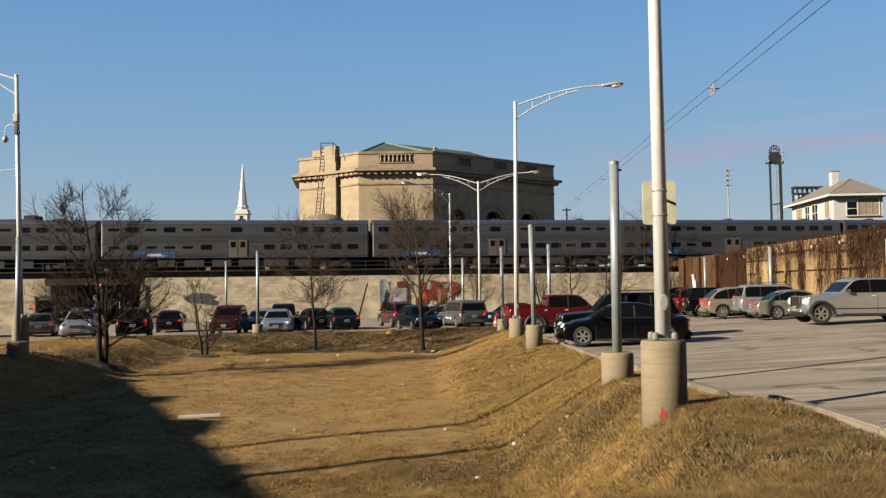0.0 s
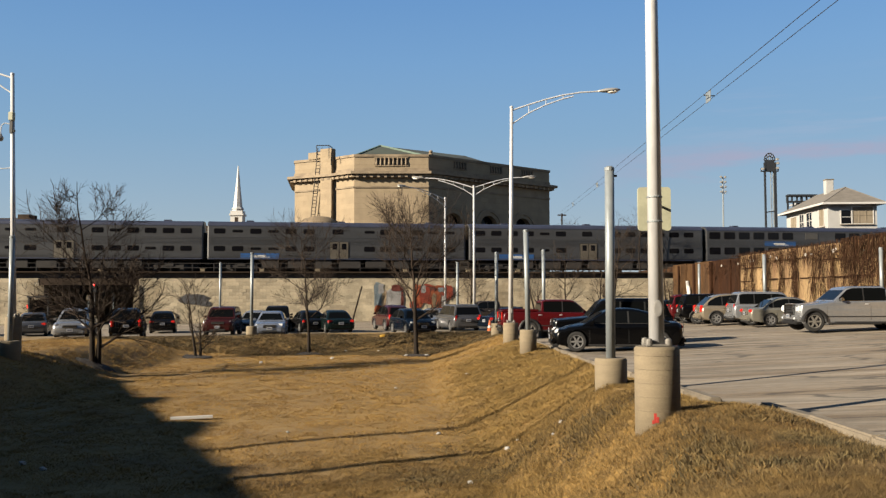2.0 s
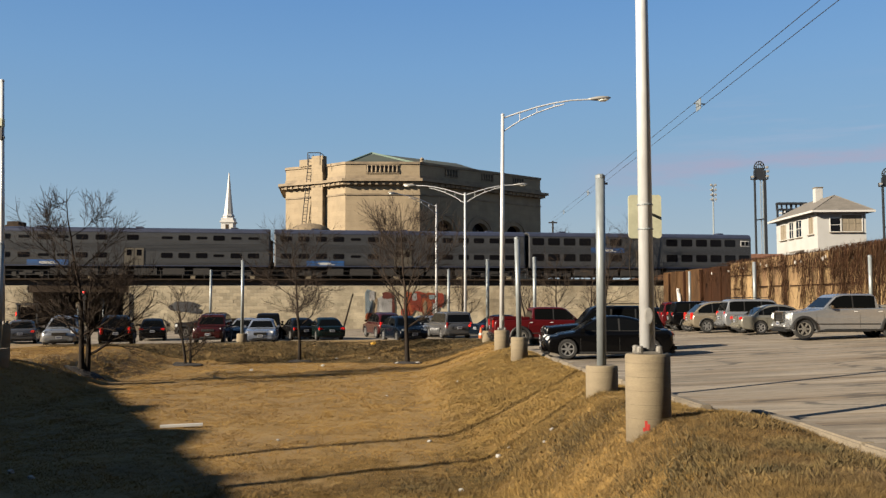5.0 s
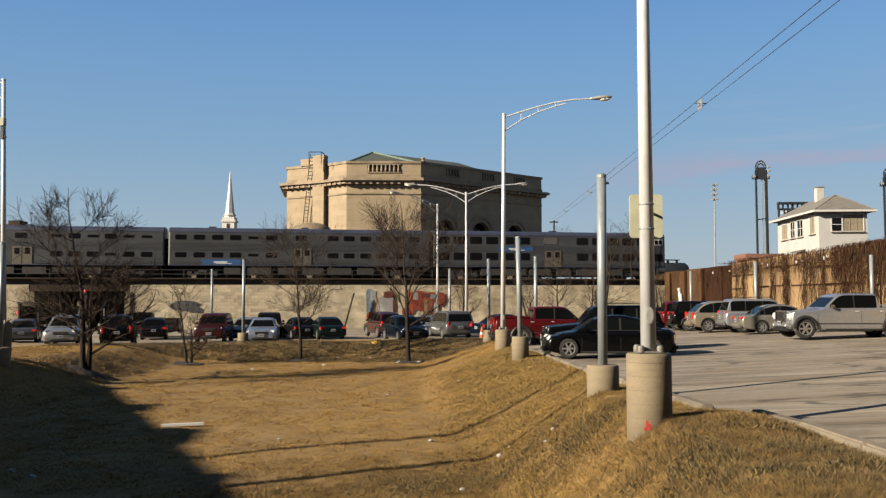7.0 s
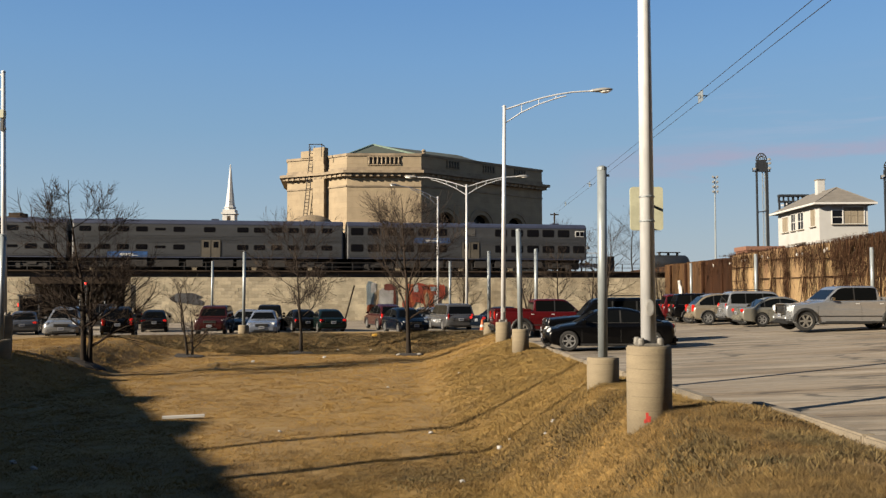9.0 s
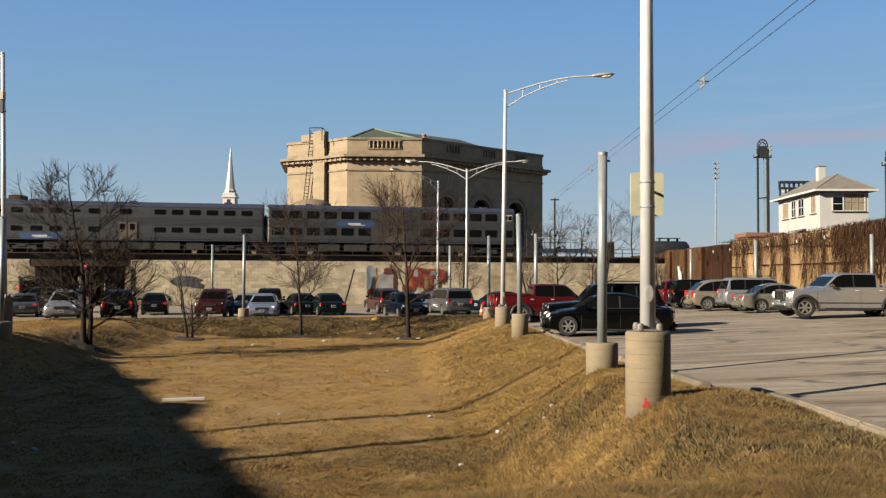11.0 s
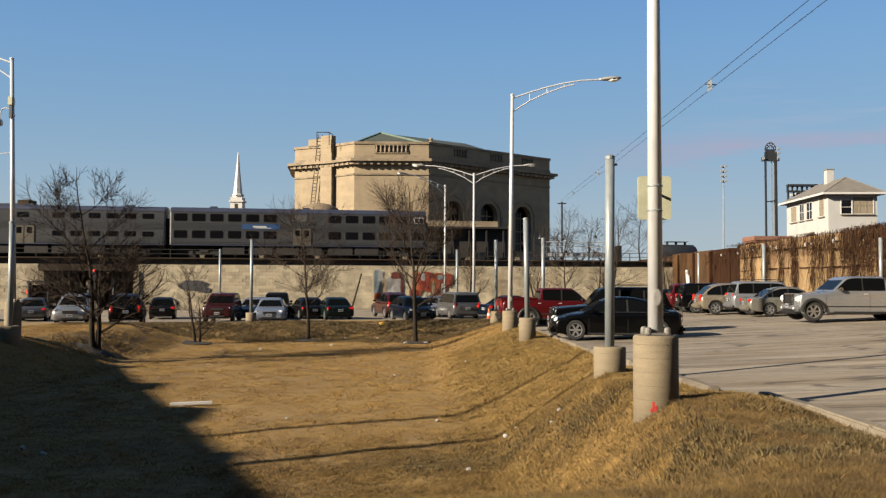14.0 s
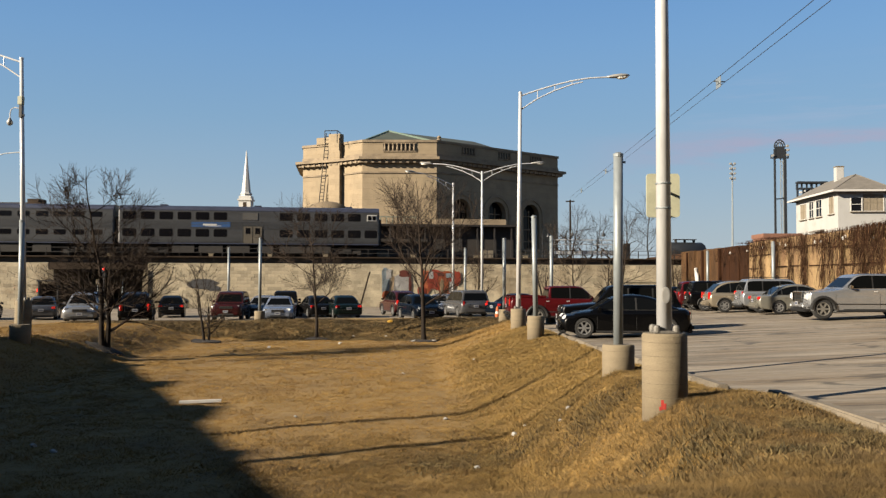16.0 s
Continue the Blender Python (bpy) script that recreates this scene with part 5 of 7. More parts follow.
for k in range(6):
    part("brace", box((-3.2 + 1.3 * k, 0.1, 1.1), (0.12, 0.16, 1.5), Matrix.Rotation(radians(38 if k % 2 else -38), 3, "Y")), M_RUST, bridge)
part("end_plate", prism([(4.05, -0.3), (4.75, -0.3), (4.75, 0.2), (4.05, 0.2)], 0.0, 2.2), M_IRON, bridge)
shed = base("platform_shed", RAIL @ pose(-2.5, 7.0, RAIL_Z - 0.3), "dark platform building with a pale railing on its roof", "shelter")
part("roof_parapet", box((4.9, -1.5, 4.5), (7.8, 0.25, 0.62), None, 0.02), M_TRIM, shed, "tan stone parapet")
# wall nearly black: the shade below the roof is put into its colour
part("shed_wall", box((0, 0.4, 2.0), (20, 2.4, 4.0)), M_TRUCK, shed)
part("shed_roof", box((0, 0, 4.1), (20.6, 3.6, 0.2)), M_IRON, shed)
for k in range(11):
    part("post", box((-9.6 + 1.9 * k, -1.6, 2.0), (0.14, 0.14, 4.0)), M_IRON, shed)
for k in range(13):
    part("baluster", box((-8.6 + 0.62 * k, -1.6, 4.55), (0.10, 0.08, 0.7)), mat("pale_green_iron", (0.30, 0.33, 0.26), 0.7) if k == 0 else bpy.data.materials["pale_green_iron"], shed)
part("roof_rail", box((-4.9, -1.6, 4.95), (7.8, 0.12, 0.12)), bpy.data.materials["pale_green_iron"], shed)
for k in range(6):
    part("crate", box((-7.5 + 2.8 * k, -2.2, 0.5 + 0.1 * (k % 3)), (1.3, 0.8, 1.0 + 0.2 * (k % 3)), None, 0.03), M_KERB if k % 2 else M_TRUCK, shed)


# ---- bare winter trees ----
def grow(bm, p, d, length, r, depth, rnd, spread):
    """A crooked branch that thins out and forks again and again."""
    n = 4 if depth > 1 else 3
    q = p
    r = max(r, 0.0075)
    for s in range(n):
        d = (d + Vector((rnd.uniform(-1, 1), rnd.uniform(-1, 1), rnd.uniform(-0.5, 0.75))) * 0.27).normalized()
        nxt = q + d * (length / n)
        ra, rb = r * (1 - 0.4 * s / n), r * (1 - 0.4 * (s + 1) / n)
        add_tube(bm, q, nxt, ra, rb, 7 if r > 0.05 else (5 if r > 0.015 else 3), False)
        if depth > 0 and (s > 0 or depth < 3):
            for _ in range(2 if rnd.random() < 0.33 else 1):
                side = d.orthogonal().normalized()
                side.rotate(Matrix.Rotation(rnd.uniform(0, 6.283), 3, d))
                nd = (d * rnd.uniform(0.45, 0.9) + side * spread * rnd.uniform(0.6, 1.15) + Vector((0, 0, 0.12))).normalized()
                grow(bm, nxt, nd, length * rnd.uniform(0.5, 0.78), rb * rnd.uniform(0.42, 0.6), depth - 1, rnd, spread)
        q = nxt
    if depth > 0:
        grow(bm, q, d, length * 0.7, r * 0.6, depth - 1, rnd, spread)


def tree(x, y, z, height, trunk_r, seed, limbs=14, stems=1, reach=0.36, first=0.2, rise=0.85, depth=3, taper=0.45, label="bare young street tree on the lawn"):
    """Stems with a crooked leader; limbs leave it all the way up, longest below the middle, and fork into fine twigs."""
    rnd = random.Random(seed)
    t = base("tree", pose(x, y, z - 0.05), label, "tree", "bare trees")
    bt, bl = bmesh.new(), bmesh.new()
    for s in range(stems):
        side = s - (stems - 1) / 2
        p, d = Vector((0.17 * side, 0.12 * s, -0.2)), Vector((0.16 * side - 0.05 * (stems - 1), 0, 1)).normalized()
        top = height * (1.0 - 0.40 * s)
        n = 12
        spine = [(p, trunk_r * 1.3)]
        for k in range(n):
            d = (d + Vector((rnd.uniform(-1, 1), rnd.uniform(-1, 1), 0)) * (0.06 + 0.010 * k) + Vector((0, 0, 0.12))).normalized()
            q = p + d * (top + 0.2) / n
            u = (k + 1) / n
            r0, r1 = spine[-1][1], max(trunk_r * (1 - 0.93 * u ** 0.8), 0.008)
            add_tube(bt if u < 0.5 else bl, p, q, r0, r1, 10 if u < 0.5 else 6, False)
            spine.append((q, r1))
            p = q
        count = limbs // stems
        for k in range(count):
            u = first + (0.96 - first) * (k + rnd.random() * 0.8) / count
            i = min(int(u * n), n - 1)
            q = spine[i][0].lerp(spine[i + 1][0], u * n - i)
            a = k * 2.4 + rnd.uniform(-0.5, 0.5)
            ln = height * reach * (0.55 + 0.9 * math.sin(math.pi * min(1, (u - first) / (1 - first) * 0.8 + 0.18))) * rnd.uniform(0.75, 1.15) * (1 - taper * u)
            grow(bl, q, Vector((math.cos(a), math.sin(a), rise * rnd.uniform(0.6, 1.3))).normalized(), ln * 0.62, spine[i][1] * rnd.uniform(0.4, 0.58), depth if u < 0.8 else depth - 1, rnd, 0.62)
    part("trunk", bt, M_BARK, t, smooth=True)
    part("crown", bl, M_TWIG, t, "bare twiggy crown")
    return t


tree(-14.4, 35.3, grass_z(-14.4, 35.3), 7.5, 0.135, 23, 22, 2, 0.33, 0.17, 0.66, 3, 0.58, "bare double-trunked tree with a wide twiggy crown")
tree(-12.8, 44.2, grass_z(-12.8, 44.2), 4.3, 0.085, 12, 16, 2, 0.36, 0.20, 0.9, 2, 0.45, "small bare sapling on the lawn")
tree(-7.5, 46.3, grass_z(-7.5, 46.3), 6.9, 0.105, 13, 13, 1, 0.35, 0.26, 0.75, 3)
tree(-1.75, 45.3, grass_z(-1.75, 45.3), 8.4, 0.14, 14, 18, 1, 0.36, 0.24, 0.72, 3)
for k, (x, y, h) in enumerate(((1.9, 74.5, 5.6), (7.6, 76, 6.0), (10.6, 79, 6.6), (13.4, 77, 5.4), (15.0, 80, 9.0), (21.0, 84, 5.0))):
    tree(x, y, lot_z(x, y), h, 0.11, 30 + k, 16, 1 + k % 2, 0.36, 0.18, 0.8, 2, 0.45, "bare tree at the foot of the railway wall")
for k, (x, y, h) in enumerate(((19.8, 90.5, 7.4), (12.4, 95.5, 6.4), (15.4, 96.5, 5.6), (10.4, 96.0, 5.0))):
    tree(x, y, 3.5, h, 0.1, 51 + k, 16, 1, 0.36, 0.18, 0.8, 2, 0.45, "bare tree beside the platform")

# mulch rings under the lawn trees
for x, y in ((-14.4, 35.3), (-12.8, 44.2), (-7.5, 46.3), (-1.75, 45.3)):
    mz = base("mulch_ring", pose(x, y, grass_z(x, y)), "ring of dark mulch round a tree", "mulch", "mulch rings")
    bm = bmesh.new()
    rr = random.Random(int(x * 10))
    rings = []
    for k, f in enumerate((0.08, 0.45, 0.8, 1.0)):
        ring_v = []
        for j in range(24):
            a = 2 * math.pi * j / 24
            rx, ry = 0.85 * f * rr.uniform(0.85, 1.15) * math.cos(a), 0.75 * f * rr.uniform(0.85, 1.15) * math.sin(a)
            ring_v.append(bm.verts.new((rx, ry, grass_z(x + rx, y + ry) - grass_z(x, y) + ((0.12, 0.10, 0.05, -0.05)[k]) + rr.uniform(-0.012, 0.012))))
        rings.append(ring_v)
    bm.faces.new(rings[0])
    for a, b in zip(rings, rings[1:]):
        for j in range(24):
            bm.faces.new((a[j], b[j], b[(j + 1) % 24], a[(j + 1) % 24]))
    part("mulch", bm, M_MULCH, mz)


# ---- parked cars ----
def car_hull(K):
    """The lower body: a side outline with wheel arches, carried across the width in slices that round the ends and shoulders."""
    f, b, c, wr = K["L"] / 2, -K["L"] / 2, K["clear"], K["wheel"]
    g0, g1, g2, g3 = K["cab"]
    hood, nose, belt, boot = K["hood"], K["nose"], K["belt"], K["boot"]
    fx = f - K.get("fo", 0.92)
    rx = fx - K["wb"]
    ra = wr * 1.15
    blunt = K.get("blunt", 0.0)
    r3 = max(g3, b + 0.42)
    top = [(b + 0.05, c + 0.20), (b, c + 0.36), (b + 0.02, boot - 0.22), (b + 0.07, boot - 0.07), (b + 0.20, boot), (r3, max(boot, belt - 0.02)),
           ((r3 + g0) / 2, belt), (g0 - 0.1, belt - 0.01), (g0 + 0.25, (hood + belt) / 2 - 0.005), ((g0 + f) / 2, hood), (f - 0.42 + 0.2 * blunt, hood - 0.06 + 0.03 * blunt),
           (f - 0.16 + 0.1 * blunt, nose + 0.03), (f - 0.03, nose - 0.10), (f, nose - 0.26), (f - 0.02, c + 0.22)]
    a0 = math.asin((c - wr) / ra)
    def arch(cx):
        return [(cx + ra * math.cos(a0 + (math.pi - 2 * a0) * k / 12), wr + ra * math.sin(a0 + (math.pi - 2 * a0) * k / 12)) for k in range(13)]
    low = [(f - 0.12, c + 0.06)] + arch(fx) + [((fx + rx) / 2, c - 0.01)] + arch(rx) + [(b + 0.16, c + 0.08)]
    nt_ = len(top)
    hw = K["W"] / 2
    rows = []
    half = ((1.0, 0.20, 0.20, 0.05), (0.988, 0.17, 0.12, 0.015), (0.95, 0.12, 0.055, 0.0), (0.84, 0.06, 0.015, 0.0), (0.55, 0.02, -0.005, 0.0))
    sq = K.get("square", 1.0)
    half = tuple((yf if sq == 1.0 else 1 - (1 - yf) * 0.7, e * max(sq, 0.8), dt * sq, db) for yf, e, dt, db in half)
    for yf, e, dt, db in half + ((0.0, 0.0, -0.02, 0.0),) + tuple((-h[0], *h[1:]) for h in reversed(half)):
        row = []
        for k, (x, z) in enumerate(top + low):
            xx = x - math.copysign(e * (abs(x) / f) ** 6, x)
            zz = z - dt * clamp((z - c - 0.2) / (belt - c - 0.2), 0, 1) if k < nt_ else z + (db if z < c + 0.1 else 0)
            row.append((xx, yf * hw, zz))
        rows.append(row)
    return loft(rows), fx, rx


KINDS = {
    # length, width, height, hood z, belt z, cabin stations (front glass foot, roof front, roof rear, rear glass foot), boot z
    "sedan": dict(L=4.70, W=1.80, H=1.46, hood=0.84, nose=0.74, belt=0.95, cab=(1.10, 0.25, -0.95, -1.72), boot=0.94, wheel=0.33, wb=2.72, clear=0.20, square=0.6),
    "coupe": dict(L=4.46, W=1.80, H=1.44, hood=0.85, nose=0.74, belt=0.95, cab=(1.22, 0.30, -0.85, -1.95), boot=1.00, wheel=0.345, wb=2.84, clear=0.18, fo=0.80),
    "hatch": dict(L=4.20, W=1.74, H=1.50, hood=0.86, nose=0.76, belt=0.97, cab=(1.10, 0.35, -1.30, -1.92), boot=0.97, wheel=0.32, wb=2.60, clear=0.20, fo=0.85, square=0.7),
    "suv": dict(L=4.70, W=1.86, H=1.82, hood=1.06, nose=1.00, belt=1.14, cab=(1.00, 0.40, -1.95, -2.20), boot=1.13, wheel=0.38, wb=2.78, clear=0.30, blunt=0.7, square=0.7),
    "crossover": dict(L=4.65, W=1.86, H=1.74, hood=1.00, nose=0.90, belt=1.10, cab=(1.2, 0.40, -1.45, -2.18), boot=1.10, wheel=0.37, wb=2.82, clear=0.27),
    "minivan": dict(L=5.05, W=1.95, H=1.76, hood=0.98, nose=0.84, belt=1.06, cab=(1.55, 0.70, -2.15, -2.42), boot=1.05, wheel=0.34, wb=3.03, clear=0.22),
    "pickup": dict(L=5.69, W=2.00, H=1.88, hood=1.15, nose=1.07, belt=1.28, cab=(1.42, 0.72, -0.82, -0.94), boot=1.30, wheel=0.42, wb=3.68, clear=0.34, blunt=1.0, fo=0.64, square=0.3),
}
RIMS = {}


def wheel_meshes(r):
    if r not in RIMS:
        w = 0.22
        ty = lathe([(r * 0.66, -w / 2), (r * 0.9, -w / 2), (r, -w * 0.36), (r, w * 0.36), (r * 0.9, w / 2), (r * 0.68, w / 2), (r * 0.62, 0.0), (r * 0.66, -w / 2)], 28, False)
        ring_b = lathe([(r * 0.60, w * 0.28), (r * 0.66, w * 0.46), (r * 0.66, w * 0.52), (r * 0.60, w * 0.5), (r * 0.57, w * 0.3), (r * 0.60, w * 0.28)], 28, False)
        for k in range(6):
            a = 2 * math.pi * k / 6
            add_box(ring_b, (r * 0.32 * math.cos(a), r * 0.32 * math.sin(a), w * 0.42), (r * 0.66, r * 0.17, 0.03), Matrix.Rotation(a, 3, "Z"))
        add_tube(ring_b, (0, 0, w * 0.2), (0, 0, w * 0.5), r * 0.16, r * 0.13, 12)
        disc = lathe([(r * 0.6, w * 0.1), (r * 0.6, w * 0.2)], 20)
        RIMS[r] = (mesh_of(ty, M_TYRE, "tyre"), mesh_of(ring_b, M_NUT if r > 0.41 else M_ALLOY, "rim"), mesh_of(disc, M_PLASTIC, "brake_disc"))
    return RIMS[r]


def tag_bars(bm_c, y_dir):
    return box((bm_c[0] + 0.012 * y_dir, bm_c[1], bm_c[2]), (0.006, 0.24, 0.07))


def parked_car(kind, x, y, heading, paint, label, lit=False, rails=False, rear_open=False, z=None, cap=True):
    """A car facing heading (degrees, 0 along +x), standing on the asphalt."""
    K = KINDS[kind]
    L, W, H, wr, wb = K["L"], K["W"], K["H"], K["wheel"], K["wb"]
    z = lot_z(x, y) if z is None else z
    pitch_x = math.degrees(math.atan((lot_z(x + 0.5, y) - lot_z(x - 0.5, y))))
    root = base("pickup_truck" if kind == "pickup" else "minivan" if kind == "minivan" else "car", pose(x, y, z, 0, 0, heading), label, "car", "parked cars")
    hw, c = W / 2, K["clear"]
    f, b = L / 2, -L / 2
    g0, g1, g2, g3 = K["cab"]
    truck_k = kind == "pickup"
    belt, hood, boot = K["belt"], K["hood"], K["boot"]
    hull, fx, rx = car_hull(K)
    body = part("body", hull, paint, root, smooth=38)
    part("underbody", box(((fx + rx) / 2, 0, c + 0.24), (wb + 2.2 * wr, W * 0.62, 0.5)), M_PLASTIC, body)
    for s in (-1, 1):
        cuts_x = (fx - wr - 0.10, (g1 + g2) / 2 - 0.06, rx + wr * 0.62 + 0.12)
        for xx in cuts_x:
            part("door_seam", box((xx, s * (hw - 0.002), (belt - 0.22 + c) / 2 + 0.06), (0.012, 0.012, belt - 0.34 - c)), M_PLASTIC, body)
        if kind in ("pickup", "suv", "crossover"):
            for ax in (fx, rx):
                bm = bmesh.new()
                add_bent(bm, [(ax + wr * 1.16 * math.cos(math.pi * k / 12), s * (hw + 0.005), wr + wr * 1.16 * math.sin(math.pi * k / 12)) for k in range(13)], 0.075 if kind == "pickup" else 0.04, 6)
                part("arch_trim", bm, M_PLASTIC, body)

    # cabin: a painted shell under one arched roofline, with the panes set into its faces
    zb, zt = belt - 0.05, H - 0.02
    boxy = kind in ("suv", "minivan", "pickup")
    tw = hw * (0.82 if boxy else 0.74)
    bw = hw * 0.95

    def lerp(a, b_, u):
        return a + (b_ - a) * u

    def bend(p, q, r_, k0, k1):
        a_, c_ = [lerp(q[i], p[i], k0) for i in (0, 1)], [lerp(q[i], r_[i], k1) for i in (0, 1)]
        return [tuple(lerp(lerp(a_[i], q[i], u), lerp(q[i], c_[i], u), u) for i in (0, 1)) for u in (0, 0.2, 0.4, 0.6, 0.8, 1)]

    lift = 0.02 if boxy else 0.06
    P0, P1, P2, P3 = (g0, zb), (g1, zt + lift), (g2, zt + lift), (g3, zb)
    kf, kb_ = (0.22, 0.18) if boxy else (0.42, 0.48)
    roof = [P0] + bend(P0, P1, P2, kf * 0.8, kf) + bend(P1, P2, P3, kb_, kb_ * (0.8 if boxy else 1.05)) + [P3]

    def roof_at(x_):
        for (xa, za), (xb, zb2) in zip(roof, roof[1:]):
            if xb <= x_ <= xa:
                return lerp(za, zb2, (xa - x_) / max(xa - xb, 1e-6))
        return zb

    def side_at(z_):
        return lerp(bw, tw, (z_ - zb) / (zt - zb))

    secs = []
    for x_, z_ in roof:
        h_ = max(z_ - zb, 0.004)
        rr_ = min(0.13 if boxy else 0.17, 0.55 * h_)
        y0_, yt = side_at(z_ - rr_), side_at(z_)
        half_s = [(bw, zb), (lerp(bw, y0_, 0.5), lerp(zb, z_ - rr_, 0.5)), (y0_, z_ - rr_)]
        for u in (0.25, 0.5, 0.75, 1.0):
            half_s.append(((1 - u) ** 2 * y0_ + 2 * u * (1 - u) * (yt + 0.005) + u * u * (yt - 1.5 * rr_), (1 - u) ** 2 * (z_ - rr_) + 2 * u * (1 - u) * z_ + u * u * z_))
        half_s.append((0.0, z_ + 0.003))
        secs.append([(x_, y_, zz_) for y_, zz_ in half_s] + [(x_, -y_, zz_) for y_, zz_ in reversed(half_s[:-1])])
    part("cabin", loft(secs), paint, body, smooth=40)

    def slab(name, pts, label=""):
        pts = [Vector(p) for p in pts]
        n_ = (pts[1] - pts[0]).cross(pts[-1] - pts[0]).normalized()
        mid = sum(pts, Vector()) / len(pts)
        if n_.dot(mid - Vector(((g1 + g2) / 2, 0, belt - 0.2))) < 0:
            n_.negate()
            pts.reverse()
        bm_ = bmesh.new()
        fr_ = [bm_.verts.new(p + n_ * 0.007) for p in pts]
        bk_ = [bm_.verts.new(p - n_ * 0.03) for p in pts]
        bm_.faces.new(fr_)
        for k_ in range(len(pts)):
            bm_.faces.new((bk_[k_], bk_[(k_ + 1) % len(pts)], fr_[(k_ + 1) % len(pts)], fr_[k_]))
        part(name, bm_, M_CARGLASS, body, label)

    t0_, t1_ = 0.12, 0.80
    zlo = zb + (0.05 if truck_k else 0.075)
    drop = 0.075 if truck_k else 0.125 if boxy else 0.10
    cuts = [0.0, 0.36, 0.70, 1.0] if kind in ("suv", "crossover", "minivan") else [0.0, 0.50, 0.88, 1.0] if kind in ("coupe", "sedan") else [0.0, 0.52, 1.0]
    xs_ = [g0 - (g0 - g3) * k / 200 for k in range(201)]
    xs_ = [x_ for x_ in xs_ if roof_at(x_) - drop > zlo + 0.035]
    lo_f, lo_r = xs_[0] - 0.06, xs_[-1] + (0.10 if boxy else 0.06)
    for s in (-1, 1):
        for c0, c1 in zip(cuts, cuts[1:]):
            xa, xb = lerp(lo_f, lo_r, c0) - 0.03, lerp(lo_f, lo_r, c1) + 0.03
            if c1 < 0.99:
                zp = roof_at(xb - 0.03) - drop
                part("door_pillar", loft([[(xb - 0.060, s * (side_at(zlo) - 0.02), zlo), (xb - 0.060, s * (side_at(zlo) + 0.004), zlo), (xb - 0.060, s * (side_at(zp) + 0.004), zp), (xb - 0.060, s * (side_at(zp) - 0.02), zp)], [(xb + 0.002, s * (side_at(zlo) - 0.02), zlo), (xb + 0.002, s * (side_at(zlo) + 0.004), zlo), (xb + 0.002, s * (side_at(zp) + 0.004), zp), (xb + 0.002, s * (side_at(zp) - 0.02), zp)]]), M_PLASTIC, body)
            tops = [(lerp(xb, xa, k / 8), roof_at(lerp(xb, xa, k / 8)) - drop) for k in range(9)]
            slab("side_window", [(xa, s * side_at(zlo), zlo), (xb, s * side_at(zlo), zlo)] + [(x_, s * side_at(z_), z_) for x_, z_ in tops])
    zhi = lerp(zb, zt + lift, t1_)
    for nm, ga, gb in (("windscreen", g0, g1), ("rear_window", g3, g2)):
        ya, yb = lerp(bw, tw, t0_) - 0.11, lerp(bw, tw, t1_) - (0.12 if boxy else 0.17)
        za = lerp(zb, zt + lift, t0_)
        slab(nm, [(lerp(ga, gb, t0_), -ya, za), (lerp(ga, gb, t0_), ya, za), (lerp(ga, gb, t1_ - 0.05), yb, lerp(zb, zt + lift, t1_ - 0.05)), (lerp(ga, gb, t1_ - 0.05), -yb, lerp(zb, zt + lift, t1_ - 0.05))])
    for s in (-1, 1):
        part("mirror", box((g0 - 0.32, s * (hw + 0.09), belt + 0.06), (0.14, 0.2, 0.15), None, 0.04), paint if not truck_k else M_CHROME, body)
        for xx in ((mid_x for mid_x in (0.15, -0.85))):
            part("door_handle", box((xx - 0.1, s * (hw + 0.005), belt - 0.14), (0.17, 0.035, 0.035), None, 0.01), M_GALV if truck_k else paint, body)
        part("sill", box((0.05, s * hw * 0.97, c + 0.05), (wb - 2 * wr - 0.16, 0.07, 0.10), None, 0.02), M_PLASTIC, body)
        part("headlight", box((f - (0.19 if not truck_k else 0.13), s * hw * (0.70 if not truck_k else 0.80), K["nose"] * 0.93 if not truck_k else 0.93), (0.18 if not truck_k else 0.30, 0.36, 0.19 if not truck_k else 0.27), Matrix.Rotation(-s * (0.28 if not truck_k else 0.12), 3, "Z"), 0.05), M_HEADLIGHT, body, "clear headlight")
        part("tail_light", box((b + (0.12 if not truck_k else 0.07), s * hw * (0.68 if kind == "coupe" else 0.80 if kind in ("sedan", "hatch") else 0.80), boot * 0.84), (0.09 if truck_k or boxy or kind == "coupe" else 0.20, 0.30 if kind in ("sedan", "coupe", "hatch") else 0.18, 0.17 if kind in ("sedan", "coupe", "hatch") else 0.42), Matrix.Rotation(s * 0.3, 3, "Z"), 0.04), M_TAIL, body, "red tail light")
    part("grille", box((f - (0.05 if not truck_k else 0.01), 0, K["nose"] * 0.84), (0.10, W * 0.42, 0.17 if not truck_k else 0.36), None, 0.02), M_PLASTIC, body)
    part("grille_bar", boxes([((f + (0.005 if not truck_k else 0.045), 0, K["nose"] * 0.84 + dz), (0.03, W * 0.40, 0.022)) for dz in ((-0.045, 0.045) if not truck_k else (-0.11, 0.0, 0.11))]), M_CHROME, body)
    if truck_k:
        part("front_fascia", box((f - 0.28, 0, 0.92), (0.50, W * 0.93, 0.46), None, 0.08), paint, body)
        part("grille_surround", boxes([((f + 0.01, 0, 1.10), (0.12, W * 0.50, 0.06)), ((f + 0.01, 0, 0.72), (0.12, W * 0.50, 0.05)), ((f + 0.01, W * 0.24, 0.91), (0.12, 0.06, 0.40)), ((f + 0.01, -W * 0.24, 0.91), (0.12, 0.06, 0.40))]), M_CHROME, body)
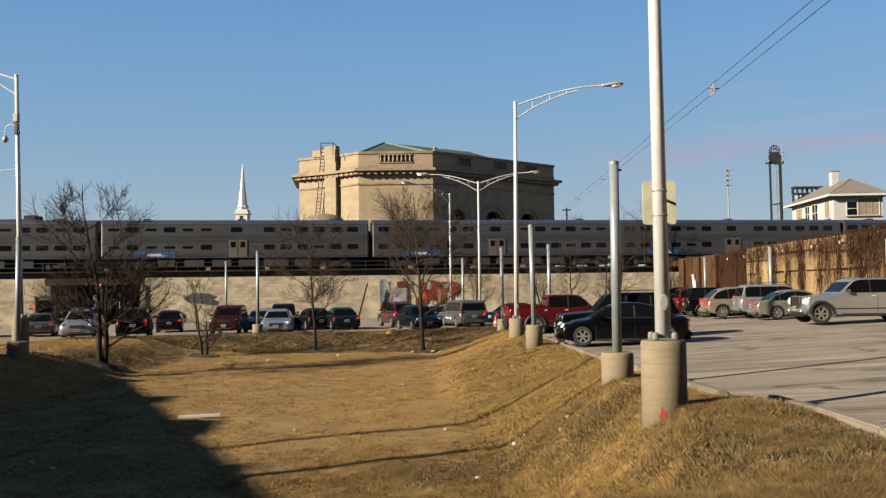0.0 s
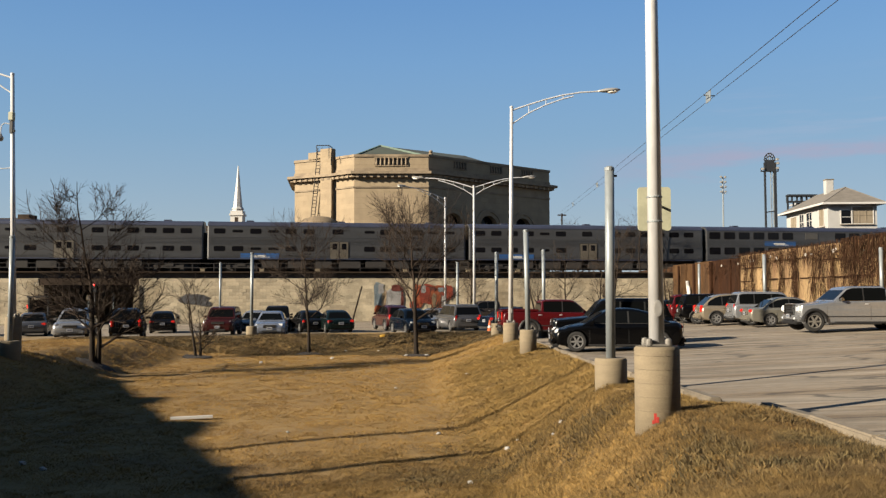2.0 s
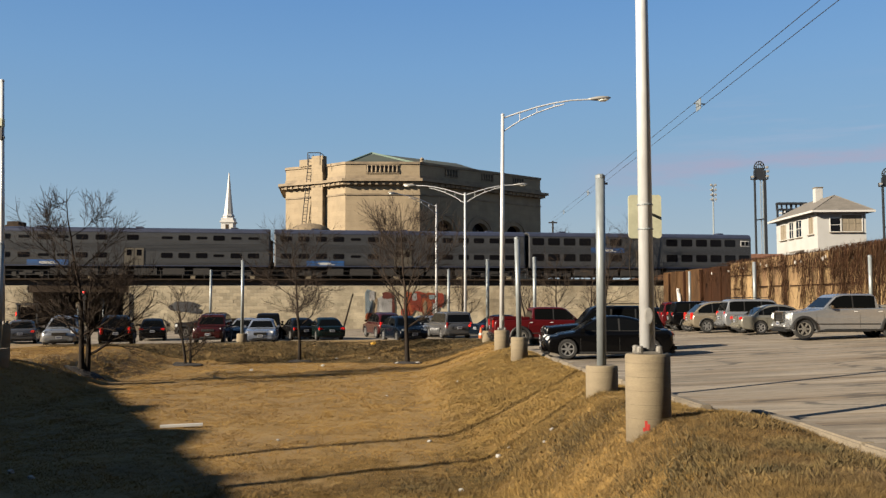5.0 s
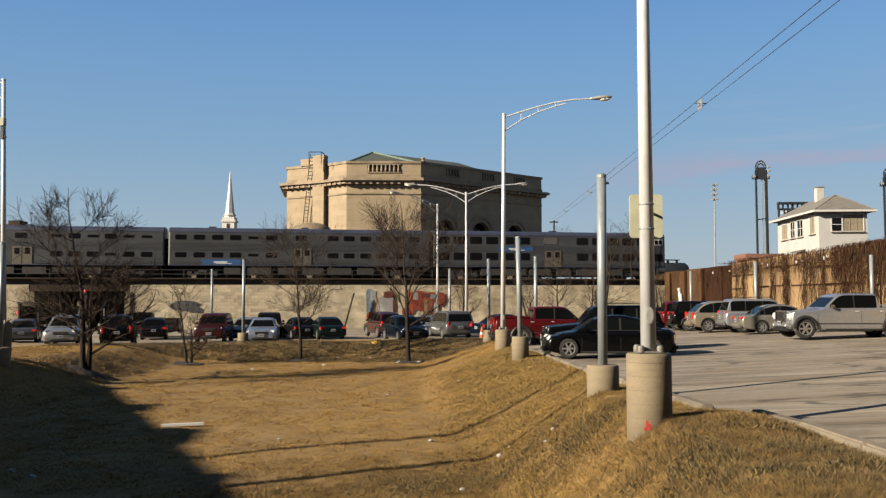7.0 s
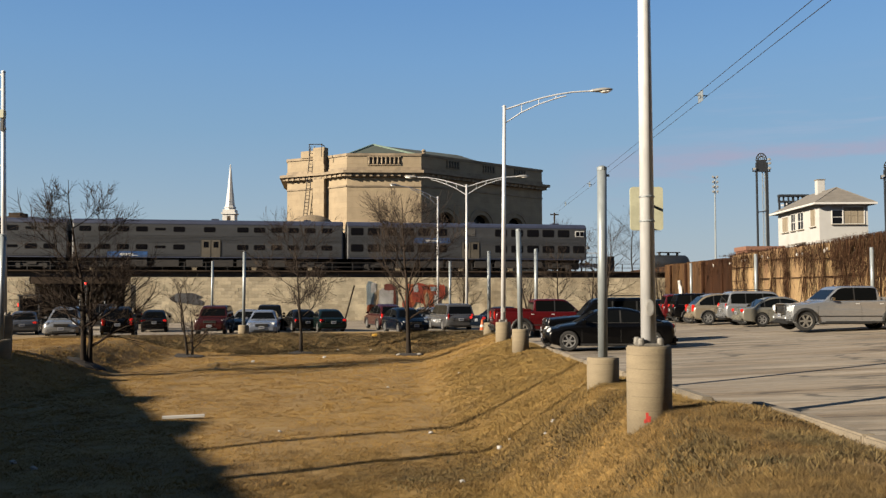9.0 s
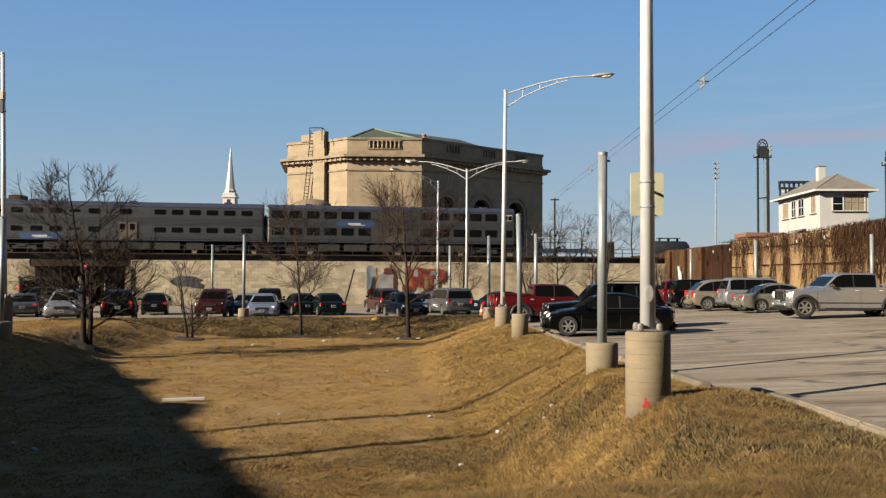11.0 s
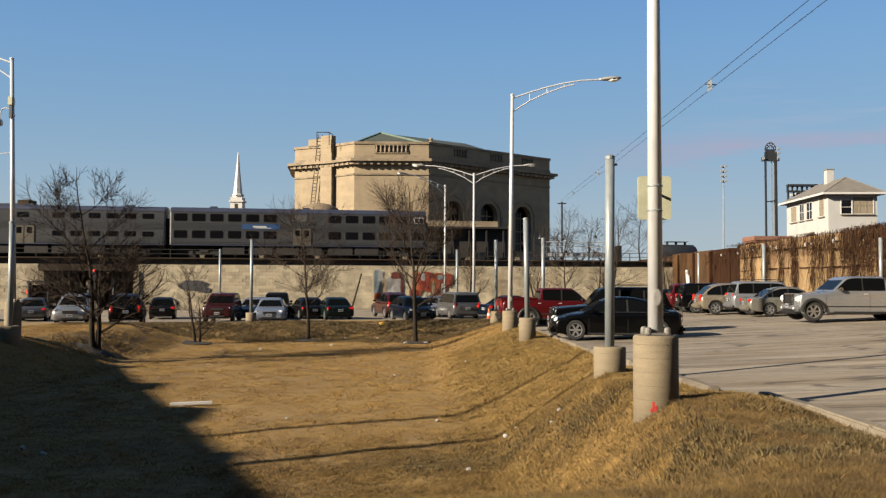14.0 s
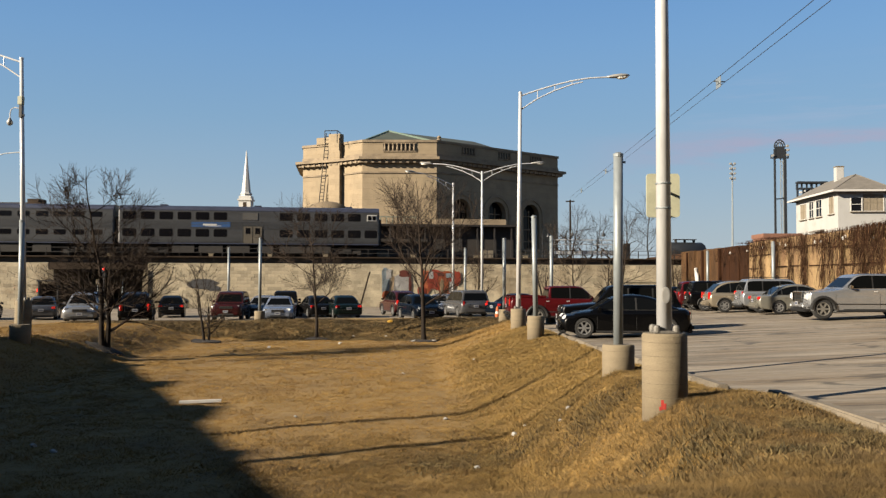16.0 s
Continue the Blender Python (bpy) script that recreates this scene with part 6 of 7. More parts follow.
        part("front_bumper", box((f - 0.10, 0, c + 0.21), (0.36, W * 0.97, 0.27), None, 0.08), paint, body)
        part("skid_plate", box((f - 0.06, 0, c + 0.03), (0.30, W * 0.86, 0.14), None, 0.04), M_PLASTIC, body)
        for s in (-1, 1):
            part("fog_light", lathe([(0.05, 0.0), (0.05, 0.02), (0.02, 0.03)], 12), M_HEADLIGHT, body).matrix_basis = pose(f + 0.075, s * W * 0.34, c + 0.20, 0, 90)
    else:
        part("front_bumper", box((f - 0.05, 0, c + 0.17), (0.22, W * 0.84, 0.22), None, 0.07), paint, body)
    part("lower_intake", box((f + 0.03, 0, c + 0.13), (0.10, W * 0.5, 0.11), None, 0.02), M_PLASTIC, body)
    part("rear_bumper", box((b + 0.04, 0, c + 0.20), (0.22, W * 0.86, 0.24), None, 0.07), M_CHROME if truck_k else paint, body)
    for xx, sg_ in ((f + (0.075 if not truck_k else 0.095), 1), (b - 0.075, -1)):
        pl = part("number_plate", box((xx if sg_ > 0 else b - 0.02, 0, c + 0.30 if sg_ > 0 else boot * 0.70), (0.02, 0.32, 0.16)), M_PLATE, body)
        part("plate_bar", tag_bars((xx if sg_ > 0 else b - 0.02, 0, c + 0.30 if sg_ > 0 else boot * 0.70), sg_), M_BAR, pl)
    part("rear_valance", box((b + 0.06, 0, c + 0.06), (0.16, W * 0.78, 0.12), None, 0.03), M_PLASTIC, body)
    part("front_valance", box((f - 0.10, 0, c + 0.03), (0.22, W * 0.80, 0.10), None, 0.03), M_PLASTIC, body)
    lid = boxes([((b - 0.004, s_ * hw * 0.60, boot * 0.80), (0.014, 0.012, boot * 0.30)) for s_ in (-1, 1)] + [((b - 0.004, 0, boot * 0.64), (0.014, W * 0.60, 0.012))])
    part("lid_seam", lid, M_PLASTIC, body)
    part("wiper", tube((g0 - 0.05, -0.35, belt + 0.03), (g0 - 0.22, 0.25, belt + 0.13), 0.010, 0.008, 6), M_PLASTIC, body)
    for s in (-1, 1):
        part("belt_trim", box(((g0 + g3) / 2 - 0.1, s * (side_at(zlo) + 0.008), zlo - 0.012), (abs(g0 - g3) * 0.80, 0.014, 0.022)), M_PLASTIC if not truck_k else M_CHROME, body)
        if kind not in ("coupe",):
            part("side_moulding", box(((fx + rx) / 2, s * (hw + 0.004), c + 0.30 * (belt - c)), (wb - 2.5 * wr, 0.016, 0.045), None, 0.006), M_PLASTIC if kind in ("pickup", "suv") else paint, body)
        if truck_k:
            part("step_bar", tube((fx - wr - 0.25, s * (hw + 0.03), c + 0.0), (rx + wr + 0.55, s * (hw + 0.03), c + 0.0), 0.045, 0.045, 8), M_PLASTIC, body)
    if rails:
        for s in (-1, 1):
            part("roof_rail", box(((g1 + g2) / 2, s * tw * 0.9, zt + 0.10), (abs(g1 - g2) * 0.86, 0.04, 0.035), None, 0.01), M_PLASTIC, body)
    if truck_k:
        bx0, bx1 = b + 0.12, g3 - 0.12
        part("bed_floor", box(((bx0 + bx1) / 2, 0, boot + 0.012), (bx1 - bx0, W * 0.74, 0.02)), M_PLASTIC, body, "dark open load bed")
        for s in (-1, 1):
            part("bed_rail", box(((bx0 + bx1) / 2, s * hw * 0.93, boot + 0.05), (bx1 - bx0 + 0.1, 0.12, 0.13), None, 0.03), paint, body)
        part("tailgate", box((b + 0.10, 0, boot * 0.86), (0.10, W * 0.82, 0.52), None, 0.03), paint, body)
    ty, rm, dc = wheel_meshes(wr)
    for ax in (fx, rx):
        for s in (-1, 1):
            wh = new("wheel")
            wh.parent = root
            wh.matrix_basis = pose(ax, s * (hw - 0.115), wr, -90 * s)
            for nm, me in (("tyre", ty), ("rim", rm), ("brake_disc", dc)):
                linked(nm, me, wh, (0, 0, 0))
    return root


P_BLACK = paint_mat("black_paint", (0.003, 0.003, 0.0035), 0.0, 0.05, 0.12)
P_SILVER = paint_mat("silver_paint", (0.56, 0.58, 0.61), 0.7, 0.06, 0.32)
P_CHAMP = paint_mat("champagne_paint", (0.40, 0.385, 0.33), 0.6, 0.06, 0.3)
P_TAN = paint_mat("tan_paint", (0.40, 0.34, 0.255), 0.5, 0.06, 0.3)
P_RED = paint_mat("red_paint", (0.085, 0.006, 0.008), 0.0, 0.06, 0.22)
P_MAROON = paint_mat("maroon_paint", (0.05, 0.010, 0.010))
P_NAVY = paint_mat("navy_paint", (0.004, 0.008, 0.016), 0.0, 0.05, 0.16)
P_SKY = paint_mat("pale_blue_paint", (0.42, 0.47, 0.58), 0.6, 0.05, 0.3)
P_GREY = paint_mat("grey_paint", (0.16, 0.16, 0.165), 0.5, 0.05, 0.25)
P_PALE = paint_mat("pale_silver_paint", (0.47, 0.485, 0.51), 0.62, 0.06, 0.3)
P_GREEN = paint_mat("dark_green_paint", (0.006, 0.013, 0.012), 0.0, 0.05, 0.16)
P_GRAPH = paint_mat("graphite_paint", (0.009, 0.0085, 0.0085), 0.1, 0.05, 0.16)

parked_car("coupe", 5.78, 30.6, 177, P_BLACK, "black sedan with bright alloy wheels parked at the kerb")
parked_car("suv", 6.3, 34.3, 178, P_BLACK, "black suv with a chrome nose and roof rails", rails=True)
parked_car("pickup", 17.32, 37.2, 179, P_SILVER, "silver crew-cab pickup truck with chrome bumper")
parked_car("sedan", 17.6, 45.2, -3, P_CHAMP, "champagne silver sedan parked nose to the wall")
parked_car("suv", 17.8, 48.4, -3, P_PALE, "silver suv with dark windows and roof rails", rails=True)
parked_car("crossover", 16.6, 50.6, -2, P_TAN, "tan crossover with dark rear glass")
parked_car("suv", 16.6, 54.6, -4, P_BLACK, "black suv parked among others")
parked_car("suv", 16.7, 57.6, -4, P_RED, "dark red suv parked among others")
parked_car("hatch", 15.6, 62.0, -4, P_NAVY, "dark blue hatchback at the end of the row")
parked_car("pickup", 5.25, 43.4, 4, P_RED, "red pickup truck with dark glass")
parked_car("sedan", 4.2, 57.0, 30, P_NAVY, "dark blue sedan behind the red truck")
parked_car("minivan", 0.5, 59.0, 106, P_GREY, "grey minivan seen from behind")
parked_car("sedan", -1.2, 63.0, 250, P_PALE, "pale silver sedan between other cars")
parked_car("hatch", -2.3, 52.9, 291, P_NAVY, "dark blue hatchback facing the lawn")
parked_car("crossover", -4.2, 62.6, 110, P_MAROON, "maroon crossover seen from behind")
P_BROWN = paint_mat("dull_brown_paint", (0.055, 0.046, 0.042), 0.2, 0.15, 0.15)
passing_truck = parked_car("pickup", 18.6, 74.1, 192.4, P_BROWN, "dull grey-brown pickup truck driving along the railway wall")
tagged(passing_truck, "dull grey-brown pickup truck driving along the railway wall", "car")
parked_car("sedan", -7.8, 58.8, 108, P_GREEN, "dark green sedan seen from behind")
parked_car("sedan", -9.9, 60.6, 112, P_GRAPH, "graphite sedan beside a green one")
parked_car("sedan", -11.1, 54.2, 278, P_SKY, "pale blue sedan facing the lawn")
parked_car("suv", -12.6, 63.5, 280, P_GRAPH, "dark suv in the second row")
parked_car("suv", -14.5, 55.6, 276, P_MAROON, "dark maroon suv facing the lawn")
parked_car("hatch", -13.3, 59.4, 270, P_PALE, "pale hatchback half hidden behind an suv")
parked_car("hatch", -20.3, 61.6, 106, P_GRAPH, "black hatchback seen from behind")
parked_car("crossover", -19.1, 51.6, 107, P_BLACK, "black crossover seen from behind")
parked_car("crossover", -21.9, 50.9, 285, P_PALE, "pale silver crossover facing the lawn")
parked_car("sedan", -26.9, 56.2, 111, P_GREY, "grey sedan seen from behind")
parked_car("sedan", -30.8, 56.0, 111, P_GREY, "grey sedan at the end of the row")

# ---- small things ----
cone = base("traffic_cone", pose(2.35, 51.8, lot_z(2.35, 51.8)), "orange traffic cone with a pale band", "traffic cone")
part("cone_base", box((0, 0, 0.025), (0.42, 0.42, 0.05), None, 0.01), M_ORANGE, cone)
part("cone_body", lathe([(0.17, 0.05), (0.12, 0.35), (0.04, 0.78)], 16), M_ORANGE, cone, smooth=True)
part("cone_band", lathe([(0.132, 0.33), (0.112, 0.46)], 16), M_WHITE, cone)
plank = base("white_plank", pose(-6.98, 23.6, grass_z(-6.98, 23.6) + 0.03, 0, -1, 13), "long white painted plank lying on the grass", "plank")
part("board", box((0, 0, 0.03), (1.1, 0.14, 0.075), None, 0.008), M_WHITE, plank)
rl = random.Random(9)


def scrap(x, y, s, label="crumpled white litter on the grass", material=M_LITTER):
    sc_ = base("litter", pose(x, y, grass_z(x, y) + s * 0.2, rl.uniform(-20, 20), rl.uniform(-20, 20), rl.uniform(0, 360)), label, "litter", "litter")
    bm = bmesh.new()
    bmesh.ops.create_icosphere(bm, subdivisions=2, radius=s * 0.5)
    for v in bm.verts:
        v.co *= rl.uniform(0.65, 1.2)
        v.co.z *= 0.55
    part("scrap", bm, material, sc_)


for x, y, s in ((-5.9, 43.5, 0.22), (-5.7, 47.6, 0.16), (-3.9, 47.4, 0.15), (-1.9, 30.6, 0.12), (0.6, 31.3, 0.15), (-2.3, 45.0, 0.26), (-1.2, 45.0, 0.24), (-7.6, 46.1, 0.2), (-0.3, 21.2, 0.12), (-8.6, 17.6, 0.16), (-8.0, 17.2, 0.14), (-4.0, 21.5, 0.1), (1.2, 18.6, 0.14), (1.45, 18.9, 0.10), (0.35, 15.9, 0.12), (1.9, 16.2, 0.10), (2.1, 16.6, 0.12), (-8.9, 41.0, 0.2)):
    scrap(x, y, s)
scrap(-3.9, 50.2, 0.34, "crumpled yellow plastic sheet on the bank", M_YELLOW)
lp2 = base("plastic_strip", pose(-12.9, 23.3, grass_z(-12.9, 23.3) + 0.02, 0, 0, -35), "pale plastic strip on the shaded bank", "litter")
part("strip", box((0, 0, 0.01), (1.3, 0.16, 0.03), None, 0.005), M_LITTER, lp2)
prop_ = base("leaning_pole", RAIL @ pose(-10.2, WALL_Y - 0.7, -0.9, 0, 15, 0), "dark wooden pole leaning against the wall", "pole")
part("shaft", tube((0, 0, 0), (0, 0, 3.6), 0.08, 0.07, 8), M_BARK, prop_)
shel = base("bus_shelter", RAIL @ pose(-37.8, WALL_Y - 1.2, -0.85), "dark glazed shelter with red lights beside the underpass", "shelter")
for dx in (-0.8, 0.8):
    part("post", box((dx, 0, 1.25), (0.12, 0.9, 2.5)), M_BLACKSTEEL, shel)
part("roof", box((0, 0, 2.55), (1.9, 1.1, 0.14), None, 0.02), M_BLACKSTEEL, shel)
part("back_panel", box((0, 0.4, 1.2), (1.5, 0.06, 2.2)), M_TRAINGLASS, shel)
for z in (1.0, 1.7):
    part("red_lamp", box((-0.9, -0.4, z), (0.1, 0.1, 0.35)), M_REDGLOW, shel)
sig = base("traffic_signal", RAIL @ pose(-33.0, WALL_Y - 2.0, -0.85), "traffic signal showing red before the underpass", "traffic light")
part("post", tube((0, 0, 0), (0, 0, 2.9), 0.06, 0.05, 8), M_BLACKSTEEL, sig)
part("signal_head", box((0, -0.05, 3.3), (0.34, 0.25, 0.95), None, 0.04), M_BLACKSTEEL, sig)
part("red_lens", lathe([(0.11, 0), (0.11, 0.03), (0.05, 0.06)], 12), M_REDGLOW, sig).matrix_basis = pose(0, -0.17, 3.6, 90)

# road signs before the underpass
for xk, zk in ((-33.6, 1.5), (-31.5, 1.75)):
    rs = base("road_sign", RAIL @ pose(xk, WALL_Y - 1.6, -0.85), "small white road sign on a thin post", "road sign", "road signs")
    part("post", tube((0, 0, 0), (0, 0, zk + 0.9), 0.035, 0.035, 8), M_PIPE, rs)
    plate = part("sign_plate", box((0, -0.05, zk + 0.95), (0.34, 0.02, 0.44), None, 0.005), M_CONCRETE, rs)
    part("bars", boxes([((0, -0.065, zk + 0.95 + dz), (0.2, 0.01, 0.05)) for dz in (-0.08, 0.08)]), M_BAR, plate)

# brush on the crest and hanging down the wall: uncountable stems in one piece
def brush(name, count, place, seed, label, hang=False):
    rb_ = random.Random(seed)
    vs, fs = [], []
    for _ in range(count):
        p, d, ln = place(rb_)
        for s in range(3):
            q = p + d * (ln / 3)
            w = Vector((rb_.uniform(-1, 1), rb_.uniform(-1, 1), 0.2)).normalized() * (0.013 - 0.004 * s)
            o = len(vs)
            vs += [p - w, p + w, q + w * 0.7, q - w * 0.7]
            fs.append((o, o + 1, o + 2, o + 3))
            p = q
            d = (d + Vector((rb_.uniform(-0.4, 0.4), rb_.uniform(-0.4, 0.4), rb_.uniform(-0.5, 0.2 if hang else 0.3)))).normalized()
    me = bpy.data.meshes.new(name)
    me.from_pydata([tuple(v) for v in vs], [], fs)
    me.materials.append(M_BRUSH)
    return tagged(new(name, me), label, "brush", kind="stuff")


def crest(r):
    yy = 36 + 32 * r.random() ** 1.4
    return Vector((EX + r.uniform(-0.1, 2.2), yy, 4.6)), Vector((r.uniform(-0.7, 0.4), r.uniform(-0.8, 0.8), 0.8)).normalized(), r.uniform(0.10, 0.42) * (1.15 if yy < 47 else 0.6)


def vine(r):
    kind_ = r.random()
    if kind_ < 0.58:                                                    # the thick curtain
        yy, z0, ln = r.uniform(35, 47.8), 4.8 - 2.9 * r.random() ** 2.0, r.uniform(0.6, 1.8)
    elif kind_ < 0.62:                                                  # the rusty bay
        yy, z0, ln = r.uniform(65.0, 76), r.uniform(3.6, 4.6), r.uniform(0.3, 1.2)
    elif kind_ < 0.84:                                                  # single stems
        yy, z0, ln = r.choice((49.0, 50.3, 51.4, 53.9, 54.3, 56.4, 58.8, 59.1, 61.7, 63.0, 64.9)) + r.gauss(0, 0.22), r.uniform(1.8, 4.8), r.uniform(0.8, 1.9)
    else:                                                               # fringe under the crest
        yy, z0, ln = r.uniform(48, 64.8), r.uniform(3.9, 4.8), r.uniform(0.3, 1.0)
    xx = EX - 0.1 + (0.9 if yy > 64.8 else 0)
    return Vector((xx - r.uniform(0, 0.25), yy, z0)), Vector((r.uniform(-0.1, 0), r.uniform(-0.25, 0.25), -1)).normalized(), ln


# small white fittings in a row below the wall's crest
for yy, zz in ((48.6, 4.15), (52.4, 4.1), (57.0, 4.1), (62.0, 4.1), (67.2, 4.05), (71.5, 4.05)):
    xx = EX - 0.12 + (0.9 if yy > 64.8 else 0)
    fit_ = base("wall_fitting", pose(xx, yy, zz), "small white fitting on a bracket below the wall's crest", "fitting", "wall fittings")
    part("bracket", box((0.06, 0, -0.03), (0.22, 0.05, 0.05)), M_IRON, fit_)
    part("cap", lathe([(0.04, -0.09), (0.055, -0.03), (0.07, 0.04), (0.03, 0.11)], 10), M_WHITE, fit_).location = (-0.1, 0, 0)
brush("brush", 6000, crest, 21, "dry brown brush along the wall's crest")
brush("vines", 5600, vine, 22, "dry vines hanging over the retaining wall", True)

# short dead grass on the lawn, and coarser tufts on the near rim
def lawn_blades(name, count, seed, material, label, near, deep, power, high, wide, xlo=-21.5, per=2, fade=0.0):
    r = random.Random(seed)
    vs, fs = [], []
    while count > 0:
        yy = near + deep * r.random() ** power
        xx = r.uniform(max(-0.52 * yy - 1, xlo), min(0.54 * yy + 0.6, 6.0))
        if xx > kerb_x(yy) - 0.24 or yy > kerb_y(xx) - 0.3:
            continue
        if fade and r.random() > smooth((xx - xlo) / fade) * smooth((near + deep - yy) / 4):
            continue
        count -= 1
        zz = quick_z(xx, yy) - 0.01
        h = high * r.uniform(0.5, 1.25) * (1 + 0.6 * noise.noise((xx * 0.8, yy * 0.8, 0.0)) + 0.7 * noise.noise((xx * 3.1, yy * 3.1, 4.0)))
        bx_, by_ = 0.9 * noise.noise((xx * 2.2, yy * 2.2, 9.0)), 0.9 * noise.noise((xx * 2.2, yy * 2.2, 15.0))
        wv = wide * (0.4 + yy / 14)
        for _ in range(per):
            a = r.uniform(0, 6.283)
            lx, ly = (r.uniform(-1.3, 1.3) + bx_) * h, (r.uniform(-1.3, 1.3) + by_) * h
            px, py = xx + r.uniform(-0.05, 0.05), yy + r.uniform(-0.05, 0.05)
            o = len(vs)
            vs += [(px - wv * math.cos(a), py - wv * math.sin(a), zz), (px + wv * math.cos(a), py + wv * math.sin(a), zz), (px + lx, py + ly, zz + h)]
            fs.append((o, o + 1, o + 2))
    me = bpy.data.meshes.new(name)
    me.from_pydata(vs, [], fs)
    me.materials.append(material)
    return tagged(new(name, me), label, "grass", kind="stuff")


lawn_blades("lawn_grass", 330000, 3, M_BLADE, "short dead straw-coloured grass blades", 9.0, 40.0, 1.15, 0.036, 0.0048)
lawn_blades("coarse_grass", 190000, 5, M_TUFT, "coarse olive-brown grass tufts on the rim", 5.2, 15.0, 1.5, 0.056, 0.0026, -5.0, 3, 4.5)



def weed_patch(name, count, seed, cx, cy, rx, ry, turn, high, material, label):
    """Low dark weeds in one uneven oval patch."""
    r = random.Random(seed)
    vs, fs = [], []
    while count > 0:
        a, d = r.uniform(0, 6.283), abs(r.gauss(0, 0.5))
        u, v = d * math.cos(a) * rx, d * math.sin(a) * ry
        xx, yy = cx + u * math.cos(turn) - v * math.sin(turn), cy + u * math.sin(turn) + v * math.cos(turn)
        if noise.noise((xx * 1.3, yy * 1.3, 21.0)) < -0.12 or xx > kerb_x(yy) - 0.3:
            continue
        count -= 1
        zz, h = quick_z(xx, yy) - 0.01, high * r.uniform(0.5, 1.3)
        for _ in range(3):
            a, w = r.uniform(0, 6.283), 0.006 + 0.0008 * yy
            o = len(vs)
            px, py = xx + r.uniform(-0.05, 0.05), yy + r.uniform(-0.05, 0.05)
            vs += [(px - w * math.cos(a), py - w * math.sin(a), zz), (px + w * math.cos(a), py + w * math.sin(a), zz), (px + r.uniform(-1, 1) * h, py + r.uniform(-1, 1) * h, zz + h)]
            fs.append((o, o + 1, o + 2))
    me = bpy.data.meshes.new(name)
    me.from_pydata(vs, [], fs)
    me.materials.append(material)
    return tagged(new(name, me), label, "weeds", kind="stuff")


M_WEED = mat("dark_winter_weeds", (0.170, 0.112, 0.034), 0.9, vary=0.4, scale=2.0, fine=9.0, dark=(0.085, 0.070, 0.022), mix=0.6, island=0.4)
weed_patch("low_weeds", 7000, 61, 0.7, 16.6, 2.2, 0.9, 0.25, 0.05, M_WEED, "patch of low dark weeds at the foot of the bank")
weed_patch("rim_weeds", 5000, 62, 3.6, 9.6, 2.0, 1.6, 0.5, 0.07, M_WEED, "dark weeds on the near rim of the bank")
weed_patch("slope_weeds", 1800, 63, 2.3, 14.3, 0.7, 1.6, 0.2, 0.06, M_WEED, "dark weeds on the slope of the bank")
M_SLOPEGRASS = mat("bank_straw", (0.325, 0.206, 0.052), 0.9, vary=0.28, scale=0.8, fine=3.0, dark=(0.190, 0.122, 0.032), mix=0.5, island=0.12)
lawn_blades("slope_grass", 52000, 8, M_SLOPEGRASS, "longer matted grass on the slope of the bank", 13.0, 25.0, 1.0, 0.060, 0.0045, -0.6, 3, 2.5)
# darker, taller blades that bring the far bank's tone down
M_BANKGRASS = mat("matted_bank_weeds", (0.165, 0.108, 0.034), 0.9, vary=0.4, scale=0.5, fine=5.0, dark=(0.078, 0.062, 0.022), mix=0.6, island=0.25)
lawn_blades("bank_grass", 26000, 6, M_BANKGRASS, "darker coarse blades on the far bank", 45.6, 5.4, 1.0, 0.075, 0.006, -21.0, 3)

# low building behind and beside the camera, whose shade falls on the near bank
shade_house = base("brick_building", Matrix(), "plain brick building beside the lawn", "building")
A, B = Vector((-35.1, 22.8)), Vector((-18.9, -10.6))
back = Vector((-0.9, -0.44)) * 22
part("wall", prism([tuple(A), tuple(A + back), tuple(B + back), tuple(B)], -1.0, 8.6), M_BRICKRED, shade_house)
for k, (u, w, h) in enumerate(((0.2, 1.6, 0.24), (0.36, 2.2, 0.15), (0.52, 1.4, 0.10))):
    c = A + (B - A) * u + back * 0.035
    part("roof_unit", box((c.x, c.y, 8.6 + h / 2), (w, w, h)), M_CONCRETE, shade_house)
# unseen tall blocks, added behind the camera to cut the sky's light
for x, y, w, d, h in ((4, -22, 40, 14, 27.0), (-27.5, -26, 22, 14, 27.0), (45, -20, 38, 14, 29.0), (66, 14, 14, 50, 16.0), (-52, -44, 26, 16, 14.0)):
    hb_ = base("brick_building", pose(x, y, 0), "unseen block added behind the lawn to cut sky light", "building")
    part("wall", box((0, 0, h / 2 - 0.5), (w, d, h + 1)), M_SKYBLOCK, hb_)
    part("parapet", box((0, 0, h + 0.2), (w + 0.4, d + 0.4, 0.4)), M_COPING, hb_)


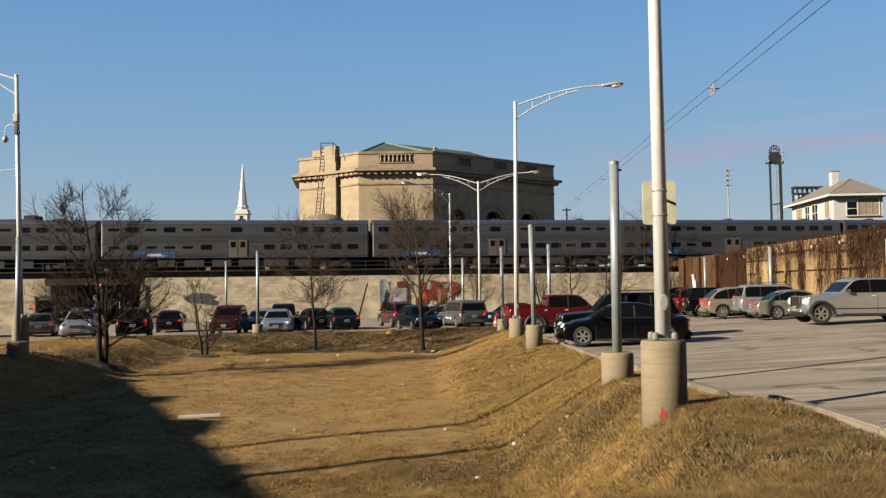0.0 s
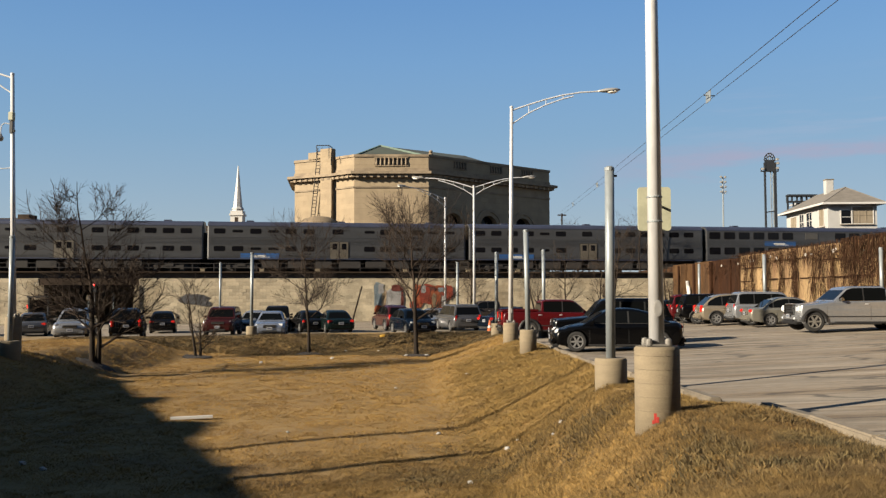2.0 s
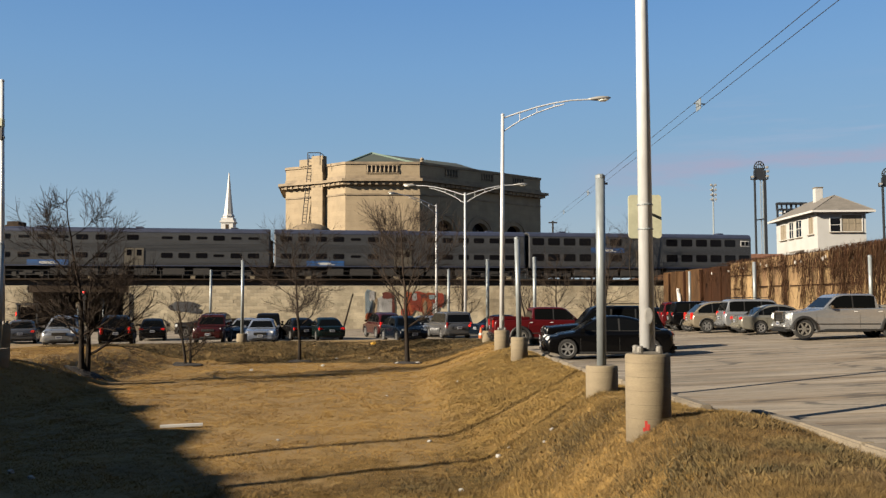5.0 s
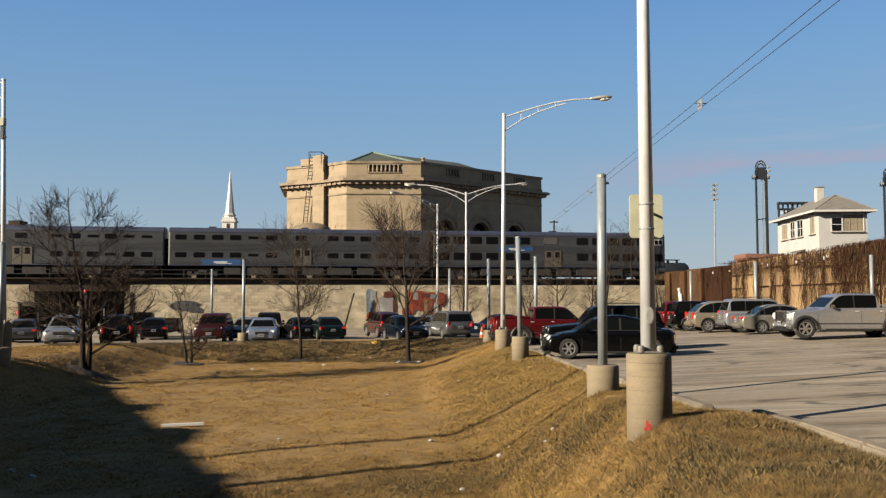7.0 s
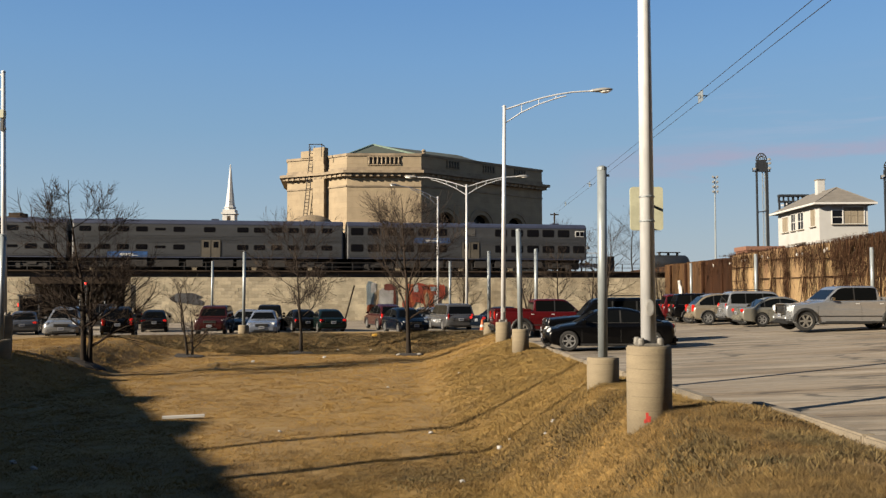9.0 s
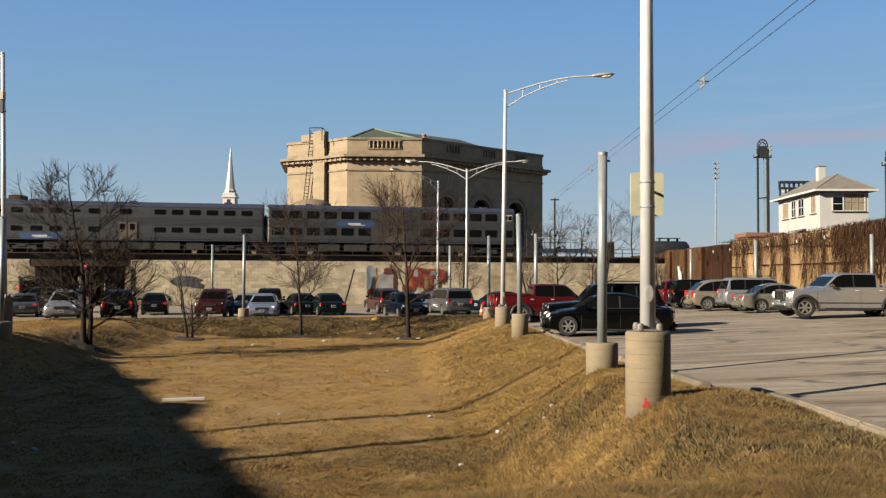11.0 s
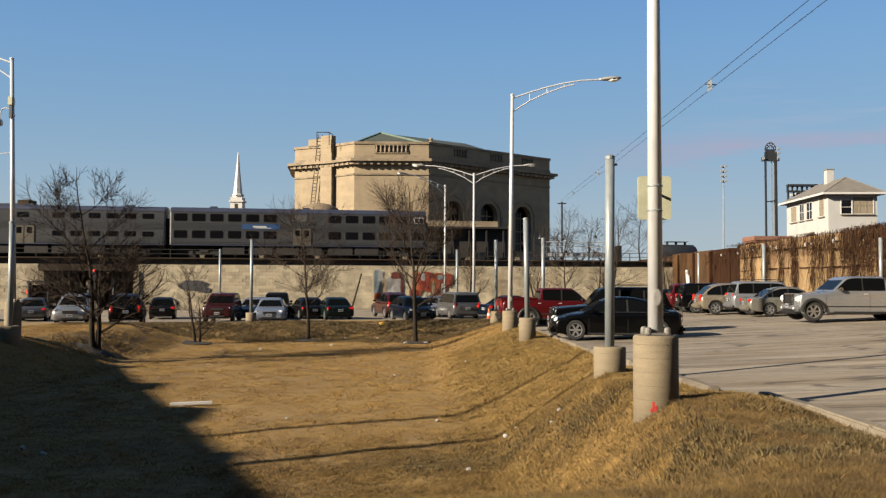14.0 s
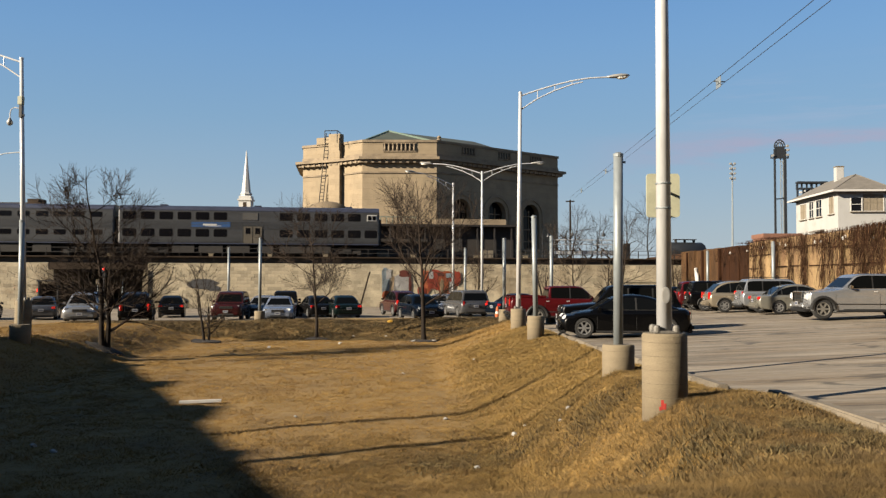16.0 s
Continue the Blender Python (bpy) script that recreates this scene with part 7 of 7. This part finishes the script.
# limestone blocks of the railway wall: singly along one stretch, joined beyond
def wall_blocks():
    r = random.Random(77)
    shapes = []
    for k in range(6):
        shapes.append(mesh_of(box((0, 0, 0), (0.611 + 0.007 * r.random(), 0.10, 0.302 + 0.006 * r.random())), M_BLOCK, "limestone_block"))
    vs, fs = [], []
    singles = 0
    for row in range(13):
        z = -0.75 + 0.31 * row
        x = -60.0 + 0.31 * (row % 2)
        while x < 23.5:
            w = 0.62
            c = (x + w / 2, WALL_Y + 0.045 - r.uniform(0.0, 0.018), z + 0.155)
            x += w
            if U0 - 0.2 < c[0] < U1 + 0.2:
                continue
            if -26 < c[0] < -11.7 and singles < 300:
                ob = linked("limestone_block", r.choice(shapes), wall, c)
                ob.rotation_euler = (r.uniform(-0.02, 0.02), r.uniform(-0.012, 0.012), r.uniform(-0.02, 0.02))
                singles += 1
                continue
            o = len(vs)
            hx, hz, dy = 0.305 + r.uniform(0, 0.0045), 0.151 + r.uniform(0, 0.0035), r.uniform(-0.006, 0.006)
            vs += [(c[0] + sx * hx, c[1] + sy * 0.05 + sx * dy, c[2] + sz * hz) for sz in (-1, 1) for sx, sy in ((-1, -1), (1, -1), (1, 1), (-1, 1))]
            fs += [(o, o + 1, o + 5, o + 4), (o + 1, o + 2, o + 6, o + 5), (o + 3, o, o + 4, o + 7), (o + 4, o + 5, o + 6, o + 7), (o, o + 3, o + 2, o + 1)]
    me = bpy.data.meshes.new("limestone_blocks")
    me.from_pydata(vs, [], fs)
    me.materials.append(M_BLOCKS)
    rest = tagged(new("limestone_blocks", me), "coursed pale limestone blocks", kind="stuff")
    rest.parent = wall


wall_blocks()


# ---- what moves ----
def motions():
    ends = [(0, 68.42), (1, 60.28), (2, 52.87), (3, 46.11), (4, 39.92), (5, 34.24), (6, 28.98), (7, 24.11), (8, 19.57), (9, 15.32), (10, 11.32), (11, 7.56),
            (12, 4.02), (13, 0.69), (14, -2.43), (15, -5.33), (16, -8.0)]
    walk(train, [(t, RAIL @ pose(u, 0, RAIL_Z + 0.12)) for t, u in ends])

    # the grey truck slows along the wall, then pulls away to the left
    drive = [(0.0, 18.6), (1.0, 10.8), (2.0, 2.97), (2.5, -1.9), (3.0, -6.2), (3.5, -9.7), (4.0, -12.65), (4.5, -15.1), (5.0, -17.15), (5.5, -18.85), (6.0, -20.3), (6.5, -21.5),
             (7.0, -22.5), (8.0, -24.0), (9.0, -25.1), (10.0, -26.5), (11.3, -30.0), (12.5, -36.0), (13.5, -43.0), (14.5, -52.0), (16.0, -66.0)]

    def lane(x):
        return 68.6 + 0.22 * (x + 6.6)

    walk(passing_truck, [(t, pose(x, lane(x), lot_z(x, lane(x)), 0, 0, 192.4)) for t, x in drive])
    K = KINDS["pickup"]
    fx = K["L"] / 2 - K["fo"]
    wheels = [o for o in passing_truck.children if o.name.startswith("wheel")]
    places = [(ax, s) for ax in (fx, fx - K["wb"]) for s in (-1, 1)]
    for wh, (ax, s) in zip(sorted(wheels, key=lambda o: o.name), places):
        rows = []
        for k in range(321):
            t = k * 0.05
            x = along_line(drive, t)
            rows.append((t, pose(ax, s * (K["W"] / 2 - 0.115), K["wheel"], -90 * s) @ Matrix.Rotation(s * (18.6 - x) * 1.024 / K["wheel"], 4, "Z")))
        walk(wh, rows)


motions()
